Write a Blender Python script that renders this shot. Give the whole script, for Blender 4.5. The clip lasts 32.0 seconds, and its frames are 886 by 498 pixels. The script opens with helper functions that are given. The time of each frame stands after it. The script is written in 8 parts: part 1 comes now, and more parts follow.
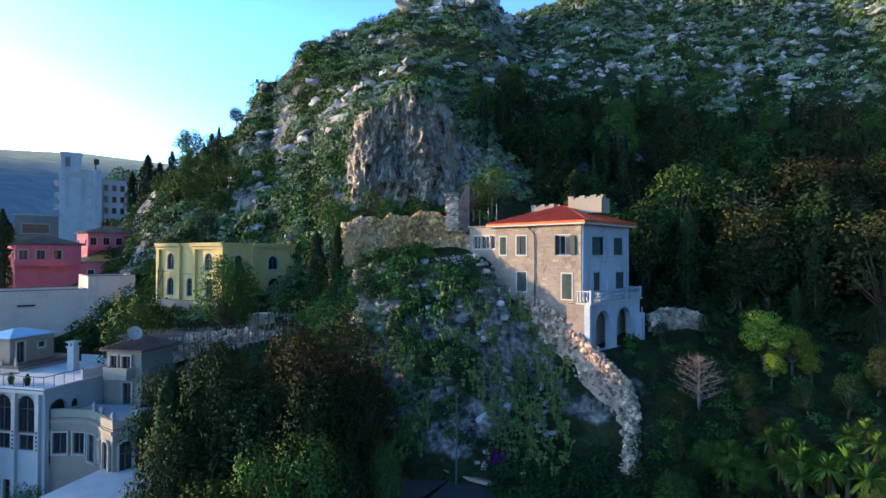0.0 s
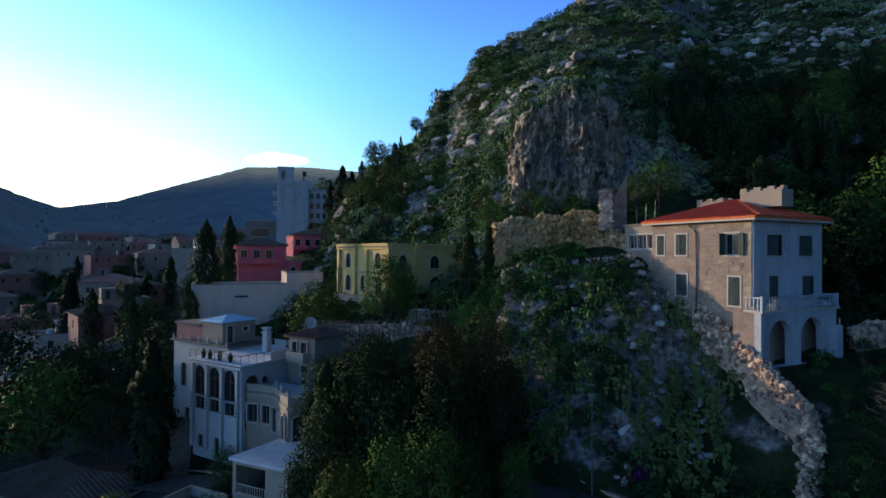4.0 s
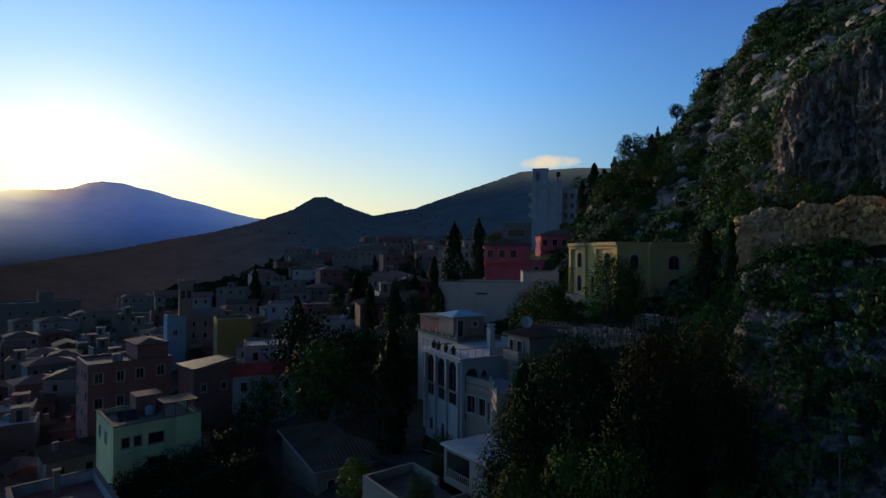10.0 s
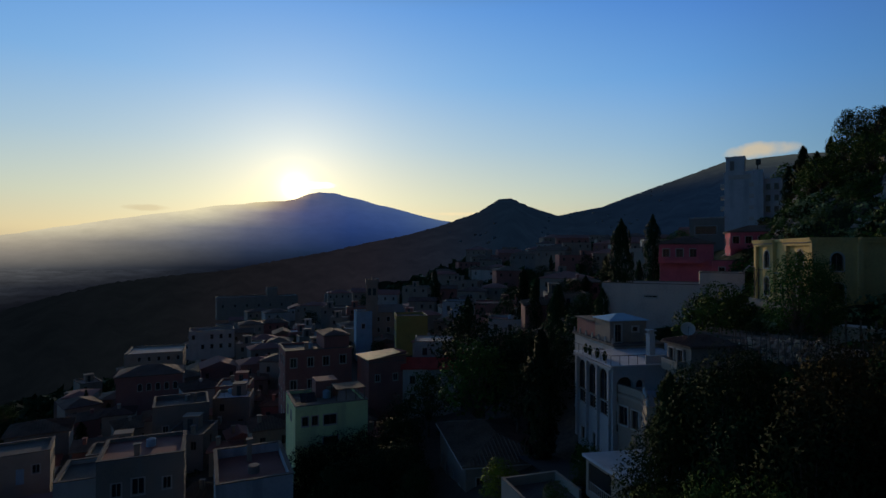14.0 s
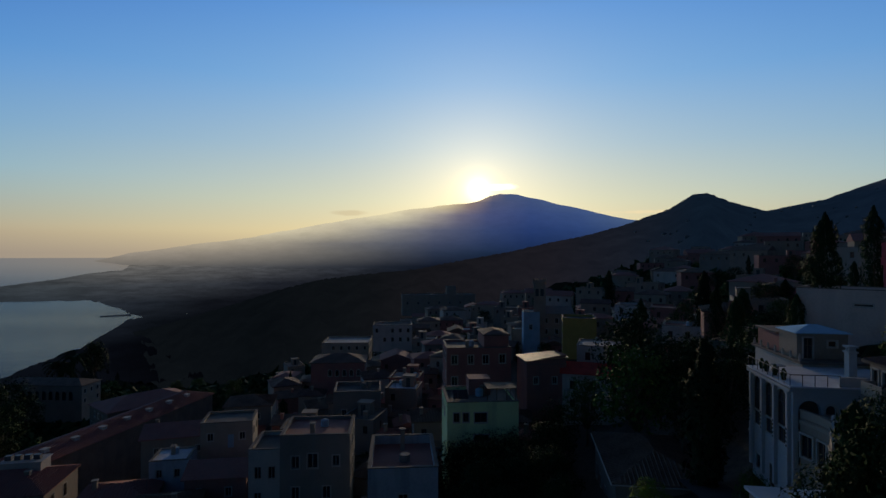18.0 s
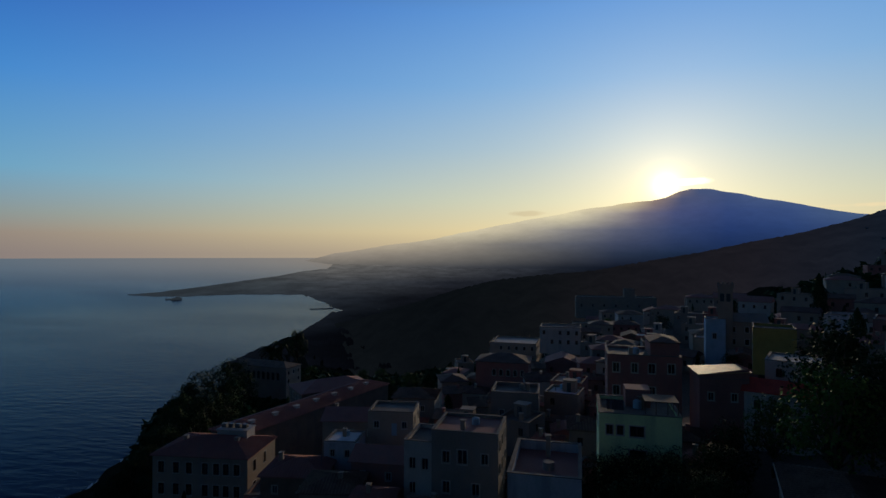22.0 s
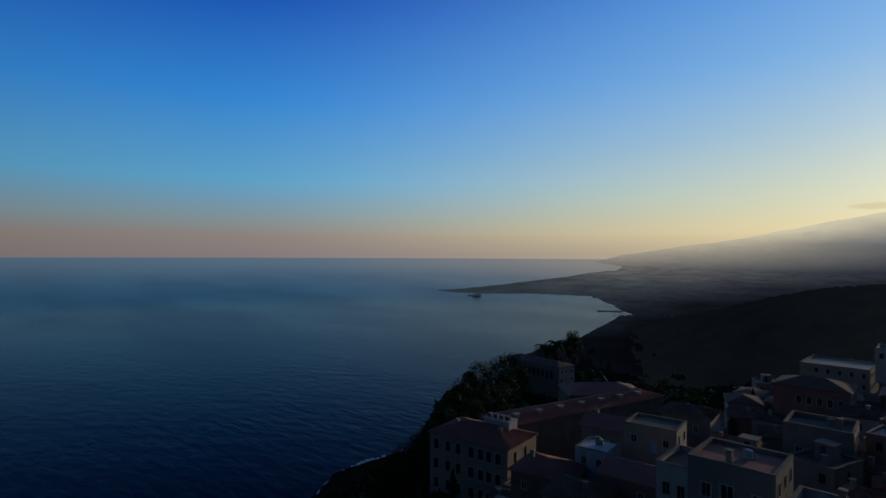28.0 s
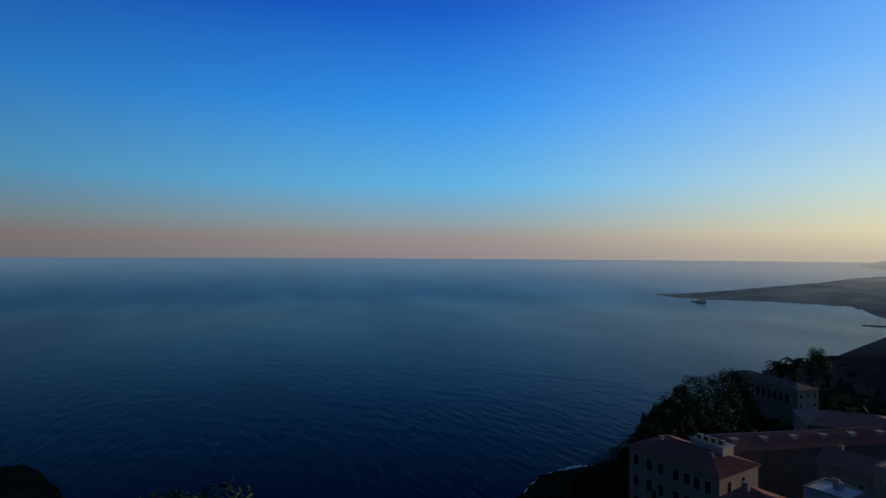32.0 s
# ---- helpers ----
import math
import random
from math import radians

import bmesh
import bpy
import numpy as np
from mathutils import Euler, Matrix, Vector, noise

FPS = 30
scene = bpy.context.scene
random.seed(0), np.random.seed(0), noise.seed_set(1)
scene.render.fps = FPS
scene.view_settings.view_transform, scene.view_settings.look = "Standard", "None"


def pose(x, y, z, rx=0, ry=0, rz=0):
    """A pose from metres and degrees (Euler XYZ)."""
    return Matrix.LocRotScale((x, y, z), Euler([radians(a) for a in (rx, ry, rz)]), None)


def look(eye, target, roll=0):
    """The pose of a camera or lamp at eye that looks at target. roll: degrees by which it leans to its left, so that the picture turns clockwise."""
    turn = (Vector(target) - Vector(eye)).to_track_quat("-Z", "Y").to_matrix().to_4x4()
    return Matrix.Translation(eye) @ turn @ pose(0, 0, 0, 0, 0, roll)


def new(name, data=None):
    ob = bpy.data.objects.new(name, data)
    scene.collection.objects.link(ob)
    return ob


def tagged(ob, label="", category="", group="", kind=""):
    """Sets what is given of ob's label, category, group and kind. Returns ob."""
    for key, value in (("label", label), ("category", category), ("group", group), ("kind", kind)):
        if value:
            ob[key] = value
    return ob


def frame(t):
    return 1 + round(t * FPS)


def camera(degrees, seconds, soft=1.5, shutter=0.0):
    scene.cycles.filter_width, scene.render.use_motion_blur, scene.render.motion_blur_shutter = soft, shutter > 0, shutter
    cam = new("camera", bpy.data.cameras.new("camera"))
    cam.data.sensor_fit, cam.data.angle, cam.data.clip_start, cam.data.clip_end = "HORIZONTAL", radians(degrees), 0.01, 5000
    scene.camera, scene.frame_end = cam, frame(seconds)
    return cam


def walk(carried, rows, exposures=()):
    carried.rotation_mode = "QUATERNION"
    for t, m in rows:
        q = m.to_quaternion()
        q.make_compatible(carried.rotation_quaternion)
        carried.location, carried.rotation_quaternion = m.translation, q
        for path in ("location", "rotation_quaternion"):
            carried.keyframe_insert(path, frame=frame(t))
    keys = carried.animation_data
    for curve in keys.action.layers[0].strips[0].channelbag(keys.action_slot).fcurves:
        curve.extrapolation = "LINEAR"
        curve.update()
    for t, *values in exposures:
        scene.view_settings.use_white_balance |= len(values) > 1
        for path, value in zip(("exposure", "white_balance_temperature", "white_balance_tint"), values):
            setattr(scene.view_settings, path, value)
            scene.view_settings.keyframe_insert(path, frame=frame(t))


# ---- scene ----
cam = camera(78.06, 32.0)
PATH = [
    (0, (-0.001, -0.000, 0.001), (-0.001, 9.999, 0.110), 0.14),
    (1, (0.908, 0.103, -0.021), (0.068, 10.067, 0.085), 0.22),
    (2, (1.801, 0.240, -0.038), (0.128, 10.098, 0.067), 0.28),
    (3, (2.663, 0.443, -0.044), (0.169, 10.127, 0.062), 0.31),
    (4, (3.480, 0.748, -0.034), (0.184, 10.189, 0.069), 0.32),
    (5, (4.240, 1.179, -0.008), (0.172, 10.313, 0.085), 0.33),
    (6, (4.951, 1.724, 0.023), (0.154, 10.498, 0.103), 0.35),
    (7, (5.623, 2.365, 0.041), (0.147, 10.733, 0.115), 0.40),
    (8, (6.267, 3.082, 0.028), (0.147, 10.991, 0.102), 0.44),
    (9, (6.889, 3.860, -0.026), (0.145, 11.243, 0.050), 0.43),
    (10, (7.469, 4.694, -0.103), (0.129, 11.485, -0.025), 0.40),
    (11, (7.981, 5.588, -0.179), (0.089, 11.728, -0.098), 0.38),
    (12, (8.400, 6.540, -0.230), (0.017, 11.991, -0.147), 0.33),
    (13, (8.707, 7.549, -0.240), (-0.098, 12.290, -0.160), 0.23),
    (14, (8.911, 8.593, -0.224), (-0.258, 12.585, -0.149), 0.12),
    (15, (9.029, 9.645, -0.204), (-0.450, 12.831, -0.136), 0.06),
    (16, (9.079, 10.681, -0.204), (-0.637, 13.048, -0.139), 0.05),
    (17, (9.070, 11.679, -0.239), (-0.804, 13.262, -0.170), 0.07),
    (18, (8.987, 12.646, -0.296), (-0.979, 13.463, -0.219), 0.09),
    (19, (8.808, 13.594, -0.355), (-1.191, 13.634, -0.270), 0.11),
    (20, (8.510, 14.535, -0.394), (-1.461, 13.778, -0.305), 0.11),
    (21, (8.077, 15.474, -0.401), (-1.798, 13.902, -0.315), 0.08),
    (22, (7.518, 16.394, -0.393), (-2.193, 14.009, -0.310), 0.07),
    (23, (6.846, 17.270, -0.394), (-2.636, 14.093, -0.310), 0.11),
    (24, (6.075, 18.079, -0.431), (-3.106, 14.117, -0.340), 0.17),
    (25, (5.224, 18.802, -0.517), (-3.575, 14.053, -0.419), 0.21),
    (26, (4.328, 19.448, -0.627), (-4.016, 13.937, -0.525), 0.23),
    (27, (3.423, 20.032, -0.727), (-4.406, 13.812, -0.630), 0.26),
    (28, (2.549, 20.567, -0.782), (-4.710, 13.689, -0.691), 0.27),
    (29, (1.734, 21.067, -0.765), (-4.889, 13.575, -0.676), 0.27),
    (30, (0.970, 21.542, -0.688), (-4.934, 13.471, -0.598), 0.28),
    (31, (0.240, 21.999, -0.571), (-4.845, 13.389, -0.477), 0.30),
    (32, (-0.472, 22.448, -0.433), (-4.659, 13.367, -0.335), 0.34),
]

EXPOSURES = [(0, 3.05, 6900, 5), (3, 2.15, 6700, 6), (6, 1.25, 6900, 8), (9, 0.72, 7000, 8), (13, 0.13, 6900, 8), (20, -0.05, 6900, 8), (26, -0.05, 6900, 8), (29, 0.1, 6500, 6), (32, 0.35, 6300, 6)]
walk(cam, [(t, look(eye, target, roll)) for t, eye, target, roll in PATH], EXPOSURES)

# ---- world: evening sky, the sun low over the volcano ----
SUN_AZ, SUN_EL = 81.2, 6.2       # degrees; azimuth to the left of +y; the sun grazes the shoulder of the volcano


def bearing(az, el=0.0):
    a, e = radians(az), radians(el)
    return Vector((-math.sin(a) * math.cos(e), math.cos(a) * math.cos(e), math.sin(e)))


def ramp(nt, stops, interpolation="EASE"):
    r = nt.nodes.new("ShaderNodeValToRGB")
    r.color_ramp.interpolation = interpolation
    el = r.color_ramp.elements
    while len(el) < len(stops):
        el.new(0.5)
    for e, (p, c) in zip(el, stops):
        e.position, e.color = p, (*c, 1)
    return r


def math_node(nt, op, a, b=None, c=None, clamp=False):
    n = nt.nodes.new("ShaderNodeMath")
    n.operation, n.use_clamp = op, clamp
    for i, v in enumerate((a, b, c)):
        if v is None:
            continue
        if isinstance(v, (int, float)):
            n.inputs[i].default_value = v
        else:
            nt.links.new(v, n.inputs[i])
    return n.outputs[0]


def mix_color(nt, fac, a, b, blend="MIX"):
    n = nt.nodes.new("ShaderNodeMix")
    n.data_type, n.blend_type = "RGBA", blend
    for sock, v in ((n.inputs[0], fac), (n.inputs[6], a), (n.inputs[7], b)):
        if isinstance(v, (int, float)):
            sock.default_value = v
        elif isinstance(v, tuple):
            sock.default_value = (*v, 1)
        else:
            nt.links.new(v, sock)
    return n.outputs[2]


world = bpy.data.worlds.new("evening_sky")
scene.world = world
world.use_nodes = True
nt = world.node_tree
nt.nodes.clear()
sky = nt.nodes.new("ShaderNodeTexSky")
sky.sky_type, sky.sun_disc = "NISHITA", False
sky.sun_elevation, sky.sun_rotation = radians(SUN_EL), radians(-SUN_AZ)
sky.altitude, sky.dust_density, sky.ozone_density = 200, 2.0, 2.0
coord = nt.nodes.new("ShaderNodeTexCoord")
sep = nt.nodes.new("ShaderNodeSeparateXYZ")
nt.links.new(coord.outputs["Generated"], sep.inputs[0])
elev = math_node(nt, "ARCSINE", sep.outputs["Z"])
up = math_node(nt, "DIVIDE", elev, math.pi / 2, clamp=True)
# the sky away from the sun and towards it, from the horizon to the zenith
away = ramp(nt, [(0.0, (0.235, 0.20, 0.21)), (0.019, (0.265, 0.222, 0.215)), (0.038, (0.215, 0.285, 0.325)), (0.080, (0.105, 0.35, 0.60)), (0.167, (0.032, 0.23, 0.66)),
                 (0.267, (0.008, 0.088, 0.47)), (0.36, (0.010, 0.040, 0.135)), (0.50, (0.010, 0.021, 0.052)), (1.0, (0.008, 0.013, 0.028))], "LINEAR")
near = ramp(nt, [(0.0, (0.50, 0.42, 0.30)), (0.025, (0.72, 0.62, 0.38)), (0.06, (0.58, 0.62, 0.50)), (0.12, (0.36, 0.52, 0.66)), (0.19, (0.19, 0.42, 0.76)),
                 (0.267, (0.11, 0.33, 0.76)), (0.36, (0.04, 0.09, 0.185)), (0.50, (0.012, 0.023, 0.052)), (1.0, (0.008, 0.013, 0.028))], "LINEAR")
nt.links.new(up, away.inputs[0])
nt.links.new(up, near.inputs[0])
sunward = nt.nodes.new("ShaderNodeVectorMath")
sunward.operation = "DOT_PRODUCT"
nt.links.new(coord.outputs["Generated"], sunward.inputs[0])
sunward.inputs[1].default_value = bearing(SUN_AZ + 0.4, SUN_EL + 0.4)
off = math_node(nt, "ARCCOSINE", math_node(nt, "MINIMUM", sunward.outputs["Value"], 0.99999))
side = nt.nodes.new("ShaderNodeMapRange")
side.interpolation_type = "SMOOTHSTEP"
side.inputs[1].default_value, side.inputs[2].default_value = radians(75), radians(8)
nt.links.new(off, side.inputs[0])
grad = mix_color(nt, side.outputs[0], away.outputs[0], near.outputs[0])
# thin veil over the hill, on the side away from the sea
veil = nt.nodes.new("ShaderNodeMapRange")
veil.interpolation_type = "SMOOTHSTEP"
veil.inputs[1].default_value, veil.inputs[2].default_value, veil.inputs[4].default_value = 0.66, 0.98, 0.50
nt.links.new(sep.outputs["Y"], veil.inputs[0])
grad = mix_color(nt, veil.outputs[0], grad, (0.064, 0.115, 0.190))
# the sky dims towards the side opposite the sun
dusk = nt.nodes.new("ShaderNodeMapRange")
dusk.interpolation_type = "SMOOTHSTEP"
dusk.inputs[1].default_value, dusk.inputs[2].default_value, dusk.inputs[3].default_value, dusk.inputs[4].default_value = radians(54), radians(150), 1.0, 0.34
nt.links.new(off, dusk.inputs[0])
# the aureole round the sun
glow = math_node(nt, "POWER", 2.718, math_node(nt, "MULTIPLY", off, -1 / radians(5.8)))
core = math_node(nt, "POWER", 2.718, math_node(nt, "MULTIPLY", off, -1 / radians(0.62)))
# two small sunlit clouds: one over the far ridge, one on the volcano's summit
def cloud(az, el, wide, high, grain):
    c = bearing(az, el)
    east = bearing(az - 90)
    d1, d2 = nt.nodes.new("ShaderNodeVectorMath"), None
    d1.operation = "DOT_PRODUCT"
    nt.links.new(coord.outputs["Generated"], d1.inputs[0])
    d1.inputs[1].default_value = east
    front = nt.nodes.new("ShaderNodeVectorMath")
    front.operation = "DOT_PRODUCT"
    nt.links.new(coord.outputs["Generated"], front.inputs[0])
    front.inputs[1].default_value = bearing(az)
    u = math_node(nt, "DIVIDE", d1.outputs["Value"], math.sin(radians(wide)))
    v = math_node(nt, "DIVIDE", math_node(nt, "SUBTRACT", elev, radians(el)), radians(high))
    n = nt.nodes.new("ShaderNodeTexNoise")
    n.inputs["Scale"].default_value, n.inputs["Detail"].default_value = grain, 6
    nt.links.new(coord.outputs["Generated"], n.inputs["Vector"])
    q = math_node(nt, "ADD", math_node(nt, "MULTIPLY", u, u), math_node(nt, "MULTIPLY", v, v))
    f = math_node(nt, "SUBTRACT", 1.0, math_node(nt, "ADD", q, math_node(nt, "MULTIPLY", math_node(nt, "SUBTRACT", n.outputs[0], 0.5), 2.4)), clamp=True)
    return math_node(nt, "MULTIPLY", f, math_node(nt, "GREATER_THAN", front.outputs["Value"], 0.0))


grad = mix_color(nt, math_node(nt, "MULTIPLY", cloud(36.4, 9.3, 3.4, 0.75, 28), 0.75), grad, (0.62, 0.50, 0.33))
grad = mix_color(nt, math_node(nt, "MULTIPLY", cloud(79.3, 6.85, 2.0, 0.40, 34), 1.0), grad, (2.6, 2.0, 1.1))
grad = mix_color(nt, math_node(nt, "MULTIPLY", cloud(65.6, 4.1, 3.6, 0.22, 30), 0.8), grad, (0.78, 0.66, 0.44))
grad = mix_color(nt, math_node(nt, "MULTIPLY", cloud(95.0, 4.15, 2.4, 0.30, 30), 0.45), grad, (0.42, 0.35, 0.24))
bg_sky, bg_grad, bg_halo, bg_core = (nt.nodes.new("ShaderNodeBackground") for _ in range(4))
nt.links.new(sky.outputs[0], bg_sky.inputs[0])
bg_sky.inputs[1].default_value = 0.004
nt.links.new(grad, bg_grad.inputs[0])
nt.links.new(dusk.outputs[0], bg_grad.inputs[1])
bg_halo.inputs[0].default_value = (1.0, 0.78, 0.42, 1)
nt.links.new(math_node(nt, "MULTIPLY", glow, 0.62), bg_halo.inputs[1])
bg_core.inputs[0].default_value = (1.0, 0.85, 0.55, 1)
nt.links.new(math_node(nt, "MULTIPLY", core, 3.4), bg_core.inputs[1])
add1, add2, add3 = (nt.nodes.new("ShaderNodeAddShader") for _ in range(3))
nt.links.new(bg_sky.outputs[0], add1.inputs[0]), nt.links.new(bg_grad.outputs[0], add1.inputs[1])
nt.links.new(bg_halo.outputs[0], add2.inputs[0]), nt.links.new(bg_core.outputs[0], add2.inputs[1])
nt.links.new(add1.outputs[0], add3.inputs[0]), nt.links.new(add2.outputs[0], add3.inputs[1])
out = nt.nodes.new("ShaderNodeOutputWorld")
nt.links.new(add3.outputs[0], out.inputs[0])

sun = new("sun", bpy.data.lights.new("sun", "SUN"))
sun.data.energy, sun.data.angle, sun.data.color = 1.1, radians(0.55), (1.0, 0.79, 0.57)
sun.matrix_world = look((0, 0, 0), -bearing(SUN_AZ, SUN_EL))

# ---- materials ----
def material(name, base, rough=0.9, vary=0.25, scale=0.6, fine=6.0, bump=0.15, second=None, per_object=0.0, spec=0.3, metal=0.0, stain=None, island=0.0):
    """Plain matte surface: base colour, blotches at two scales, relief, and a shift from object to object."""
    m = bpy.data.materials.new(name)
    m.use_nodes = True
    nt = m.node_tree
    bsdf = nt.nodes["Principled BSDF"]
    geo = nt.nodes.new("ShaderNodeNewGeometry")
    n1, n2 = nt.nodes.new("ShaderNodeTexNoise"), nt.nodes.new("ShaderNodeTexNoise")
    n1.inputs["Scale"].default_value, n1.inputs["Detail"].default_value = scale, 6
    n2.inputs["Scale"].default_value, n2.inputs["Detail"].default_value = fine, 5
    for n in (n1, n2):
        nt.links.new(geo.outputs["Position"], n.inputs["Vector"])
    dark = tuple(c * (1 - vary) for c in base)
    r = ramp(nt, [(0.32, dark), (0.5, base), (0.7, second or tuple(min(1, c * (1 + vary * 0.6)) for c in base))], "LINEAR")
    f = math_node(nt, "ADD", math_node(nt, "MULTIPLY", n1.outputs[0], 0.6), math_node(nt, "MULTIPLY", n2.outputs[0], 0.4))
    nt.links.new(f, r.inputs[0])
    col = r.outputs[0]
    if stain:
        sc, amount, tint = stain
        mp = nt.nodes.new("ShaderNodeMapping")
        mp.inputs["Scale"].default_value = (1, 1, 0.12)
        nt.links.new(geo.outputs["Position"], mp.inputs[0])
        n3 = nt.nodes.new("ShaderNodeTexNoise")
        n3.inputs["Scale"].default_value, n3.inputs["Detail"].default_value = sc, 7
        nt.links.new(mp.outputs[0], n3.inputs["Vector"])
        sr = nt.nodes.new("ShaderNodeMapRange")
        sr.inputs[1].default_value, sr.inputs[2].default_value, sr.inputs[4].default_value = 0.5, 0.7, amount
        nt.links.new(n3.outputs[0], sr.inputs[0])
        col = mix_color(nt, sr.outputs[0], col, tint)
    if per_object:
        info = nt.nodes.new("ShaderNodeObjectInfo")
        hsv = nt.nodes.new("ShaderNodeHueSaturation")
        nt.links.new(math_node(nt, "MULTIPLY_ADD", info.outputs["Random"], per_object, 1 - per_object / 2), hsv.inputs["Value"])
        nt.links.new(math_node(nt, "MULTIPLY_ADD", info.outputs["Random"], 0.04, 0.48), hsv.inputs["Hue"])
        nt.links.new(col, hsv.inputs["Color"])
        col = hsv.outputs[0]
    if island:
        pick = math_node(nt, "MULTIPLY_ADD", geo.outputs["Random Per Island"], island, 1 - island * 0.55)
        col = mix_color(nt, 1.0, col, pick, "MULTIPLY")
    nt.links.new(col, bsdf.inputs["Base Color"])
    bsdf.inputs["Roughness"].default_value = rough
    bsdf.inputs["Specular IOR Level"].default_value = spec
    bsdf.inputs["Metallic"].default_value = metal
    if bump:
        b = nt.nodes.new("ShaderNodeBump")
        b.inputs["Strength"].default_value, b.inputs["Distance"].default_value = bump, 0.2
        nt.links.new(f, b.inputs["Height"])
        nt.links.new(b.outputs[0], bsdf.inputs["Normal"])
    return m


def leaf_material(name, base, second, vary=0.2):
    """Foliage: every leaf a little different, and each plant too."""
    m = bpy.data.materials.new(name)
    m.use_nodes = True
    nt = m.node_tree
    bsdf = nt.nodes["Principled BSDF"]
    geo, info = nt.nodes.new("ShaderNodeNewGeometry"), nt.nodes.new("ShaderNodeObjectInfo")
    n1 = nt.nodes.new("ShaderNodeTexNoise")
    n1.inputs["Scale"].default_value = 0.12
    nt.links.new(geo.outputs["Position"], n1.inputs["Vector"])
    r = ramp(nt, [(0.3, base), (0.7, second)], "LINEAR")
    nt.links.new(n1.outputs[0], r.inputs[0])
    hsv = nt.nodes.new("ShaderNodeHueSaturation")
    nt.links.new(r.outputs[0], hsv.inputs["Color"])
    v = math_node(nt, "ADD", math_node(nt, "MULTIPLY", geo.outputs["Random Per Island"], vary), math_node(nt, "MULTIPLY", info.outputs["Random"], 0.5))
    nt.links.new(math_node(nt, "ADD", v, 1 - vary / 2 - 0.25), hsv.inputs["Value"])
    nt.links.new(math_node(nt, "MULTIPLY_ADD", info.outputs["Random"], 0.05, 0.475), hsv.inputs["Hue"])
    nt.links.new(hsv.outputs[0], bsdf.inputs["Base Color"])
    bsdf.inputs["Roughness"].default_value = 0.75
    bsdf.inputs["Specular IOR Level"].default_value = 0.05
    return m


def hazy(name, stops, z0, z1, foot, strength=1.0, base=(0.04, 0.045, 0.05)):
    """Evening haze painted as emission on a far backdrop that glows softly. stops: bearing and colour of the haze at
    the crest;
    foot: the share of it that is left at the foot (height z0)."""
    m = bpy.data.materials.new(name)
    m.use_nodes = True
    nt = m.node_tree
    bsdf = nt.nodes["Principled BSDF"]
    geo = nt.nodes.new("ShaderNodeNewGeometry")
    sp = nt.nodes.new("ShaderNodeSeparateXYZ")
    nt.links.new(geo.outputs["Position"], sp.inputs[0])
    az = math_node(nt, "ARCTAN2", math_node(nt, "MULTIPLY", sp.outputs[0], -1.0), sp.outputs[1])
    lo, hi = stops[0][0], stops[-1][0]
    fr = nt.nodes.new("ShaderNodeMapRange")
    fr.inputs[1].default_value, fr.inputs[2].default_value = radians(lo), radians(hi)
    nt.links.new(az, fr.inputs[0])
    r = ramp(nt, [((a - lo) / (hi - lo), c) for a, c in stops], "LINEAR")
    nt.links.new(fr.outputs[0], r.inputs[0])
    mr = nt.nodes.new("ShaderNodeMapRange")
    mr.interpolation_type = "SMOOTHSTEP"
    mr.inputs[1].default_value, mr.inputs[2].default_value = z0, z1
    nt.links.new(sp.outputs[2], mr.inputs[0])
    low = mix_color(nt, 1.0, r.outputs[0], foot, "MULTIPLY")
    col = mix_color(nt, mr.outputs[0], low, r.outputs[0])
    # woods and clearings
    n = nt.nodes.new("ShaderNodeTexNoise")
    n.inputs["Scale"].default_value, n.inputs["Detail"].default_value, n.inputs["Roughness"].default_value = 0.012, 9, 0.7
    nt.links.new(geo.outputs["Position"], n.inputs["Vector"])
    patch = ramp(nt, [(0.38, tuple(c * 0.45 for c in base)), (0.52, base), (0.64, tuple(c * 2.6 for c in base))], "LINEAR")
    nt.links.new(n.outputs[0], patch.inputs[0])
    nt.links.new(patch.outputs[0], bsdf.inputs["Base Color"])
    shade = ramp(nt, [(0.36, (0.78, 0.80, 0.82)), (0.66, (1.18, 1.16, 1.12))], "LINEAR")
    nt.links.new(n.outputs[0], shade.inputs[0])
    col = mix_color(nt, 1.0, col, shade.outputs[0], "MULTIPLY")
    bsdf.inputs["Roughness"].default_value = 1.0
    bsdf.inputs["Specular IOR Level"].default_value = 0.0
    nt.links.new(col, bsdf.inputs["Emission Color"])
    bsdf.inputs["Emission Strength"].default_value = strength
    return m


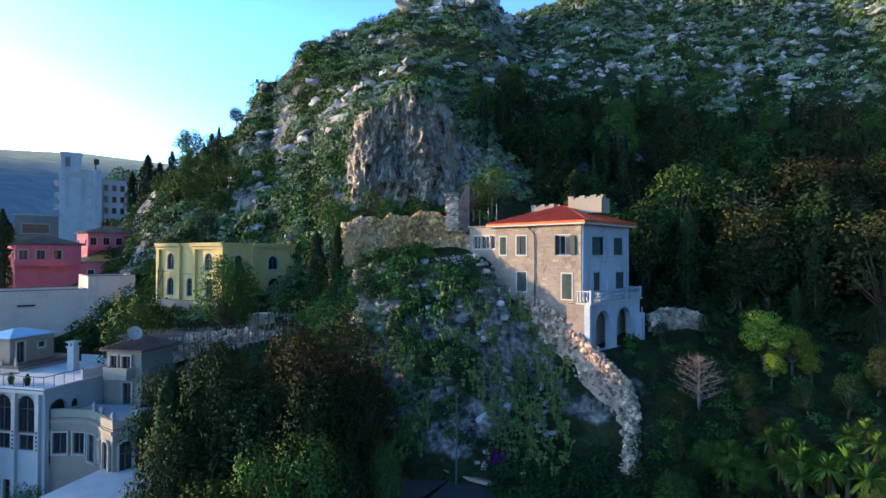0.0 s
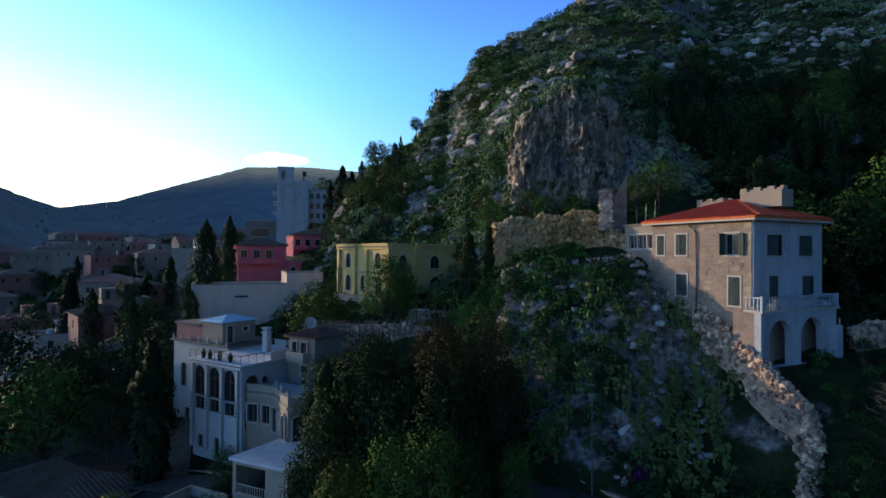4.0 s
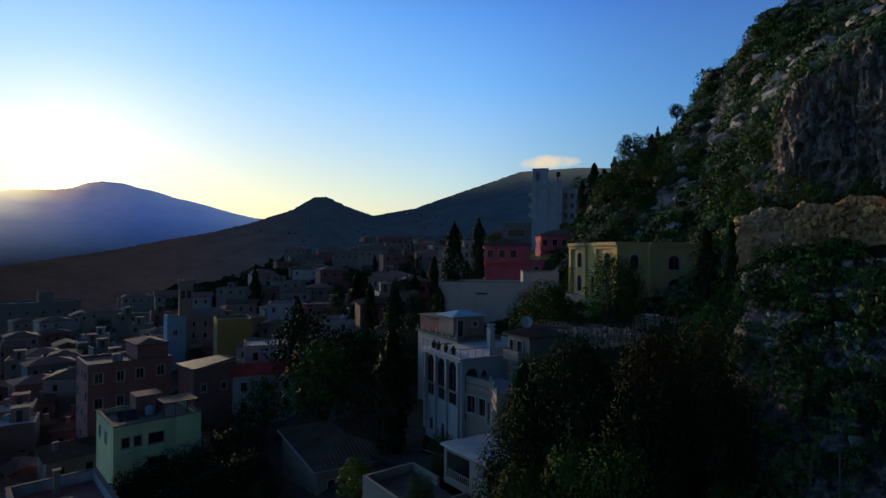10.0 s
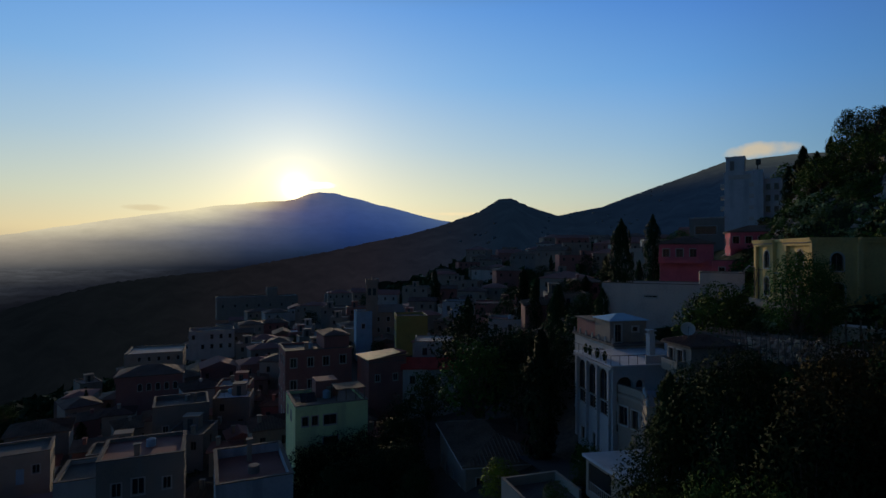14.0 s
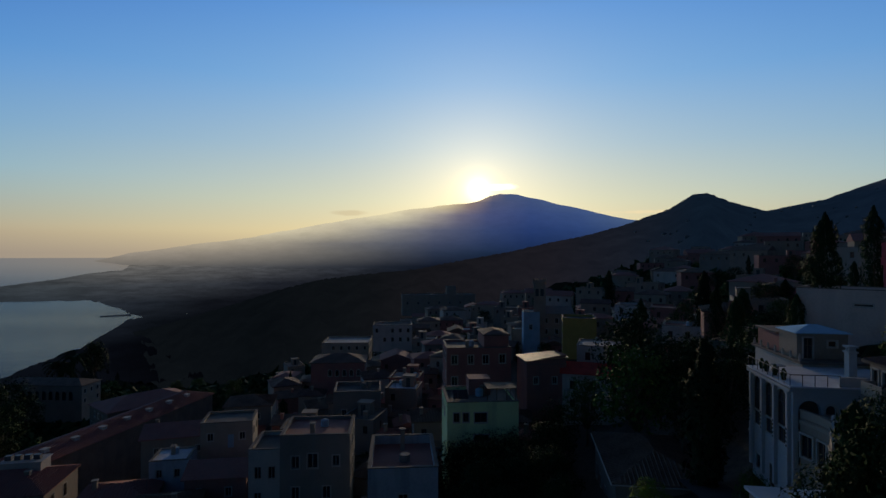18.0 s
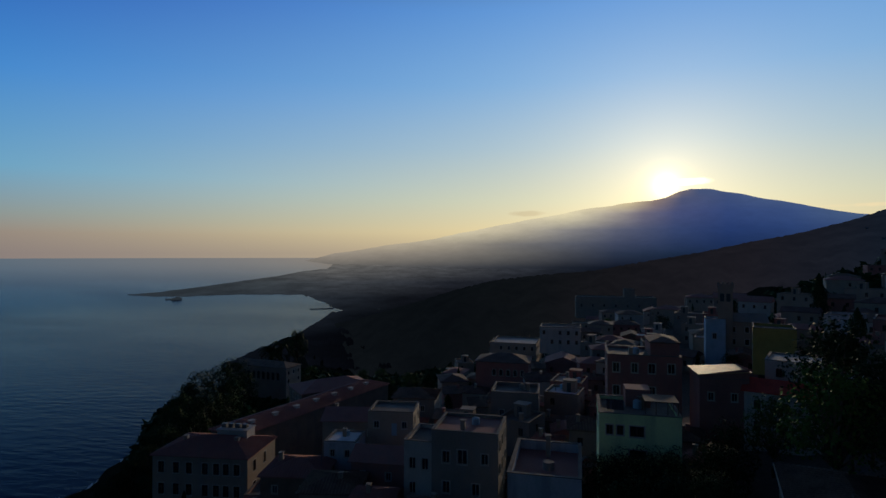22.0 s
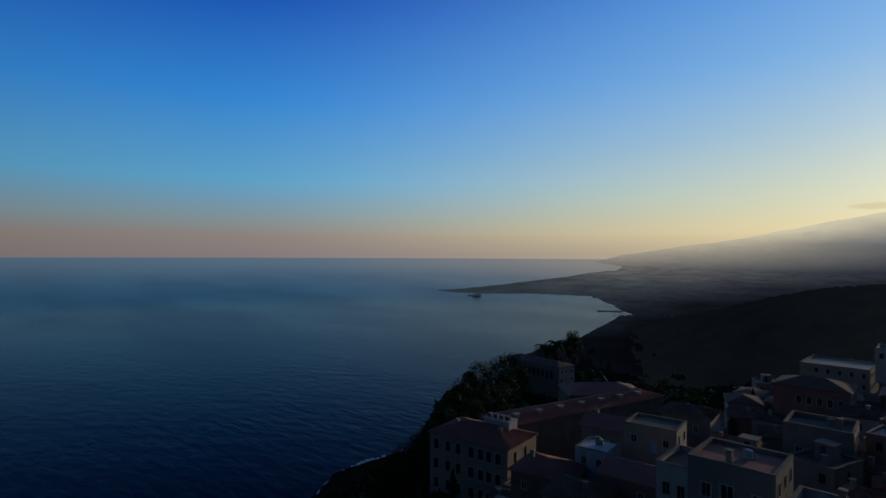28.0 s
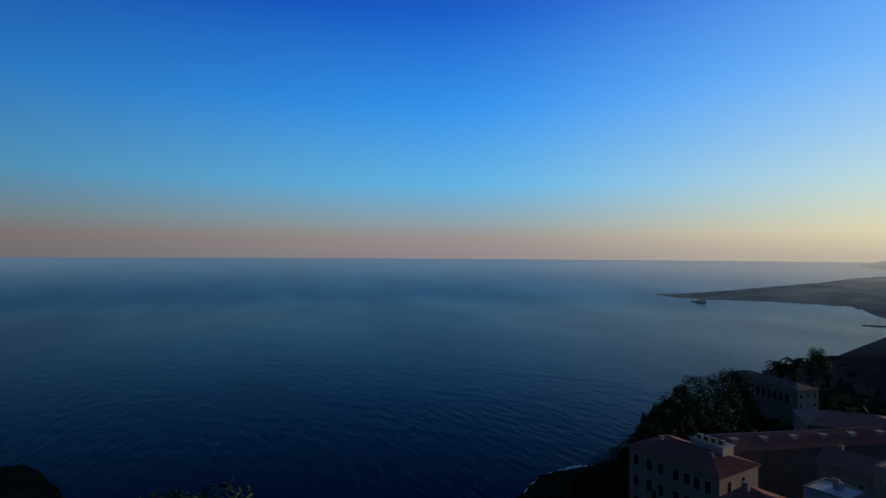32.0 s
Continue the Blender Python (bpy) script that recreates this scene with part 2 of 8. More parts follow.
def hillside_material():
    """Scrub and thin soil on the gentle ground, bare limestone where it is steep or broken."""
    m = bpy.data.materials.new("hillside")
    m.use_nodes = True
    nt = m.node_tree
    bsdf = nt.nodes["Principled BSDF"]
    geo = nt.nodes.new("ShaderNodeNewGeometry")
    ns = []
    for sc, det in ((0.045, 6), (0.35, 6), (1.8, 5)):
        n = nt.nodes.new("ShaderNodeTexNoise")
        n.inputs["Scale"].default_value, n.inputs["Detail"].default_value = sc, det
        nt.links.new(geo.outputs["Position"], n.inputs["Vector"])
        ns.append(n.outputs[0])
    green = ramp(nt, [(0.35, (0.020, 0.030, 0.012)), (0.5, (0.038, 0.050, 0.020)), (0.66, (0.070, 0.078, 0.038))], "LINEAR")
    nt.links.new(math_node(nt, "ADD", math_node(nt, "MULTIPLY", ns[1], 0.6), math_node(nt, "MULTIPLY", ns[2], 0.4)), green.inputs[0])
    rock = ramp(nt, [(0.34, (0.055, 0.050, 0.046)), (0.48, (0.19, 0.168, 0.150)), (0.64, (0.42, 0.375, 0.335))], "LINEAR")
    nt.links.new(math_node(nt, "ADD", math_node(nt, "MULTIPLY", ns[1], 0.35), math_node(nt, "MULTIPLY", ns[2], 0.65)), rock.inputs[0])
    mp, cr = nt.nodes.new("ShaderNodeMapping"), nt.nodes.new("ShaderNodeTexNoise")
    mp.inputs["Scale"].default_value = (1, 1, 0.35)
    cr.inputs["Scale"].default_value, cr.inputs["Detail"].default_value, cr.inputs["Roughness"].default_value = 1.5, 9, 0.72
    nt.links.new(geo.outputs["Position"], mp.inputs[0])
    nt.links.new(mp.outputs[0], cr.inputs["Vector"])
    lines = ramp(nt, [(0.38, (0.14, 0.14, 0.14)), (0.47, (0.85, 0.85, 0.85)), (0.58, (1.25, 1.23, 1.2))], "LINEAR")
    nt.links.new(cr.outputs[0], lines.inputs[0])
    rock_col = mix_color(nt, 1.0, rock.outputs[0], lines.outputs[0], "MULTIPLY")
    sp = nt.nodes.new("ShaderNodeSeparateXYZ")
    nt.links.new(geo.outputs["Normal"], sp.inputs[0])
    steep = math_node(nt, "SUBTRACT", 1.0, sp.outputs[2])
    f = math_node(nt, "ADD", math_node(nt, "MULTIPLY", steep, 0.8), math_node(nt, "ADD", math_node(nt, "MULTIPLY", ns[0], 0.35), math_node(nt, "MULTIPLY", ns[1], 0.45)))
    mr = nt.nodes.new("ShaderNodeMapRange")
    mr.inputs[1].default_value, mr.inputs[2].default_value = 0.61, 0.665
    nt.links.new(f, mr.inputs[0])
    nt.links.new(mix_color(nt, mr.outputs[0], green.outputs[0], rock_col), bsdf.inputs["Base Color"])
    bsdf.inputs["Roughness"].default_value, bsdf.inputs["Specular IOR Level"].default_value = 0.95, 0.1
    bp = nt.nodes.new("ShaderNodeBump")
    bp.inputs["Strength"].default_value, bp.inputs["Distance"].default_value = 0.9, 0.8
    nt.links.new(math_node(nt, "ADD", ns[1], math_node(nt, "MULTIPLY_ADD", ns[2], 0.5, cr.outputs[0])), bp.inputs["Height"])
    nt.links.new(bp.outputs[0], bsdf.inputs["Normal"])
    return m


M_GROUND = hillside_material()
M_COAST = material("dark_scrub_slope", (0.020, 0.021, 0.014), vary=0.5, scale=0.05, fine=0.8, bump=0.6, second=(0.034, 0.031, 0.021), spec=0.0)
M_TOWN = material("town_ground", (0.095, 0.080, 0.066), vary=0.5, scale=0.12, fine=1.5, bump=0.4, second=(0.14, 0.115, 0.09), spec=0.1)
M_ROCK = material("limestone", (0.45, 0.40, 0.355), vary=0.6, scale=0.35, fine=2.2, bump=0.9, second=(0.50, 0.43, 0.37), stain=(0.9, 0.8, (0.09, 0.082, 0.075)), island=0.7)


def crag_material():
    """Limestone face: warm and grey beds, dark upright cracks and water streaks."""
    m = bpy.data.materials.new("pink_limestone")
    m.use_nodes = True
    nt = m.node_tree
    bsdf = nt.nodes["Principled BSDF"]
    geo = nt.nodes.new("ShaderNodeNewGeometry")

    def layer(scale, stretch, detail, rough=0.6):
        mp, n = nt.nodes.new("ShaderNodeMapping"), nt.nodes.new("ShaderNodeTexNoise")
        mp.inputs["Scale"].default_value = (1, 1, stretch)
        n.inputs["Scale"].default_value, n.inputs["Detail"].default_value, n.inputs["Roughness"].default_value = scale, detail, rough
        nt.links.new(geo.outputs["Position"], mp.inputs[0])
        nt.links.new(mp.outputs[0], n.inputs["Vector"])
        return n.outputs[0]
    broad, beds, cracks, streaks = layer(0.22, 0.6, 5), layer(1.1, 0.8, 8, 0.7), layer(1.5, 0.42, 9, 0.74), layer(0.7, 0.14, 7)
    warm = ramp(nt, [(0.34, (0.38, 0.28, 0.21)), (0.5, (0.66, 0.50, 0.37)), (0.66, (0.82, 0.68, 0.54))], "LINEAR")
    grey = ramp(nt, [(0.34, (0.30, 0.25, 0.205)), (0.5, (0.56, 0.47, 0.38)), (0.66, (0.76, 0.67, 0.57))], "LINEAR")
    for r in (warm, grey):
        nt.links.new(beds, r.inputs[0])
    pick = ramp(nt, [(0.44, (0, 0, 0)), (0.56, (1, 1, 1))], "LINEAR")
    nt.links.new(broad, pick.inputs[0])
    col = mix_color(nt, pick.outputs[0], warm.outputs[0], grey.outputs[0])
    lines = ramp(nt, [(0.36, (0.20, 0.20, 0.20)), (0.44, (0.9, 0.9, 0.9)), (0.58, (1.15, 1.13, 1.10))], "LINEAR")
    nt.links.new(cracks, lines.inputs[0])
    col = mix_color(nt, 1.0, col, lines.outputs[0], "MULTIPLY")
    wash = ramp(nt, [(0.56, (0, 0, 0)), (0.68, (0.6, 0.6, 0.6))], "LINEAR")
    nt.links.new(streaks, wash.inputs[0])
    col = mix_color(nt, wash.outputs[0], col, (0.095, 0.09, 0.082))
    nt.links.new(col, bsdf.inputs["Base Color"])
    bsdf.inputs["Roughness"].default_value, bsdf.inputs["Specular IOR Level"].default_value = 0.95, 0.1
    bp = nt.nodes.new("ShaderNodeBump")
    bp.inputs["Strength"].default_value, bp.inputs["Distance"].default_value = 1.0, 0.9
    nt.links.new(math_node(nt, "ADD", cracks, math_node(nt, "MULTIPLY", beds, 0.6)), bp.inputs["Height"])
    nt.links.new(bp.outputs[0], bsdf.inputs["Normal"])
    return m


M_CRAG = crag_material()
M_ASPHALT = material("asphalt", (0.05, 0.05, 0.052), vary=0.3, scale=0.5, fine=20)
M_RUBBLE = material("rubble_stone", (0.46, 0.315, 0.215), vary=0.55, scale=1.5, fine=9, bump=0.5, per_object=0.6, island=1.0)
M_OCHRE_STONE = material("ochre_rubble", (0.52, 0.31, 0.125), vary=0.55, scale=0.25, fine=3, bump=0.8, second=(0.58, 0.40, 0.25), per_object=0.6, island=1.0)
M_STONE = material("house_stone", (0.29, 0.222, 0.165), vary=0.4, scale=0.8, fine=7, bump=0.4, per_object=0.3)
M_ROOF_RED = material("red_tiles", (0.55, 0.085, 0.04), vary=0.35, scale=0.7, fine=5, bump=0.4, per_object=0.3)
M_ROOF_OLD = material("old_tiles", (0.16, 0.10, 0.075), vary=0.45, scale=0.5, fine=4, bump=0.4, per_object=0.4)
M_PLASTER_WHITE = material("white_plaster", (0.46, 0.41, 0.355), vary=0.18, scale=0.4, fine=4, stain=(0.8, 0.5, (0.30, 0.28, 0.26)))
M_VILLA = material("bright_white_plaster", (0.42, 0.415, 0.40), vary=0.15, scale=0.4, fine=4, stain=(0.8, 0.4, (0.45, 0.43, 0.41)))
M_PLASTER_BLUE = material("pale_blue_plaster", (0.41, 0.42, 0.435), vary=0.22, scale=0.5, fine=4, stain=(0.9, 0.75, (0.25, 0.255, 0.265)))
M_HOTEL = material("hotel_grey", (0.47, 0.48, 0.48), vary=0.2, scale=0.3, fine=3, stain=(0.5, 0.4, (0.18, 0.19, 0.2)))
M_YELLOW = material("yellow_plaster", (0.60, 0.43, 0.165), vary=0.18, scale=0.5, fine=4, stain=(0.9, 0.5, (0.35, 0.28, 0.14)))
M_CREAM = material("cream_trim", (0.35, 0.29, 0.225), vary=0.15)
M_PINK = material("pink_plaster", (0.60, 0.135, 0.165), vary=0.2, scale=0.5, fine=4)
M_DUSKY = material("dusky_pink_plaster", (0.32, 0.14, 0.115), vary=0.2, scale=0.4, fine=4, stain=(0.7, 0.4, (0.22, 0.14, 0.12)))
M_GREEN_WALL = material("mint_plaster", (0.62, 0.72, 0.36), vary=0.15, scale=0.4, fine=4, stain=(0.7, 0.4, (0.2, 0.27, 0.19)))
M_BEIGE = material("beige_plaster", (0.30, 0.235, 0.18), vary=0.2, scale=0.4, fine=4, stain=(0.7, 0.4, (0.24, 0.21, 0.19)))
M_PALE_BEIGE = material("pale_beige_plaster", (0.58, 0.47, 0.39), vary=0.2, scale=0.3, fine=4, stain=(0.6, 0.4, (0.34, 0.29, 0.25)))
M_GREY_WALL = material("grey_plaster", (0.225, 0.19, 0.16), vary=0.2, scale=0.4, fine=4, stain=(0.7, 0.4, (0.2, 0.2, 0.2)))
M_OCHRE = material("ochre_plaster", (0.36, 0.27, 0.075), vary=0.2)
M_BLUE_WALL = material("sky_blue_plaster", (0.28, 0.41, 0.49), vary=0.2)
M_TERRACE = material("terrace_paving", (0.62, 0.62, 0.63), vary=0.2, scale=0.8, fine=8)
M_BLUE_SHEET = material("blue_sheet_roof", (0.30, 0.52, 0.66), vary=0.15, scale=0.8, fine=6, rough=0.5)
M_ROOF_FLAT = material("flat_roof", (0.15, 0.125, 0.108), vary=0.35, scale=0.5, fine=4)
M_FRAME = material("painted_frame", (0.44, 0.40, 0.345), vary=0.1, scale=3, fine=20, bump=0.05)
M_SHUTTER = material("dark_shutter", (0.045, 0.06, 0.055), vary=0.3, scale=3, fine=20, bump=0.1)
M_WOOD = material("weathered_wood", (0.16, 0.11, 0.075), vary=0.4, scale=2, fine=14)
M_METAL = material("dull_metal", (0.12, 0.12, 0.125), rough=0.5, vary=0.3, metal=0.6)
M_TWIG = material("dead_wood", (0.14, 0.112, 0.095), vary=0.4, scale=2, fine=12)
M_BROWN = material("brown_plaster", (0.19, 0.125, 0.09), vary=0.3, scale=0.4, fine=4, stain=(0.7, 0.5, (0.12, 0.09, 0.075)))
M_BARK = material("bark", (0.11, 0.085, 0.06), vary=0.5, scale=2, fine=12, bump=0.5)
M_LEAF = leaf_material("leaf_green", (0.040, 0.084, 0.018), (0.076, 0.124, 0.027))
M_LEAF_DARK = leaf_material("leaf_dark", (0.018, 0.034, 0.013), (0.033, 0.054, 0.018))
M_LEAF_BROWN = leaf_material("leaf_brownish", (0.046, 0.040, 0.015), (0.070, 0.056, 0.020))
M_LEAF_YELLOW = leaf_material("leaf_yellow_green", (0.15, 0.20, 0.025), (0.19, 0.22, 0.03))
M_CYPRESS = leaf_material("cypress_green", (0.016, 0.030, 0.013), (0.028, 0.046, 0.018))
M_AGAVE = leaf_material("agave_green", (0.10, 0.14, 0.045), (0.16, 0.19, 0.06))
M_LEAF_PALE = leaf_material("pale_scrub_green", (0.125, 0.16, 0.070), (0.19, 0.22, 0.115))
M_FLOWER = leaf_material("bougainvillea", (0.16, 0.015, 0.11), (0.24, 0.02, 0.15))


def glass_material():
    m = bpy.data.materials.new("window_glass")
    m.use_nodes = True
    b = m.node_tree.nodes["Principled BSDF"]
    b.inputs["Base Color"].default_value = (0.03, 0.035, 0.045, 1)
    b.inputs["Roughness"].default_value = 0.08
    b.inputs["Transmission Weight"].default_value = 0.35
    b.inputs["IOR"].default_value = 1.45
    return m


M_GLASS = glass_material()


def sea_material():
    m = bpy.data.materials.new("sea_water")
    m.use_nodes = True
    nt = m.node_tree
    b = nt.nodes["Principled BSDF"]
    b.inputs["Base Color"].default_value = (0.0009, 0.0098, 0.039, 1)
    b.inputs["Specular IOR Level"].default_value = 0.03
    b.inputs["Roughness"].default_value = 0.2
    b.inputs["IOR"].default_value = 1.33
    geo = nt.nodes.new("ShaderNodeNewGeometry")
    mp = nt.nodes.new("ShaderNodeMapping")
    mp.inputs["Scale"].default_value = (1.0, 0.35, 1.0)
    mp.inputs["Rotation"].default_value = (0, 0, radians(25))
    nt.links.new(geo.outputs["Position"], mp.inputs[0])
    n1, n2, n3 = (nt.nodes.new("ShaderNodeTexNoise") for _ in range(3))
    for n, s, d in ((n1, 0.09, 5), (n2, 0.018, 3), (n3, 0.0035, 3)):
        n.inputs["Scale"].default_value, n.inputs["Detail"].default_value = s, d
        nt.links.new(mp.outputs[0], n.inputs["Vector"])
    h = math_node(nt, "ADD", math_node(nt, "MULTIPLY", n1.outputs[0], 1.5), math_node(nt, "MULTIPLY", n2.outputs[0], 1.3))
    bump = nt.nodes.new("ShaderNodeBump")
    bump.inputs["Strength"].default_value, bump.inputs["Distance"].default_value = 0.62, 1.0
    nt.links.new(h, bump.inputs["Height"])
    nt.links.new(bump.outputs[0], b.inputs["Normal"])
    mr = nt.nodes.new("ShaderNodeMapRange")
    mr.inputs[1].default_value, mr.inputs[2].default_value, mr.inputs[3].default_value, mr.inputs[4].default_value = 0.4, 0.65, 0.16, 0.21
    nt.links.new(n3.outputs[0], mr.inputs[0])
    nt.links.new(mr.outputs[0], b.inputs["Roughness"])
    # painted horizon haze: far out the water fades into a glowing colour for the evening air over it
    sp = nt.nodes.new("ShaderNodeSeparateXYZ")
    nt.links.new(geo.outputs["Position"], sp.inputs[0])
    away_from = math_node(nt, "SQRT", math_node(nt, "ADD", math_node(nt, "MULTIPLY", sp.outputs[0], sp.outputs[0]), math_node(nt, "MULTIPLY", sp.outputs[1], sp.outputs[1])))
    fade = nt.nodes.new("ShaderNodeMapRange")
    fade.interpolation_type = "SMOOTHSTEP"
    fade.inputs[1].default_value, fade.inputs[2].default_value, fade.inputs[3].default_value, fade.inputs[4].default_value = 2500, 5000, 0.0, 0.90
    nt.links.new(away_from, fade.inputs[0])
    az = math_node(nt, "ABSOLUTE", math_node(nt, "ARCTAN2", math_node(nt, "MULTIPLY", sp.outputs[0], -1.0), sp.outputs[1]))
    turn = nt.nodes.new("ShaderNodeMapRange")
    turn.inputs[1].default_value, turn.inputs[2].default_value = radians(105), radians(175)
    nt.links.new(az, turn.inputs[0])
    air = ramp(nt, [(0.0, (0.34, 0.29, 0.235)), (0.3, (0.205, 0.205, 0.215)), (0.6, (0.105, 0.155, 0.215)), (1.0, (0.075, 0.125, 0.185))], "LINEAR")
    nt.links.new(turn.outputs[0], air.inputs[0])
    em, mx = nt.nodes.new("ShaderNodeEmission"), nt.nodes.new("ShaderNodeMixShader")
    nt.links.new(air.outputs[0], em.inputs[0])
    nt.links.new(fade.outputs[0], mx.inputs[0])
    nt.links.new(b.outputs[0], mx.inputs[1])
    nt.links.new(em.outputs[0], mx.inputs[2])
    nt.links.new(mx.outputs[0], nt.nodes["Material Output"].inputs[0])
    return m


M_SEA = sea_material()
M_FAR_HOUSE = material("distant_plaster", (0.17, 0.165, 0.155), vary=0.3, scale=0.05, fine=0.3, bump=0)
# the sun's golden gleam on the pale sheet is put into its base colour
M_SHEET = material("gold_gleam_sheet_roof", (0.50, 0.30, 0.14), rough=0.6, vary=0.5, scale=0.7, fine=5, bump=0.3, spec=0.12)
M_YUCCA = leaf_material("yucca_green", (0.060, 0.112, 0.018), (0.088, 0.140, 0.028))
M_FOAM = material("surf_foam", (0.65, 0.68, 0.70), vary=0.3, scale=0.1, fine=0.6, bump=0)


def srgb(r, g, b):
    return tuple((c / 255) ** 2.2 for c in (r, g, b))


# Evening haze and low sun between the town and the far land, painted as glow on the backdrop: colour by height in
# degrees over the horizon and, along each line, by bearing.
AIR_GLOW = (
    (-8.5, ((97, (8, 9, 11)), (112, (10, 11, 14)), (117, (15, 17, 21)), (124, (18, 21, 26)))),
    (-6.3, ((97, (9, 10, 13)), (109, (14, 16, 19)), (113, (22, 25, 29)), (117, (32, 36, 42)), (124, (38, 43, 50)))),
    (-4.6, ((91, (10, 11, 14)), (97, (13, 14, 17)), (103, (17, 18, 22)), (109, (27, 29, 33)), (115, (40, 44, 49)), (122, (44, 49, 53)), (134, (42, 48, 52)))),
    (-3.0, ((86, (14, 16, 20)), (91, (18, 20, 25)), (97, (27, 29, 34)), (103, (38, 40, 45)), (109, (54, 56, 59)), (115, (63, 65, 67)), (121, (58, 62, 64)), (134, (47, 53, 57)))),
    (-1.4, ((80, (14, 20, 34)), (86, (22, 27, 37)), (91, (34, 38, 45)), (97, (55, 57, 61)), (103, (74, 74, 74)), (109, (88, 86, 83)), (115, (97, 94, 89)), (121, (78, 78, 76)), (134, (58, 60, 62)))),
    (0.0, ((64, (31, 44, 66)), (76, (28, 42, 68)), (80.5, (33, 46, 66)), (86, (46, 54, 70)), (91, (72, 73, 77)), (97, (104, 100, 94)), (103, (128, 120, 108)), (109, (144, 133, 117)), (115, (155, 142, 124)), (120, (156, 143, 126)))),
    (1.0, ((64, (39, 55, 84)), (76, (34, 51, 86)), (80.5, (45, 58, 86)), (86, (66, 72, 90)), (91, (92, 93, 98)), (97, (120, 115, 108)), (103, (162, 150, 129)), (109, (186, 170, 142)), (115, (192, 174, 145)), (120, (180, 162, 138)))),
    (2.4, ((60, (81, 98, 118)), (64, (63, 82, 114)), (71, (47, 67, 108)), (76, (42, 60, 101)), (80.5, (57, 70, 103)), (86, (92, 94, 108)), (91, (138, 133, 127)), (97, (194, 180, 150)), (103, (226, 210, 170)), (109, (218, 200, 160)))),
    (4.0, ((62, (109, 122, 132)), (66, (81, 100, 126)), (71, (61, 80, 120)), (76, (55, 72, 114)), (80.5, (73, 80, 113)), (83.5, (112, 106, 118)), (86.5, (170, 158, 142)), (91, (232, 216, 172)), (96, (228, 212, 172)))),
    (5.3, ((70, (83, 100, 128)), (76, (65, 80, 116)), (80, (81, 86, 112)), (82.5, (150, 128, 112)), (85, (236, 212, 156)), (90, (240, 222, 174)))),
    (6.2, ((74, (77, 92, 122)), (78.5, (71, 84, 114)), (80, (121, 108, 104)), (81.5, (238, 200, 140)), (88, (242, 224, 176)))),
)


def bay_haze_glow(name, base, grain=0.1):
    """Far land whose own surface glows in those haze colours."""
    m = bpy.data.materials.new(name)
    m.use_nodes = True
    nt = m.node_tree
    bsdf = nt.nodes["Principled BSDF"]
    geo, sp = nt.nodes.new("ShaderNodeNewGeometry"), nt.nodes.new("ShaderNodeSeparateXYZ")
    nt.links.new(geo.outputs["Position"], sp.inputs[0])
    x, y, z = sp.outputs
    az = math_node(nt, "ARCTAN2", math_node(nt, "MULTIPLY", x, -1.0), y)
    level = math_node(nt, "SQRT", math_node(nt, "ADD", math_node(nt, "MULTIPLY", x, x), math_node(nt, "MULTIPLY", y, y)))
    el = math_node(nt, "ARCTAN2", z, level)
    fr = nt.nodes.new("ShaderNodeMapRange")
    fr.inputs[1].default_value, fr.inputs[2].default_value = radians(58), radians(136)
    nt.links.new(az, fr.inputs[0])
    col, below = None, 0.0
    for deg, stops in AIR_GLOW:
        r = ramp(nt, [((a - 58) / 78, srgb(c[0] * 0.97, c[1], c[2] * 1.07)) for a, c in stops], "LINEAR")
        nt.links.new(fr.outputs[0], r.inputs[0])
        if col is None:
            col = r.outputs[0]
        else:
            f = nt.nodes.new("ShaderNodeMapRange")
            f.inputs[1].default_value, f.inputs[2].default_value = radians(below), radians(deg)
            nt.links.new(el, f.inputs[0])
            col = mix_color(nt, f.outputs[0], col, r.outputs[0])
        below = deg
    # gullies, fields and villages as faint random tone in that glow
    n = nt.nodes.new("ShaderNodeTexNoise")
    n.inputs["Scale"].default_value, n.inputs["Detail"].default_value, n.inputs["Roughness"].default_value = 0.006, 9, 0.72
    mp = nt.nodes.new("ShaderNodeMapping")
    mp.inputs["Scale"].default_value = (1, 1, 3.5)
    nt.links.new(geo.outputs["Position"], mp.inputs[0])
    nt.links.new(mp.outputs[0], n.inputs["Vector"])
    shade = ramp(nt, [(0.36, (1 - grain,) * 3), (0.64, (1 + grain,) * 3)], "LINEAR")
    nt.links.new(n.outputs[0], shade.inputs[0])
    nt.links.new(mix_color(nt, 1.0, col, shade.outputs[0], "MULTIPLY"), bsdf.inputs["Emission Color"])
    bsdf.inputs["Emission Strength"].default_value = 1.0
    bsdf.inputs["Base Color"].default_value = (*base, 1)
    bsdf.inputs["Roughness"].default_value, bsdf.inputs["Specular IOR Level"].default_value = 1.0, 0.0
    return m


# volcano, cape, strip, jetties and islets emit this painted haze
M_VOLCANO = bay_haze_glow("volcano_haze_glow", (0.008, 0.008, 0.010), 0.06)
M_PLAIN = bay_haze_glow("coast_haze_glow", (0.004, 0.004, 0.004), 0.28)
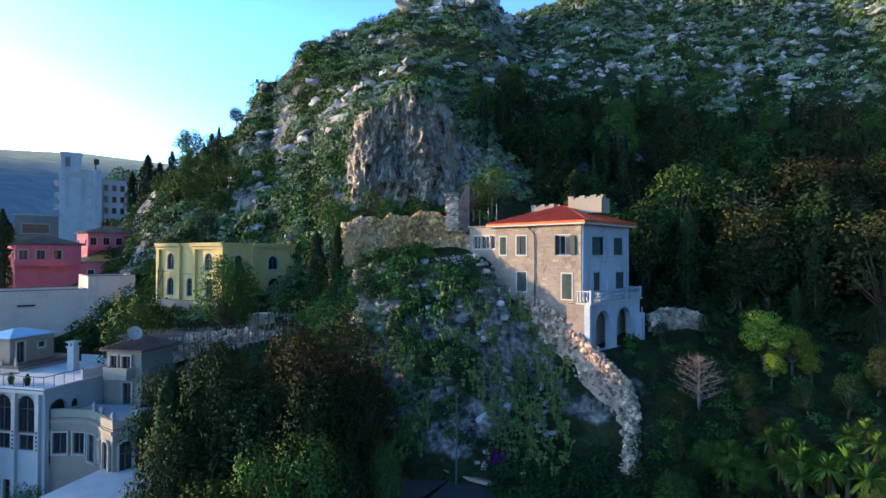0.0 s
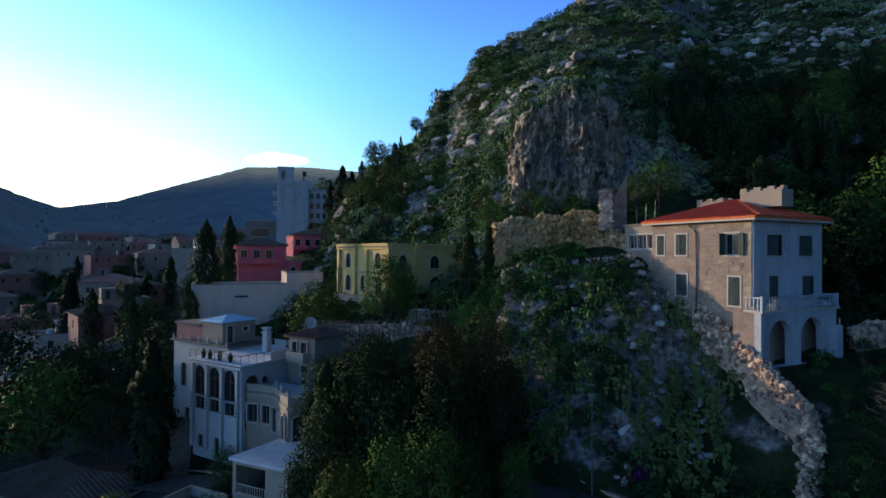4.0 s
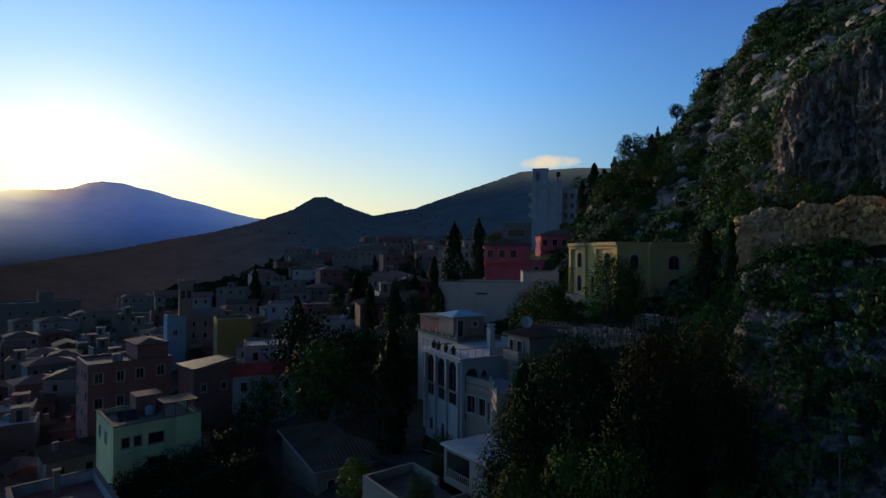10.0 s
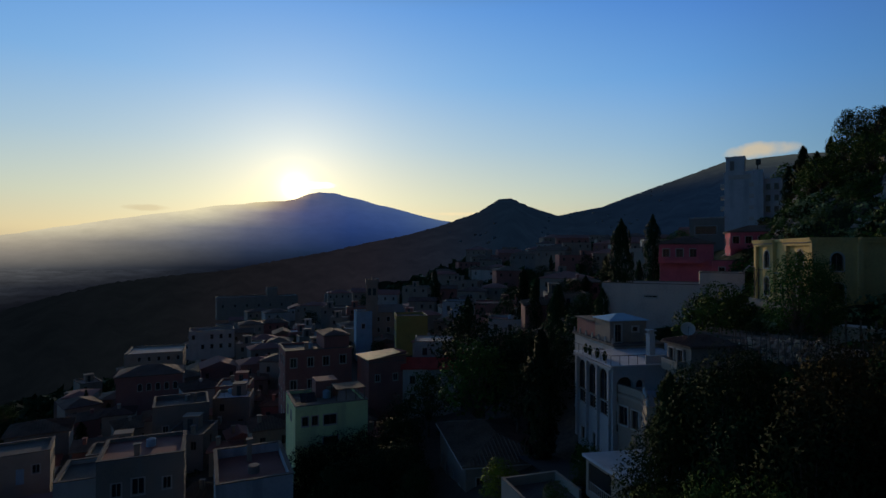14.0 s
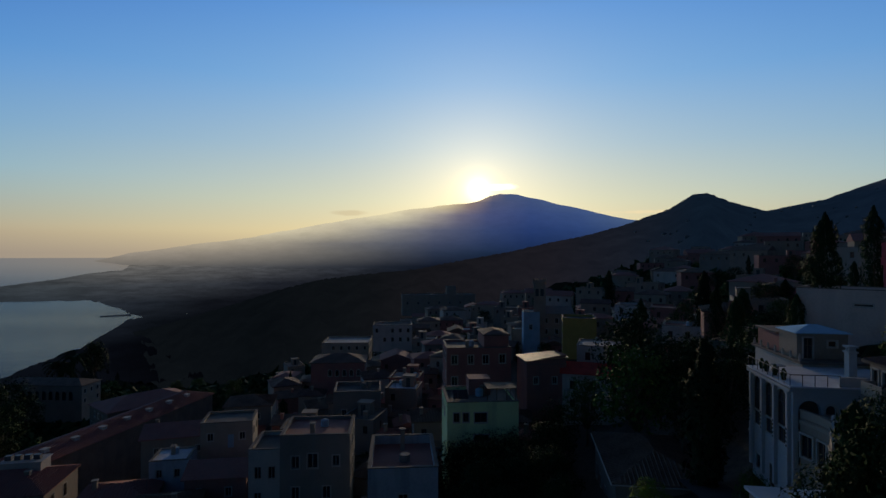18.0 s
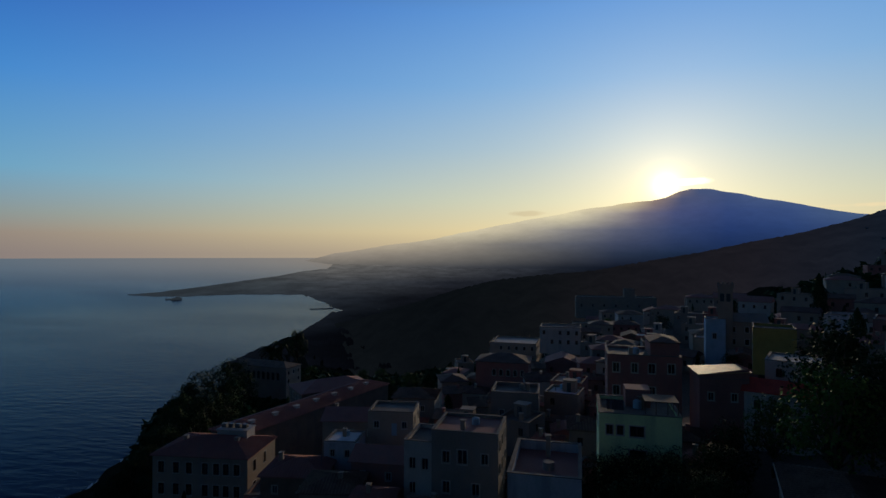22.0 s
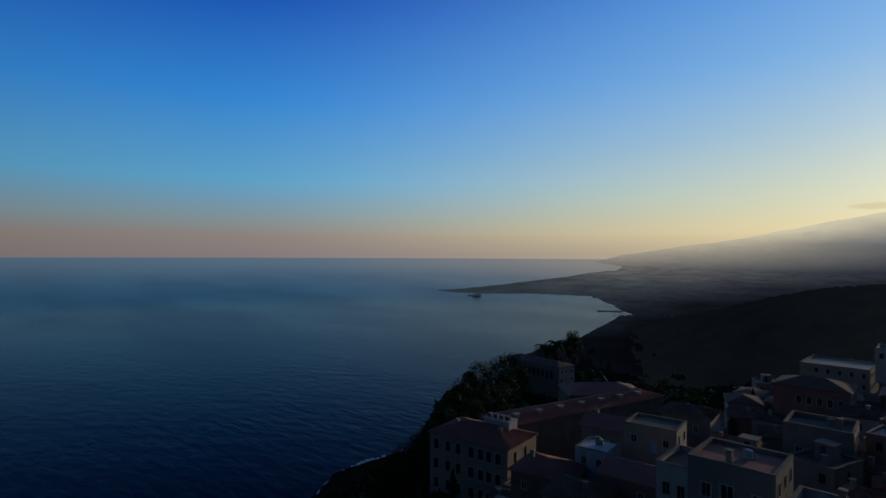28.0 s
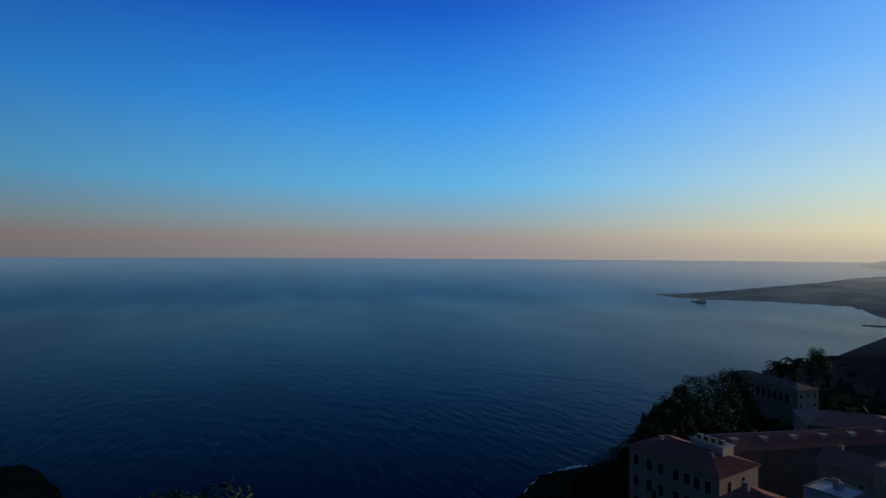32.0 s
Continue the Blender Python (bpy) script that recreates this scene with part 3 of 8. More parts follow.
# haze over the hills is painted in as their own glow
M_FAR_HILL = hazy("far_hill_haze_glow", [(24, (0.040, 0.050, 0.056)), (36, (0.040, 0.050, 0.055)), (42, (0.038, 0.044, 0.048)), (50, (0.040, 0.042, 0.042)), (60, (0.040, 0.042, 0.040)), (66, (0.080, 0.046, 0.036)), (74, (0.108, 0.044, 0.029)), (86, (0.075, 0.032, 0.019)), (94, (0.044, 0.024, 0.014)), (104, (0.028, 0.0175, 0.011)), (112, (0.035, 0.021, 0.013)), (124, (0.035, 0.021, 0.013))], 200, 470, (0.10, 0.24, 0.56), 1.0, (0.0008, 0.0010, 0.0010))

# ---- shape of the land ----
# Cuts through the land along bearings (degrees to the left of +y): distance and height pairs, in metres, from below the drone outwards.
SEA = -210.0
CUTS_HILL = {
    -75: ((0, -27), (35, -20), (60, -8), (100, 8), (180, 50), (300, 110), (420, 130)),
    -38: ((0, -27), (26, -19), (42, -13), (62, -7), (100, 8), (160, 36), (230, 78), (300, 128), (420, 130)),
    -22: ((0, -27), (26, -20), (40, -15), (45, -11.5), (50, -8.5), (64, -5), (100, 14), (160, 46), (230, 90), (300, 143), (420, 140)),
    -15.5: ((0, -27), (30, -18), (35.6, -16.3), (40, -15.5), (44.6, -12.2), (46.0, -8.4), (52, -8), (62, -4), (75, 2), (100, 17), (160, 50), (290, 136), (400, 120)),
    -9: ((0, -27), (30, -17.6), (36.7, -16), (39, -15.3), (46, -11.5), (48.0, -9.0), (50.0, -5.8), (54, -3.0), (60, 0), (75, 6), (110, 24), (160, 52), (290, 129), (400, 110)),
    -3: ((0, -27), (31.5, -17.4), (38.1, -15.8), (39.3, -14.4), (52, -1.5), (55, 0.4), (60, 1.7), (76, 7), (79, 14), (83, 19.5), (95, 27), (150, 56), (240, 115), (300, 100)),
    3: ((0, -27), (32, -17), (38.8, -15.7), (40.2, -14.2), (52.5, -2), (55, 0.2), (62, 2.4), (76, 7), (79, 20), (82, 25), (94, 30), (150, 56), (240, 114), (300, 95)),
    8: ((0, -27), (35, -17), (41.5, -15.5), (43, -14), (53, -3.4), (55.5, -0.9), (66, 2.2), (76, 7), (79, 16), (83, 21), (96, 27), (150, 54), (210, 89), (280, 60)),
    11: ((0, -27), (36.5, -18), (43.5, -14.5), (45, -13.4), (54.5, -5.6), (58, -3), (67, -0.6), (78, 5.4), (81, 11), (86, 17), (103, 26), (160, 57), (197, 78), (260, 46)),
    14: ((0, -27), (38, -19.5), (46, -13), (56, -8), (68, -4), (80, 4), (110, 24), (180, 66), (240, 34)),
    18: ((0, -27), (38, -20), (48, -13), (56, -8.5), (72, -5.5), (84, 0), (110, 16), (150, 36), (165, 50), (220, 20)),
    23: ((0, -27), (38, -21), (50, -13.5), (58, -8.5), (76, -5.5), (90, 0), (110, 10), (145, 25), (200, 5)),
    27: ((0, -27), (38, -22), (50, -15), (60, -10.5), (76, -7), (100, 2), (140, 15), (200, 6), (400, -20)),
    31: ((0, -27), (38, -23), (52, -19), (66, -14), (80, -9.5), (110, -2), (150, 7), (210, 8), (400, -20)),
}
CUTS_TOWN = {
    36: ((0, -27), (38, -24), (62, -19), (80, -12), (105, -6), (150, -1), (200, 2), (400, -10), (700, -40)),
    48: ((0, -28), (40, -27), (60, -23.5), (90, -20), (130, -15), (200, -9), (300, -1), (400, 6), (600, -20)),
    60: ((0, -28), (40, -29), (62, -29.5), (100, -28), (140, -26), (250, -17), (400, -5), (600, -30)),
    72: ((0, -28), (45, -31), (66, -32.5), (100, -31), (155, -31), (250, -27), (400, -30), (700, -60)),
    82: ((0, -28), (40, -31), (62, -35), (100, -34), (200, -35), (360, -40), (500, -80), (800, -190)),
    95: ((0, -28), (40, -32), (70, -37), (90, -37), (130, -42), (200, -48), (350, -75), (600, -160), (900, -225)),
    108: ((0, -28), (40, -33), (80, -43), (110, -50), (160, -54), (250, -62), (400, -105), (650, -178), (850, -212), (1500, -236)),
    118: ((0, -29), (40, -35), (80, -50), (110, -55), (160, -57), (250, -60), (300, -72), (500, -132), (1000, -201), (1400, -209), (1500, -212), (1900, -222)),
    127: ((0, -30), (40, -38), (80, -53), (110, -54), (140, -53), (195, -53), (230, -74), (400, -145), (650, -203), (850, -216), (1050, -222)),
    138: ((0, -31), (40, -42), (80, -62), (130, -76), (200, -112), (400, -172), (520, -206), (590, -216), (800, -224)),
    148: ((0, -32), (40, -46), (80, -70), (200, -130), (440, -213), (700, -226)),
    165: ((0, -32), (30, -46), (80, -82), (200, -142), (380, -213), (600, -226)),
    188: ((0, -32), (30, -44), (80, -82), (250, -170), (400, -213), (800, -226)),
    194: ((0, -31), (30, -36), (80, -60), (250, -140), (640, -207), (690, -213), (900, -226)),
    210: ((0, -31), (30, -36), (80, -58), (250, -130), (640, -206), (690, -213), (900, -226)),
    240: ((0, -29), (30, -30), (100, -45), (300, -100), (700, -200), (900, -222)),
    285: ((0, -27), (35, -20), (60, -8), (100, 8), (180, 50), (300, 110), (420, 130)),
}
# crest of the wooded hills behind the town: bearing, distance, height
HILLS = ((26, 3000, 440), (33, 3000, 462), (39, 2900, 432), (42, 2800, 366), (46.6, 2600, 268), (50, 2450, 200), (54.3, 2350, 158), (57.2, 2250, 190),
         (59.0, 2200, 219), (60.3, 2200, 217), (62.5, 2150, 160), (66.5, 1950, 96), (70, 1800, 58), (78, 1550, 3), (88, 1450, -45), (94, 1440, -58), (98, 1450, -72), (102, 1460, -98), (106, 1480, -132), (110, 1520, -166), (113, 1580, -194), (116, 1640, -216), (122, 1700, -238))


def cut_height(cut, r):
    rs, zs = zip(*cut)
    return np.interp(r, rs, zs)


_cuts = sorted({**CUTS_HILL, **CUTS_TOWN}.items())
_az = np.array([a for a, _ in _cuts], float)


def land(az, r):
    """Height of the land at a bearing and distance, without its small bumps."""
    az = (np.asarray(az, float) + 75) % 360 - 75
    r = np.asarray(r, float)
    tab = np.stack([cut_height(c, r) for _, c in _cuts])
    i = np.clip(np.searchsorted(_az, az, side="right") - 1, 0, len(_az) - 2)
    f = np.clip((az - _az[i]) / (_az[i + 1] - _az[i]), 0, 1)
    f = f * f * (3 - 2 * f)
    idx = np.arange(len(r)) if r.ndim else 0
    z = tab[i, idx] * (1 - f) + tab[i + 1, idx] * f if r.ndim else tab[i] * (1 - f) + tab[i + 1] * f
    return z


def ground(x, y):
    az, r = math.degrees(math.atan2(-x, y)), math.hypot(x, y)
    return float(land(np.array([az]), np.array([r]))[0])


def footing(x, y):
    """Height of the ground with its bumps."""
    az, r, z = np.array([math.degrees(math.atan2(-x, y))]), np.array([math.hypot(x, y)]), np.array([ground(x, y)])
    return float(z[0] + relief(np.array([x]), np.array([y]), z, (az + 75) % 360 - 75, r)[0])


def mesh_object(name, verts, faces, mat, smooth=False):
    me = bpy.data.meshes.new(name)
    me.from_pydata(verts, [], faces)
    me.materials.append(mat)
    if smooth:
        me.polygons.foreach_set("use_smooth", [True] * len(me.polygons))
    me.update()
    return new(name, me)


def grid_faces(rows, cols, wrap=False):
    i, j = np.meshgrid(np.arange(rows - 1), np.arange(cols if wrap else cols - 1), indexing="ij")
    k = (j + 1) % cols
    return np.stack([i * cols + j, i * cols + k, (i + 1) * cols + k, (i + 1) * cols + j], -1).reshape(-1, 4).tolist()


def bumps(x, y, z, scale, octaves=4):
    return np.array([noise.fractal((a * scale, b * scale, c * scale), 1.0, 2.0, octaves) for a, b, c in zip(x, y, z)])


# the ground, one sheet from under the drone to the far hills
az_list = np.concatenate([np.arange(-75, -42, 3.0), np.arange(-42, 32, 0.4), np.arange(32, 130, 1.0), np.arange(130, 285, 3.0)])
r_list = np.concatenate([[0.02, 2.0, 4.0], np.arange(6, 30, 2.0), np.arange(30, 120, 1.6), np.arange(120, 330, 5.0), np.geomspace(330, 1500, 20)])
rr, aa = np.meshgrid(r_list, az_list, indexing="ij")
rf, af = rr.ravel(), aa.ravel()
gx, gy = -np.sin(np.radians(af)) * rf, np.cos(np.radians(af)) * rf
gz = land(af, rf)


def relief(x, y, z, az, r):
    """Bumps of the land: strong on the open hill, slight in the town and on the beach."""
    rough = np.clip((r - 38) / 45, 0.12, 1) * np.clip((34 - az) / 8, 0.08, 1)
    wob = bumps(x, y, z * 0, 0.035, 4) * 3.0 + bumps(x, y, z, 0.16, 4) * 1.5 + bumps(x, y, z, 0.5, 3) * 0.5
    return wob * rough * np.where((r > 450) & (z < -195), 0.1, 1.0)


gz = gz + relief(gx, gy, gz, af, rf)
ground_ob = mesh_object("ground", np.stack([gx, gy, gz], -1).tolist(), grid_faces(len(r_list), len(az_list), True), M_GROUND, True)
ground_ob.data.materials.append(M_COAST)
ground_ob.data.materials.append(M_TOWN)


def soil(k):
    a, r = az_list[k % len(az_list)], r_list[k // len(az_list)]
    if 40 < a < 117 and 44 < r < 330:
        return 2
    return 1 if 106 < a < 230 or (36 < a < 107 and r > 44) else 0


ground_ob.data.polygons.foreach_set("material_index", [soil(k) for k in range(len(ground_ob.data.polygons))])
tagged(ground_ob, "steep scrubby hillside falling through the town to the sea", "ground", kind="structure")

# the sea: flat, and lifted far out so that it meets the sky at the horizon
sr = np.concatenate([[60.0], np.geomspace(200, 4950, 60)])
sa = np.arange(0, 360, 2.0)
rr, aa = np.meshgrid(sr, sa, indexing="ij")
lift = np.clip((rr - 2300) / (4950 - 2300), 0, 1)
sz = SEA + (170.0) * (lift ** 1.35)
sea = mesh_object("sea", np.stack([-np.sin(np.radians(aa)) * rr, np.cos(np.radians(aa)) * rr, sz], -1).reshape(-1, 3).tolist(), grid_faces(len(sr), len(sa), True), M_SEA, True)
tagged(sea, "calm dark blue evening sea reaching the hazy horizon", "sea", kind="structure")


def sea_level(r):
    return SEA + 170.0 * max(0.0, min(1.0, (r - 2300) / 2650)) ** 1.35


def at(az, r, z=0.0):
    return Vector((-math.sin(radians(az)) * r, math.cos(radians(az)) * r, z))


# the wooded hills behind the town
ha, hr, hz = (np.array(v, float) for v in zip(*HILLS))
cols = np.arange(24, 123, 0.3)
verts = []
for k in range(26):
    f = k / 22
    for a in cols:
        cr, cz = np.interp(a, ha, hr), np.interp(a, ha, hz)
        r = 420 + (cr - 420) * f
        z = -235 + (cz + 235) * min(1, f) ** 0.8 if k <= 22 else cz - (f - 1) * cr * 0.5
        wob = noise.fractal((a * 0.35, f * 5, 1.0), 1.0, 2.0, 5) * 26 * math.sin(math.pi * min(1, f)) + noise.fractal((a * 3.1, f * 30, 2.0), 1.0, 2.0, 4) * (1.0 + 2.5 * min(1, f))
        verts.append(at(a, r, z + wob))
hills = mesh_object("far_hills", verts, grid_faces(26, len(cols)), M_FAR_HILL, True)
tagged(hills, "dark wooded hills behind the town", "hills", kind="structure")

# houses scattered over the hills, too small to pick apart
far_rnd = random.Random(19)
fv, ff = [], []
for _ in range(130):
    a, f = far_rnd.uniform(44, 66), far_rnd.uniform(0.25, 0.97)
    if noise.noise((a * 0.35, f * 4.0, 9.0)) < 0.0:
        continue
    k = min(24, round(f * 22))
    base = verts[k * len(cols) + int((a - 24) / 0.3)]
    w, d, h, o = far_rnd.uniform(5, 11), far_rnd.uniform(4, 7), far_rnd.uniform(2, 4), len(fv)
    m = pose(base.x, base.y, base.z - 2.5, 0, 0, a + far_rnd.uniform(-25, 25))
    fv += [m @ Vector((x * w, y * d, z)) for z in (0, h + 2.5) for x, y in ((-0.5, -0.5), (0.5, -0.5), (0.5, 0.5), (-0.5, 0.5))] + [m @ Vector((x * w, 0, h + 4.2)) for x in (-0.5, 0.5)]
    ff += [[o + i for i in q] for q in ((0, 1, 5, 4), (1, 2, 6, 9, 5), (2, 3, 7, 6), (3, 0, 4, 8, 7), (4, 5, 9, 8), (6, 7, 8, 9))]
far_houses = mesh_object("distant_houses", fv, ff, M_FAR_HOUSE)
tagged(far_houses, "pale distant houses scattered over the hills", "houses", kind="stuff")

# the volcano: a broad cone far behind the hills
VOLCANO = ((50, 1.6), (58, 2.1), (66, 3.35), (71, 4.5), (75, 5.45), (77.5, 6.1), (79.2, 6.2), (80.4, 5.85), (81.4, 5.45), (82.6, 5.3), (84, 5.15), (88, 4.65), (94, 3.65), (101, 2.2), (110, 0.7), (115, 0.0), (118, -0.8), (121, -1.6))
va, ve = (np.array(v, float) for v in zip(*VOLCANO))
cols = np.arange(48, 121, 0.35)
verts = []
for k, r in enumerate((3700, 3950, 4200, 4450, 4700, 4900)):
    f = k / 4 if k < 5 else 0.7
    for a in cols:
        top = math.tan(radians(np.interp(a, va, ve))) * 4700
        wobble = noise.fractal((a * 0.25, k * 0.7, 3.0), 1.0, 2.0, 5) * 14 * (0.3 + 0.7 * min(1, f))
        verts.append(at(a, r, -230 + (top + 230) * min(f, 1) ** 1.25 + wobble))
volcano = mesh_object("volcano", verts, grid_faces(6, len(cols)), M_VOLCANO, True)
tagged(volcano, "broad volcano veiled in blue evening haze", "volcano", kind="structure")

# the cape across the bay: a low tongue of land, and the coast beyond it
CAPE_SHORE = ((133.4, 2820), (131.4, 2720), (129.2, 2680), (126, 2700), (123.4, 2700), (120.5, 2670), (118.2, 2600), (115.4, 2260), (114.8, 1960), (113, 1850))
CAPE_BACK = ((133.4, 2870), (131.4, 2950), (129.2, 3040), (126, 3230), (123.4, 3430), (120.5, 3640), (118.2, 3930), (115.9, 4190), (115.2, 4760), (113, 4900))
ca, cs = (np.array(v, float) for v in zip(*CAPE_SHORE))
cb = np.array([r for _, r in CAPE_BACK], float)
cols = np.arange(70, 133.7, 0.3)
verts = []
for k in range(9):
    f = k / 8
    for a in cols:
        r0, r1 = np.interp(a, ca[::-1], cs[::-1]), np.interp(a, ca[::-1], cb[::-1])
        r = r0 + (r1 - r0) * f
        hump = math.sin(math.pi * min(1, f * 1.0)) ** 0.6 * (4 + 9 * min(1, (133.6 - a) / 10))
        verts.append(at(a, r, sea_level(r) - 2 + hump * (0.75 + 0.5 * noise.fractal((a * 0.9, f * 3, 0), 1, 2, 4))))
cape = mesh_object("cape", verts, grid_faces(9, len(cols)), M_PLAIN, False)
tagged(cape, "low dark cape with a flat top across the bay", "headland", kind="structure")
# the near side of the bay: a wooded coastal strip that bends round to the cape
shore_a, shore_r = (96, 110, 115.0, 115.6, 116.5, 118.8, 121.9, 124.0), (2150, 2080, 2010, 1850, 1690, 1400, 1265, 1150)
cols = np.arange(96, 124.1, 0.2)
verts = []
for k in range(12):
    f = k / 11
    for a in cols:
        edge = np.interp(a, shore_a, shore_r) * (1 + 0.012 * noise.fractal((a * 1.6, 0, 4), 1, 2, 4))
        r = 950 + (edge - 950) * f
        verts.append(at(a, r, SEA - 0.6 + (3.0 + 9 * (1 - f)) * min(1.0, (1 - f) * 14) * (0.8 + 0.7 * noise.fractal((a * 1.7, f * 9, 2), 1, 2, 4))))
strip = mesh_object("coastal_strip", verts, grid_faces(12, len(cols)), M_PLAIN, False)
tagged(strip, "dark wooded coastal strip along the bay", "coast", kind="structure")
for a, r, ln, turn in ((115.5, 2420, 34, 8), (116.0, 2100, 44, 4)):
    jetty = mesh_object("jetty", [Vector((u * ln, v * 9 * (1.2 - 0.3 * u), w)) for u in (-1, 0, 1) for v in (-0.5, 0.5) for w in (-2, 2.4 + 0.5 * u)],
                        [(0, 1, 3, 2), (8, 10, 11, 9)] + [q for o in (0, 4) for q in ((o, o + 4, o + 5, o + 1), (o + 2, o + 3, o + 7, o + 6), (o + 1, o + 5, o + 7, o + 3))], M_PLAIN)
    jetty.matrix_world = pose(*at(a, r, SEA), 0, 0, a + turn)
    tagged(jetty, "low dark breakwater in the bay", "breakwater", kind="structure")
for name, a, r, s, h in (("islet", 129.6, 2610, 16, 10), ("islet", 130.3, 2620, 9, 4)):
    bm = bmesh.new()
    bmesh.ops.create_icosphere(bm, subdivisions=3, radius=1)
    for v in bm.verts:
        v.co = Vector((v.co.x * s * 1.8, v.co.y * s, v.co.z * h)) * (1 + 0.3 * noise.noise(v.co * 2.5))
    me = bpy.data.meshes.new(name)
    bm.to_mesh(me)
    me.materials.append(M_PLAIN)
    ob = new(name, me)
    ob.location = at(a, r, sea_level(r))
    tagged(ob, "small dark rocky islet off the cape", "islet", kind="structure")

# a thin line of surf along the shore
quads = []
prev = None
for k in range(420):
    a = 112 + k * 0.1
    rs_ = np.arange(380, 2100, 4.0)
    shore = rs_[np.argmax(land(np.full(len(rs_), a), rs_) < SEA + 0.5)]
    wide = max(0.3, 4.5 + 5.5 * noise.noise((a * 2.1, 0, 0)) + 4 * noise.noise((a * 7.0, 1, 0)))
    cur = (at(a, shore - 1.5, SEA + 0.25), at(a, shore + wide, SEA + 0.25))
    if prev:
        quads.append((*prev, cur[1], cur[0]))
    prev = cur
surf = mesh_object("surf", [v for q in quads for v in q], [list(range(4 * k, 4 * k + 4)) for k in range(len(quads))], M_FOAM)
tagged(surf, "thin white line of surf along the shore", "surf", kind="structure")

# ---- helpers for things and their parts ----
MESHES = {}


def mesh_data(name, verts, faces, mat, smooth=False):
    me = bpy.data.meshes.new(name)
    me.from_pydata([tuple(v) for v in verts], [], faces)
    for m in mat if isinstance(mat, (list, tuple)) else (mat,):
        me.materials.append(m)
    if smooth:
        me.polygons.foreach_set("use_smooth", [True] * len(me.polygons))
    me.update()
    return me


def put(name, data, parent=None, m=None, label=""):
    ob = new(name, data)
    if parent is not None:
        ob.parent = parent
    if m is not None:
        ob.matrix_local = m
    if label:
        tagged(ob, label)
    return ob


def thing(name, label, category, m, group="", kind=""):
    ob = new(name)
    ob.empty_display_size = 0.2
    ob.matrix_world = m
    return tagged(ob, label, category, group, kind)


class Build:
    """Gathers boxes and prisms into one mesh."""

    def __init__(self):
        self.v, self.f = [], []

    def poly(self, pts):
        n = len(self.v)
        self.v += [Vector(p) for p in pts]
        self.f.append(list(range(n, n + len(pts))))
        return self

    def box(self, x0, y0, z0, x1, y1, z1):
        n = len(self.v)
        self.v += [Vector(p) for p in ((x0, y0, z0), (x1, y0, z0), (x1, y1, z0), (x0, y1, z0), (x0, y0, z1), (x1, y0, z1), (x1, y1, z1), (x0, y1, z1))]
        self.f += [[n + k for k in q] for q in ((0, 3, 2, 1), (4, 5, 6, 7), (0, 1, 5, 4), (1, 2, 6, 5), (2, 3, 7, 6), (3, 0, 4, 7))]
        return self

    def prism(self, pts, z0, z1):
        """Upright prism over a plan polygon that runs anticlockwise."""
        n, k = len(self.v), len(pts)
        self.v += [Vector((x, y, z0)) for x, y in pts] + [Vector((x, y, z1)) for x, y in pts]
        self.f += [list(range(n + k - 1, n - 1, -1)), list(range(n + k, n + 2 * k))]
        self.f += [[n + i, n + (i + 1) % k, n + k + (i + 1) % k, n + k + i] for i in range(k)]
        return self

    def tube(self, a, b, r0, r1=None, sides=7):
        a, b = Vector(a), Vector(b)
        r1 = r0 if r1 is None else r1
        q = (b - a).to_track_quat("Z", "Y") if (b - a).length > 1e-6 else Vector((0, 0, 1)).to_track_quat("Z", "Y")
        n = len(self.v)
        for c, r in ((a, r0), (b, r1)):
            self.v += [c + q @ Vector((math.cos(2 * math.pi * k / sides) * r, math.sin(2 * math.pi * k / sides) * r, 0)) for k in range(sides)]
        self.f += [[n + k, n + (k + 1) % sides, n + sides + (k + 1) % sides, n + sides + k] for k in range(sides)]
        self.f += [list(range(n + sides - 1, n - 1, -1)), list(range(n + sides, n + 2 * sides))]
        return self

    def done(self, name, mat, smooth=False):
        return mesh_data(name, self.v, self.f, mat, smooth)


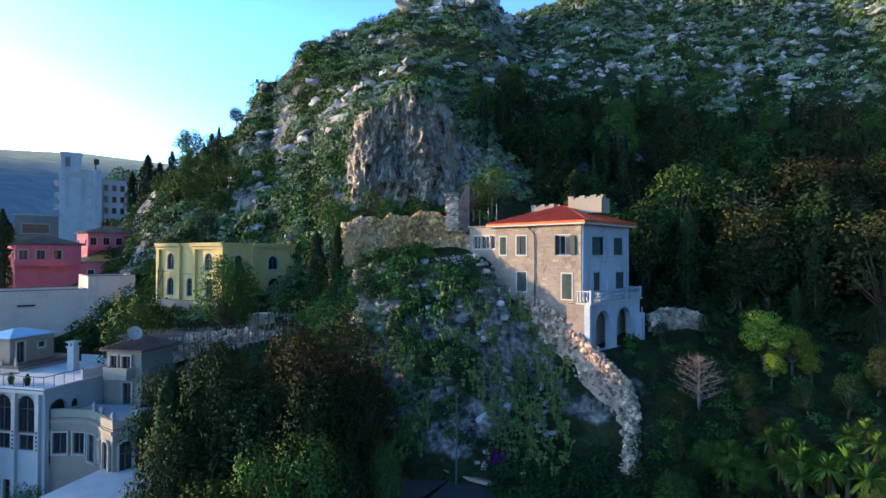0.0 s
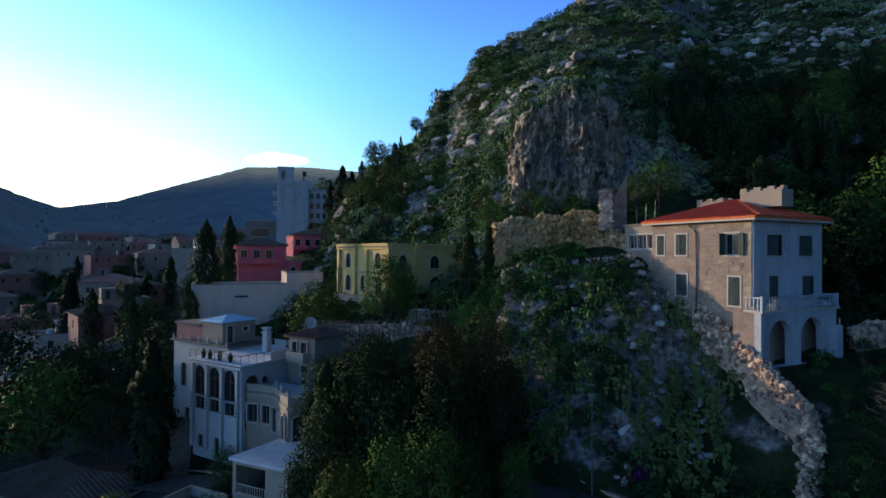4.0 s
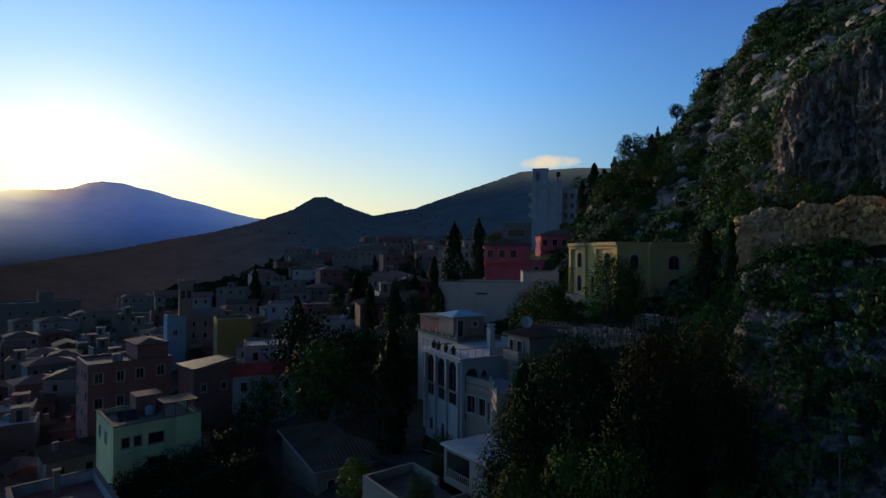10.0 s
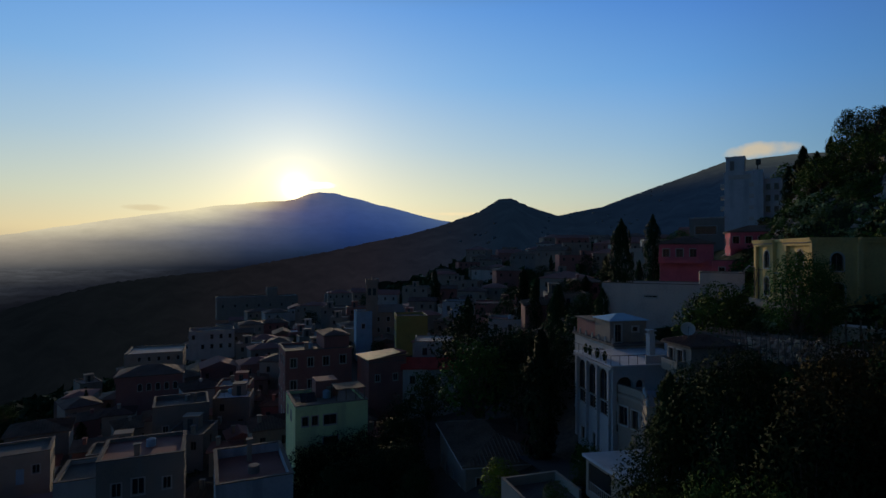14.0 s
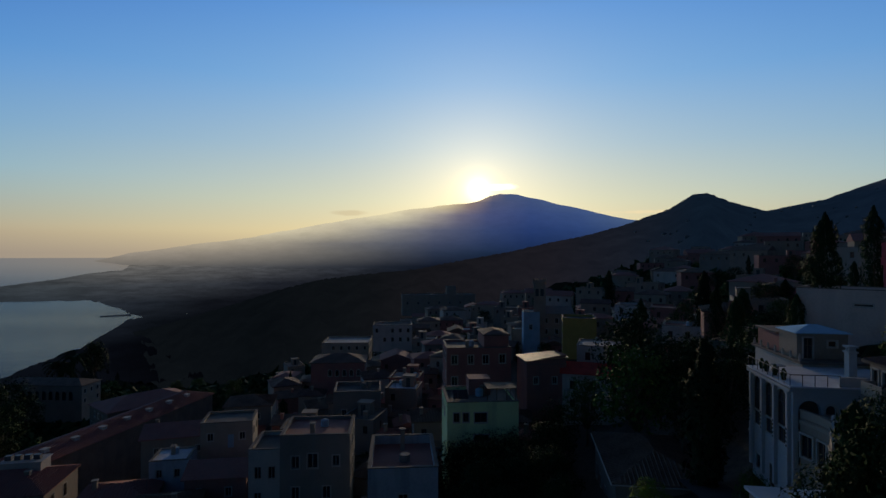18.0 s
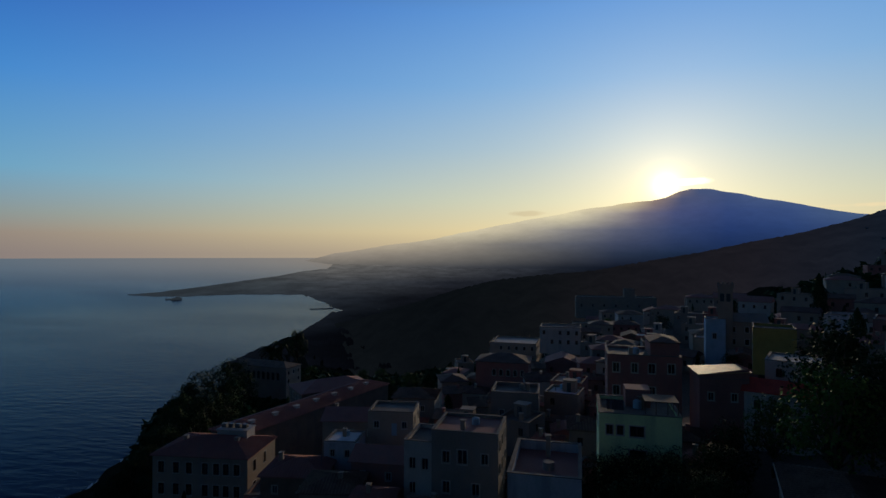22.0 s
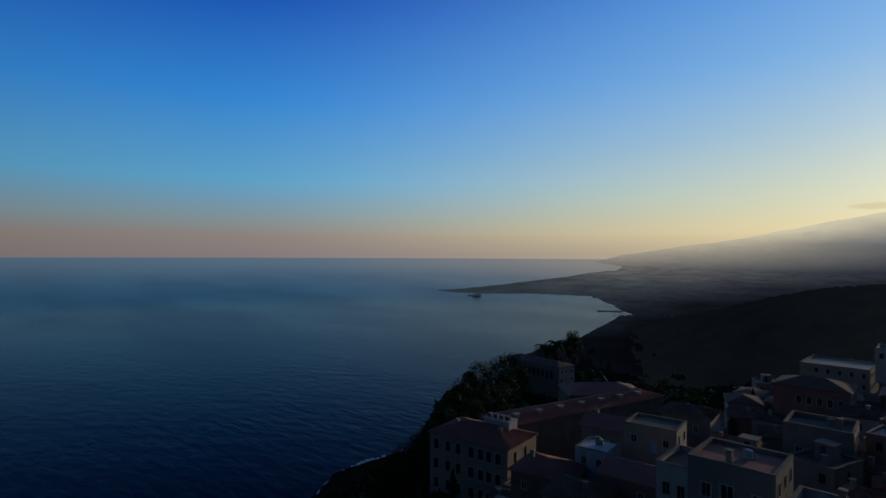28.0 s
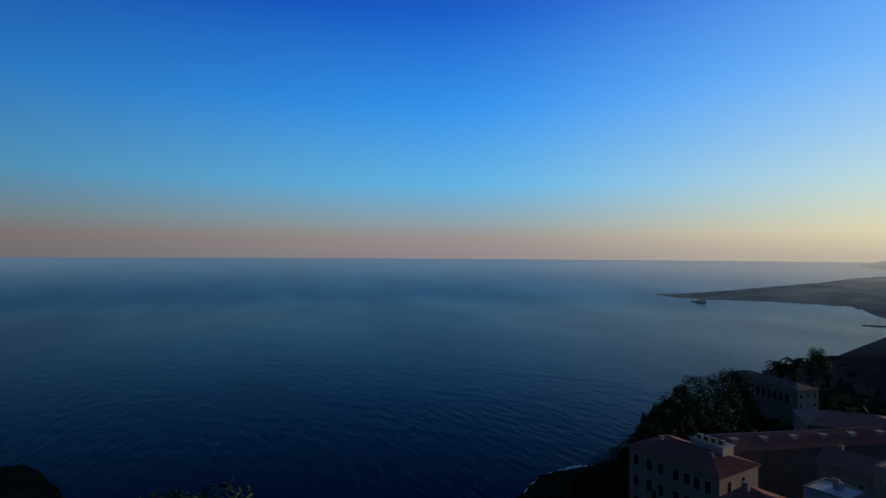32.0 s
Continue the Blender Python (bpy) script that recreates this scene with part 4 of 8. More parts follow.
def wall_mesh(w, h, openings, t, mat, name="wall"):
    """Wall in the x-z plane, its face at y = 0 and its back at y = t, with openings (x0, z0, x1, z1, rise) right through; rise: height of the arch."""
    b = Build()
    xs = sorted({0.0, w, *[o[0] for o in openings], *[o[2] for o in openings]})
    zs = sorted({0.0, h, *[o[1] for o in openings], *[o[3] for o in openings]})
    hole = lambda x, z: any(o[0] < x < o[2] and o[1] < z < o[3] for o in openings)  # noqa: E731
    for x0, x1 in zip(xs, xs[1:]):
        for z0, z1 in zip(zs, zs[1:]):
            if not hole((x0 + x1) / 2, (z0 + z1) / 2):
                b.poly([(x0, 0, z0), (x1, 0, z0), (x1, 0, z1), (x0, 0, z1)])
                b.poly([(x0, t, z0), (x0, t, z1), (x1, t, z1), (x1, t, z0)])
    for o in openings:
        x0, z0, x1, z1 = o[:4]
        rise = o[4] if len(o) > 4 else 0
        spring = z1 - rise
        b.poly([(x0, 0, z0), (x0, 0, spring), (x0, t, spring), (x0, t, z0)])
        b.poly([(x1, 0, spring), (x1, 0, z0), (x1, t, z0), (x1, t, spring)])
        b.poly([(x0, 0, z0), (x0, t, z0), (x1, t, z0), (x1, 0, z0)])
        if not rise:
            b.poly([(x0, 0, z1), (x1, 0, z1), (x1, t, z1), (x0, t, z1)])
        else:
            cx, hw = (x0 + x1) / 2, (x1 - x0) / 2
            pts = [(cx - hw * math.cos(math.pi * k / 10), spring + rise * math.sin(math.pi * k / 10)) for k in range(11)]
            for (xa, za), (xb, zb) in zip(pts, pts[1:]):
                b.poly([(xa, 0, za), (xb, 0, zb), (xb, 0, z1), (xa, 0, z1)])
                b.poly([(xa, t, za), (xa, t, z1), (xb, t, z1), (xb, t, zb)])
                b.poly([(xa, 0, za), (xa, t, za), (xb, t, zb), (xb, 0, zb)])
    b.poly([(0, 0, h), (w, 0, h), (w, t, h), (0, t, h)])
    b.poly([(0, 0, 0), (0, t, 0), (w, t, 0), (w, 0, 0)])
    b.poly([(0, 0, 0), (0, 0, h), (0, t, h), (0, t, 0)])
    b.poly([(w, 0, 0), (w, t, 0), (w, t, h), (w, 0, h)])
    return b.done(name, mat)


def shaped(pts_outer, pts_inner, y0, y1):
    """A frame between two outlines in the x-z plane, from y0 (front) to y1."""
    b, n = Build(), len(pts_outer)
    for k in range(n):
        j = (k + 1) % n
        (ax, az_), (bx, bz), (cx, cz), (dx, dz) = pts_outer[k], pts_outer[j], pts_inner[j], pts_inner[k]
        b.poly([(ax, y0, az_), (bx, y0, bz), (cx, y0, cz), (dx, y0, dz)])
        b.poly([(ax, y0, az_), (ax, y1, az_), (bx, y1, bz), (bx, y0, bz)])
        b.poly([(dx, y0, dz), (cx, y0, cz), (cx, y1, cz), (dx, y1, dz)])
    return b


def outline(w, h, rise, inset=0.0):
    hw, base, top = w / 2 - inset, inset, h - inset
    if not rise:
        return [(-hw, base), (hw, base), (hw, top), (-hw, top)]
    ri = max(rise - inset, 0.02)
    spring = top - ri
    return [(-hw, base), (hw, base)] + [(hw * math.cos(math.pi * k / 10), spring + ri * math.sin(math.pi * k / 10)) for k in range(11)]


def window_meshes(w, h, rise, surround, mat_frame, style):
    key = (round(w, 2), round(h, 2), round(rise, 2), surround, mat_frame.name, style)
    if key in MESHES:
        return MESHES[key]
    out = {}
    if surround:
        big = outline(w + 2 * surround, h + 2 * surround, rise + surround if rise else 0)
        big = [(x, z - surround) for x, z in big]
        out["surround"] = shaped(big, outline(w, h, rise), -0.05, 0.10).done("surround", mat_frame)
    fr = shaped(outline(w, h, rise), outline(w, h, rise, 0.07), 0.10, 0.18)
    if style != "bare":
        fr.box(-0.035, 0.11, 0.05, 0.035, 0.17, h - rise * 0.3 - 0.05)
        if h > 1.9:
            fr.box(-w / 2, 0.11, h * 0.62, w / 2, 0.17, h * 0.62 + 0.05)
    out["frame"] = fr.done("window_frame", M_WOOD if style in ("wood", "dull") else M_FRAME)
    b = Build()
    b.poly([(x, 0.15, z) for x, z in outline(w, h, rise, 0.05)])
    out["pane"] = b.done("pane", M_GLASS)
    if style in ("shutters", "wood", "closed"):
        b = Build()
        sw = w / 2
        b.box(0, -0.03, 0, sw, 0.015, h)
        k = 0.08
        while k < h - 0.08:
            b.poly([(0.06, -0.035, k), (sw - 0.06, -0.035, k), (sw - 0.06, -0.055, k + 0.06), (0.06, -0.055, k + 0.06)])
            k += 0.11
        out["shutter"] = b.done("shutter", M_SHUTTER)
    MESHES[key] = out
    return out


def window(parent, m, w, h, rise=0.0, surround=0.12, mat=None, style="plain", open_by=(170, 170), name="window"):
    """A window part at m (its sill's middle on the wall's face, y into the wall): frame with pane, surround and shutters."""
    parts = window_meshes(w, h, rise, surround, mat or M_FRAME, style)
    win = put(name, parts["frame"], parent, m)
    put("pane", parts["pane"], win)
    if "surround" in parts:
        put("surround", parts["surround"], win)
    if "shutter" in parts:
        la, ra = open_by
        put("shutter", parts["shutter"], win, pose(-w / 2, 0.0 if la < 90 else -0.06, 0, 0, 0, -la))
        put("shutter", parts["shutter"], win, pose(w / 2, 0.0 if ra < 90 else -0.06, 0, 0, 0, ra) @ Matrix.Diagonal((-1, 1, 1, 1)))
    return win


def side(x0, y0, x1, y1, z=0.0):
    """Pose of a wall that runs from one plan point to the other, seen from outside on its left-to-right way."""
    return pose(x0, y0, z, 0, 0, math.degrees(math.atan2(y1 - y0, x1 - x0)))


def house_walls(parent, w, d, h, sides, mat, t=0.35):
    """Four walls round a plan w x d (front along y = 0). sides: openings for front, right, back, left: (middle x, sill z, w, h, rise, style, open_by)."""
    runs = ((0, 0, w, 0), (w, 0, w, d), (w, d, 0, d), (0, d, 0, 0))
    for n, run in enumerate(runs):
        ops = sides[n] if n < len(sides) else ()
        length = math.hypot(run[2] - run[0], run[3] - run[1])
        cut = [(o[0] - o[2] / 2, o[1], o[0] + o[2] / 2, o[1] + o[3], o[4]) for o in ops]
        m = side(*run)
        inset = 0.0 if n % 2 == 0 else t + 0.002
        # side walls butt between the front and the back
        if inset:
            cut = [(a - inset, b, c - inset, e, f) for a, b, c, e, f in cut]
        put("wall", wall_mesh(length - 2 * inset, h, cut, t, mat), parent, m @ Matrix.Translation((inset, 0, 0)))
        for o in ops:
            style = o[5] if len(o) > 5 else "plain"
            if style == "hole":
                continue
            window(parent, m @ Matrix.Translation((o[0], 0, o[1])), o[2], o[3], o[4], o[7] if len(o) > 7 else 0.12, None, style, o[6] if len(o) > 6 else (170, 170))


def hip_roof(w, d, rise, over, mat, thick=0.18, name="roof", hip=1.0):
    """Hipped roof over a plan w x d with its eaves at z = 0; hip 0 makes a gable."""
    x0, y0, x1, y1 = -over, -over, w + over, d + over
    b = Build()
    if w >= d:
        run = (d / 2 + over) * hip
        r0, r1 = (x0 + run, d / 2, rise), (x1 - run, d / 2, rise)
    else:
        run = (w / 2 + over) * hip
        r0, r1 = (w / 2, y0 + run, rise), (w / 2, y1 - run, rise)
    c = [(x0, y0, 0), (x1, y0, 0), (x1, y1, 0), (x0, y1, 0)]
    if w >= d:
        b.poly([c[0], c[1], r1, r0]).poly([c[1], c[2], r1]).poly([c[2], c[3], r0, r1]).poly([c[3], c[0], r0])
    else:
        b.poly([c[0], c[1], r0]).poly([c[1], c[2], r1, r0]).poly([c[2], c[3], r1]).poly([c[3], c[0], r0, r1])
    low = [(x, y, -thick) for x, y, _ in c]
    b.poly(low[::-1])
    for k in range(4):
        b.poly([low[k], low[(k + 1) % 4], c[(k + 1) % 4], c[k]])
    return b.done(name, mat)


def pantiles(w, d, rise, over, mat, spacing=0.34, name="tile_row"):
    """Rows of curved tiles on a hipped roof's slopes, one mesh."""
    b = Build()
    x0, y0, x1, y1 = -over, -over, w + over, d + over
    run = min(w, d) / 2 + over
    for sidex in range(4):
        length = (x1 - x0) if sidex % 2 == 0 else (y1 - y0)
        n = int(length / spacing)
        for k in range(n + 1):
            s = min(length - 0.02, k * spacing + 0.01)
            up = min(s, length - s, run)
            if up < 0.15:
                continue
            f = up / run
            if sidex == 0:
                a, e = (x0 + s, y0 - 0.03, 0.03), (x0 + s, y0 + up, rise * f + 0.03)
            elif sidex == 1:
                a, e = (x1 + 0.03, y0 + s, 0.03), (x1 - up, y0 + s, rise * f + 0.03)
            elif sidex == 2:
                a, e = (x1 - s, y1 + 0.03, 0.03), (x1 - s, y1 - up, rise * f + 0.03)
            else:
                a, e = (x0 - 0.03, y1 - s, 0.03), (x0 + up, y1 - s, rise * f + 0.03)
            b.tube(a, e, 0.085, 0.085, 5)
    return b.done(name, mat)

# ---- the red-roofed stone house on the spur ----
def crenels(b, x0, y0, x1, y1, z, h, t=0.3, step=0.7):
    """A low wall round a plan with merlons on it."""
    for ax, ay, bx, by in ((x0, y0, x1, y0 + t), (x0, y1 - t, x1, y1), (x0, y0 + t, x0 + t, y1 - t), (x1 - t, y0 + t, x1, y1 - t)):
        b.box(ax, ay, z, bx, by, z + h * 0.6)
        long_x = bx - ax > by - ay
        n = max(2, int((bx - ax if long_x else by - ay) / step))
        for k in range(n):
            if k % 2 == 0:
                f0, f1 = k / n, (k + 1) / n
                if long_x:
                    b.box(ax + (bx - ax) * f0, ay, z + h * 0.6, ax + (bx - ax) * f1, by, z + h)
                else:
                    b.box(ax, ay + (by - ay) * f0, z + h * 0.6, bx, ay + (by - ay) * f1, z + h)
    return b


def red_roofed_house():
    w, d, base = 9.2, 8.7, -8.0
    h = thing("stone_house", "three-storey stone house with a red tiled hip roof", "house", pose(5.0, 52.3, base, 0, 0, -43.7))
    eave = 10.75
    up, low = 8.05, 4.3
    ajar = (60, 175)
    front = [(0.95, up, 0.75, 1.65, 0, "shutters", (10, 10)), (3.05, up, 1.05, 1.7, 0, "shutters", (14, 10)), (7.6, up, 1.1, 1.65, 0, "shutters", (95, 165)),
             (3.1, 4.7, 1.05, 1.75, 0, "closed", (4, 4)), (7.8, 4.25, 0.95, 2.15, 0, "wood", (6, 8))]
    right = [(2.5, up, 1.6, 1.55, 0, "shutters", (35, 40)), (6.6, up, 1.7, 1.55, 0, "shutters", (20, 20)),
             (2.5, 4.75, 1.05, 1.75, 0, "shutters", (20, 25)), (6.9, 4.7, 1.5, 1.75, 0, "shutters", (18, 25))]
    back = [(2.0, up, 1.1, 1.6, 0, "shutters"), (6.0, up, 1.1, 1.6, 0, "shutters")]
    house_walls(h, w, d, eave, [front, right, back, []], M_STONE, 0.45)
    # plaster skin of the side towards the gorge, with its pilasters and string course
    skin = [(o[0] - o[2] / 2 - 0.14, o[1] - 0.14, o[0] + o[2] / 2 + 0.14, o[1] + o[3] + 0.14) for o in right]
    m = side(w, 0, w, d)
    put("plaster_skin", wall_mesh(d, eave - 4.15, [(a, b - 4.15, c, e - 4.15) for a, b, c, e in skin], 0.03, M_PLASTER_BLUE, "plaster_skin"), h, m @ Matrix.Translation((0, -0.034, 4.15)), "worn pale blue plaster")
    for x in (0.02, 4.35, d - 0.42):
        put("pilaster", Build().box(0, -0.12, 4.2, 0.38, -0.036, eave - 0.05).done("pilaster", M_PLASTER_BLUE), h, m @ Matrix.Translation((x, 0, 0)))
    for z in (7.35, 9.95):
        put("string_course", Build().box(0.42, -0.10, z, 4.33, -0.036, z + 0.12).box(4.75, -0.10, z, d - 0.44, -0.036, z + 0.12).done("string_course", M_PLASTER_WHITE), h, m)
    put("roof", hip_roof(w, d, 1.75, 0.65, M_ROOF_RED, 0.16), h, pose(0, 0, eave + 0.17))
    put("roof_tiles", pantiles(w, d, 1.75, 0.65, M_ROOF_RED, 0.3, "roof_tiles"), h, pose(0, 0, eave + 0.17))
    put("eaves_board", Build().box(-0.62, -0.62, 0, w + 0.62, -0.52, 0.14).box(-0.62, d + 0.52, 0, w + 0.62, d + 0.62, 0.14).box(-0.62, -0.52, 0, -0.52, d + 0.52, 0.14).box(w + 0.52, -0.52, 0, w + 0.62, d + 0.52, 0.14).done("eaves_board", M_FRAME), h, pose(0, 0, eave - 0.13))
    # battlemented chimneys
    put("chimney", crenels(Build().box(0, 0, 0, 3.4, 1.5, 0.9), 0, 0, 3.4, 1.5, 0.9, 0.75, 0.25, 0.5).done("chimney", M_BEIGE), h, pose(5.6, 3.9, eave + 1.1))
    put("chimney", crenels(Build().box(0, 0, 0, 2.6, 1.3, 0.7), 0, 0, 2.6, 1.3, 0.7, 0.6, 0.22, 0.5).done("chimney", M_STONE), h, pose(1.1, 4.4, eave + 0.95))
    # quoins at the corner
    quoin = Build().box(0, -0.05, 0, 0.55, 0.0, 0.33).done("quoin", M_STONE)
    quoin2 = Build().box(0, -0.05, 0, 0.35, 0.0, 0.33).done("quoin", M_STONE)
    for k in range(19):
        q = quoin if k % 2 else quoin2
        put("quoin", q, h, pose(w - (0.555 if k % 2 else 0.355), -0.002, 4.4 + k * 0.335))
    # stones that stand proud of the rubble walling
    rnd = random.Random(5)
    stones = []
    for k in range(6):
        b = Build()
        a, c = 0.13 + 0.05 * k, 0.055 + 0.012 * k
        b.poly([(-a, -0.035, -c), (a * 0.9, -0.03, -c * 0.9), (a, -0.03, c), (-a * 0.85, -0.035, c * 0.95)])
        for p, q in (((-a, -c), (a * 0.9, -c * 0.9)), ((a * 0.9, -c * 0.9), (a, c)), ((a, c), (-a * 0.85, c * 0.95)), ((-a * 0.85, c * 0.95), (-a, -c))):
            b.poly([(p[0], -0.032, p[1]), (p[0] * 1.1, 0.01, p[1] * 1.1), (q[0] * 1.1, 0.01, q[1] * 1.1), (q[0], -0.032, q[1])])
        stones.append(b.done("wall_stone", M_STONE))
    made = 0
    while made < 270:
        x, z = rnd.uniform(0.3, w - 0.75), rnd.uniform(0.5, eave - 0.2)
        if any(o[0] - o[2] / 2 - 0.45 < x < o[0] + o[2] / 2 + 0.45 and o[1] - 0.25 < z < o[1] + o[3] + 0.25 for o in front) or abs(x - 4.55) < 0.25:
            continue
        put("wall_stone", rnd.choice(stones), h, pose(x, 0, z, 0, rnd.uniform(-5, 5), 0))
        made += 1
    # rain pipe
    pipe = Build().tube((4.55, -0.10, 3.2), (4.55, -0.10, 9.8), 0.055).tube((4.55, -0.10, 9.8), (4.15, -0.14, 10.3), 0.055).tube((4.15, -0.14, 10.3), (4.0, -0.5, 10.62), 0.055)
    put("rain_pipe", pipe.done("rain_pipe", M_METAL, True), h)
    # arcade under the balcony
    aw, out = 9.4, 1.25
    am = m @ Matrix.Translation((-0.9, -out, 0))
    put("arcade_wall", wall_mesh(aw, 3.95, [(0.95, 0.05, 3.6, 3.35, 1.3), (4.75, 0.05, 7.6, 3.4, 1.35)], 0.5, M_PLASTER_BLUE, "arcade_wall"), h, am, "pale blue plastered arcade with two round arches")
    put("arcade_side", Build().box(-0.0, 0.502, 0, 0.5, out + 0.88, 3.95).done("arcade_side", M_STONE), h, am)
    put("arcade_side", Build().box(aw - 0.5, 0.502, 0, aw, out - 0.002, 3.95).done("arcade_side", M_PLASTER_BLUE), h, am)
    put("balcony_floor", Build().box(-0.15, -0.2, 3.955, aw + 0.15, out - 0.04, 4.12).done("balcony_floor", M_PLASTER_WHITE), h, am)
    rail = Build().box(-0.1, -0.15, 4.98, aw + 0.1, 0.03, 5.08).box(-0.1, 0.032, 4.98, 0.08, out - 0.1, 5.08).box(aw - 0.08, 0.032, 4.98, aw + 0.1, out - 0.1, 5.08)
    put("balcony_rail", rail.done("balcony_rail", M_PLASTER_BLUE), h, am)
    bal = Build().tube((0, 0, 4.125), (0, 0, 4.4), 0.05, 0.085, 6).tube((0, 0, 4.4), (0, 0, 4.72), 0.085, 0.04, 6).tube((0, 0, 4.72), (0, 0, 4.975), 0.04, 0.06, 6).done("baluster", M_PLASTER_BLUE, True)
    for k in range(32):
        put("baluster", bal, h, am @ Matrix.Translation((0.05 + k * 0.3, -0.06, 0)))
    for k in (0, 1, 2, 3):
        put("baluster", bal, h, am @ Matrix.Translation((0.0, 0.22 + k * 0.28, 0)))
        put("baluster", bal, h, am @ Matrix.Translation((aw, 0.22 + k * 0.28, 0)))
    for x in (-0.08, 2.8, 6.1, aw - 0.24):
        put("balcony_post", Build().box(x, -0.14, 4.125, x + 0.3, 0.02, 5.16).done("balcony_post", M_PLASTER_BLUE), h, am)
    put("buttress", Build().prism([(-0.35, -0.55), (0.35, -0.55), (0.35, -0.005), (-0.35, -0.005)], -0.3, 2.7).done("buttress", M_PLASTER_BLUE), h, am @ Matrix.Translation((aw - 0.5, 0, 0)))
    put("drain_pipe", Build().tube((aw + 0.15, -0.15, 3.2), (aw + 0.15, -0.15, 0.2), 0.06).done("drain_pipe", M_FRAME), h, am)
    # flat-roofed annex behind the far end
    ann = thing("annex", "low grey flat-roofed annex with a row of windows", "outbuilding", pose(2.7, 55.4, -1.0, 0, 0, -43.7))
    house_walls(ann, 4.2, 3.5, 3.7, [[(2.1, 1.6, 1.0, 1.3, 0, "plain"), (3.2, 1.6, 1.0, 1.3, 0, "plain"), (1.0, 1.6, 0.9, 1.3, 0, "plain")], [], [], []], M_BEIGE, 0.3)
    put("roof_slab", Build().box(-0.15, -0.15, 3.705, 4.35, 3.65, 3.9).done("roof_slab", M_ROOF_FLAT), ann)
    for k, x in enumerate((0.5, 1.6, 2.7)):
        put("mast", Build().tube((x, 1, 3.9), (x, 1, 5.5 + 0.3 * k), 0.04).done("mast", M_METAL), ann)


red_roofed_house()


# ---- the yellow house ----
def yellow_house():
    w, d, base = 12.7, 10.4, -6.4
    h = thing("yellow_house", "yellow two-storey house with arched windows and a flat parapet", "house", pose(-35.7, 68.8, base, 0, 0, math.degrees(math.atan2(-6.6, 10.9))))
    top = 7.75
    up, low = 4.55, 1.4
    # two bays stand forward of the middle, and the far half of the side stands back
    front = [(2.4, up, 1.35, 2.0, 0.75, "dull"), (2.4, low, 1.35, 2.15, 0.75, "dull"), (6.3, low, 1.2, 2.2, 0.7, "dull"), (9.8, up, 1.35, 2.0, 0.75, "dull"), (9.9, low, 1.3, 2.15, 0.7, "dull")]
    sidew = [(1.9, up, 1.1, 1.75, 0.6, "dull"), (7.0, up, 1.5, 1.65, 0.7, "dull"), (7.2, 1.35, 2.0, 2.1, 0.9, "dull"), (2.0, low, 1.1, 2.0, 0.55, "dull")]
    house_walls(h, w, d, top, [front, sidew, [], []], M_YELLOW, 0.4)
    for x0, x1 in ((-0.1, 0.45), (4.2, 4.75), (7.2, 7.75), (w - 0.5, w + 0.1)):
        put("bay_pier", Build().box(x0, -0.38, 0.9, x1, -0.004, top - 0.75).done("bay_pier", M_YELLOW), h)
    for x0, x1 in ((-0.15, 4.85), (7.1, w + 0.15)):
        put("cornice", Build().box(x0, -0.62, top - 0.2, x1, -0.004, top + 0.0).box(x0, -0.5, top - 0.38, x1, -0.004, top - 0.202).box(x0, -0.42, top - 0.75, x1, -0.004, top - 0.382).done("cornice", M_YELLOW), h)
        n = int((x1 - x0) / 0.35)
        for k in range(n):
            put("dentil", Build().box(x0 + 0.1 + k * 0.35, -0.56, top - 0.52, x0 + 0.26 + k * 0.35, -0.424, top - 0.39).done("dentil", M_CREAM), h)
    put("cornice", Build().box(4.87, -0.25, top - 0.3, 7.08, -0.004, top).done("cornice", M_YELLOW), h)
    m = side(w, 0, w, d)
    for x0, x1, o in ((0.0, 3.55, 0.3), (3.7, d, 0.55)):
        put("cornice", Build().box(x0, -o, top - 0.2, x1, -0.004, top).box(x0, -o * 0.7, top - 0.5, x1, -0.004, top - 0.202).done("cornice", M_YELLOW), h, m)
    put("bay_pier", Build().box(3.6, -0.3, 0.3, 4.1, -0.004, top - 0.52).done("bay_pier", M_YELLOW), h, m)
    put("bay_pier", Build().box(d - 0.5, -0.3, 0.3, d, -0.004, top - 0.52).done("bay_pier", M_YELLOW), h, m)
    put("roof_slab", Build().box(0.41, 0.41, top - 0.25, w - 0.41, d - 0.41, top - 0.1).done("roof_slab", M_ROOF_FLAT), h)
    put("balcony", Build().box(4.9, -0.35, 4.0, 7.1, -0.004, 4.14).done("balcony", M_CREAM), h)
    put("plinth", Build().box(-0.25, -0.9, -1.2, w + 0.25, -0.405, 0.95).done("plinth", M_BEIGE), h)
    bar = Build().tube((0.9, -0.7, 0.9), (0.9, -0.7, 4.6), 0.06).tube((1.9, -0.7, 0.9), (1.9, -0.7, 4.6), 0.06).tube((0.5, -0.7, 4.3), (3.0, -0.7, 4.35), 0.05).tube((0.9, -0.7, 2.2), (1.9, -0.7, 4.3), 0.05)
    put("scaffold", bar.done("scaffold", M_WOOD), h, None, "thin wooden scaffold poles")


yellow_house()

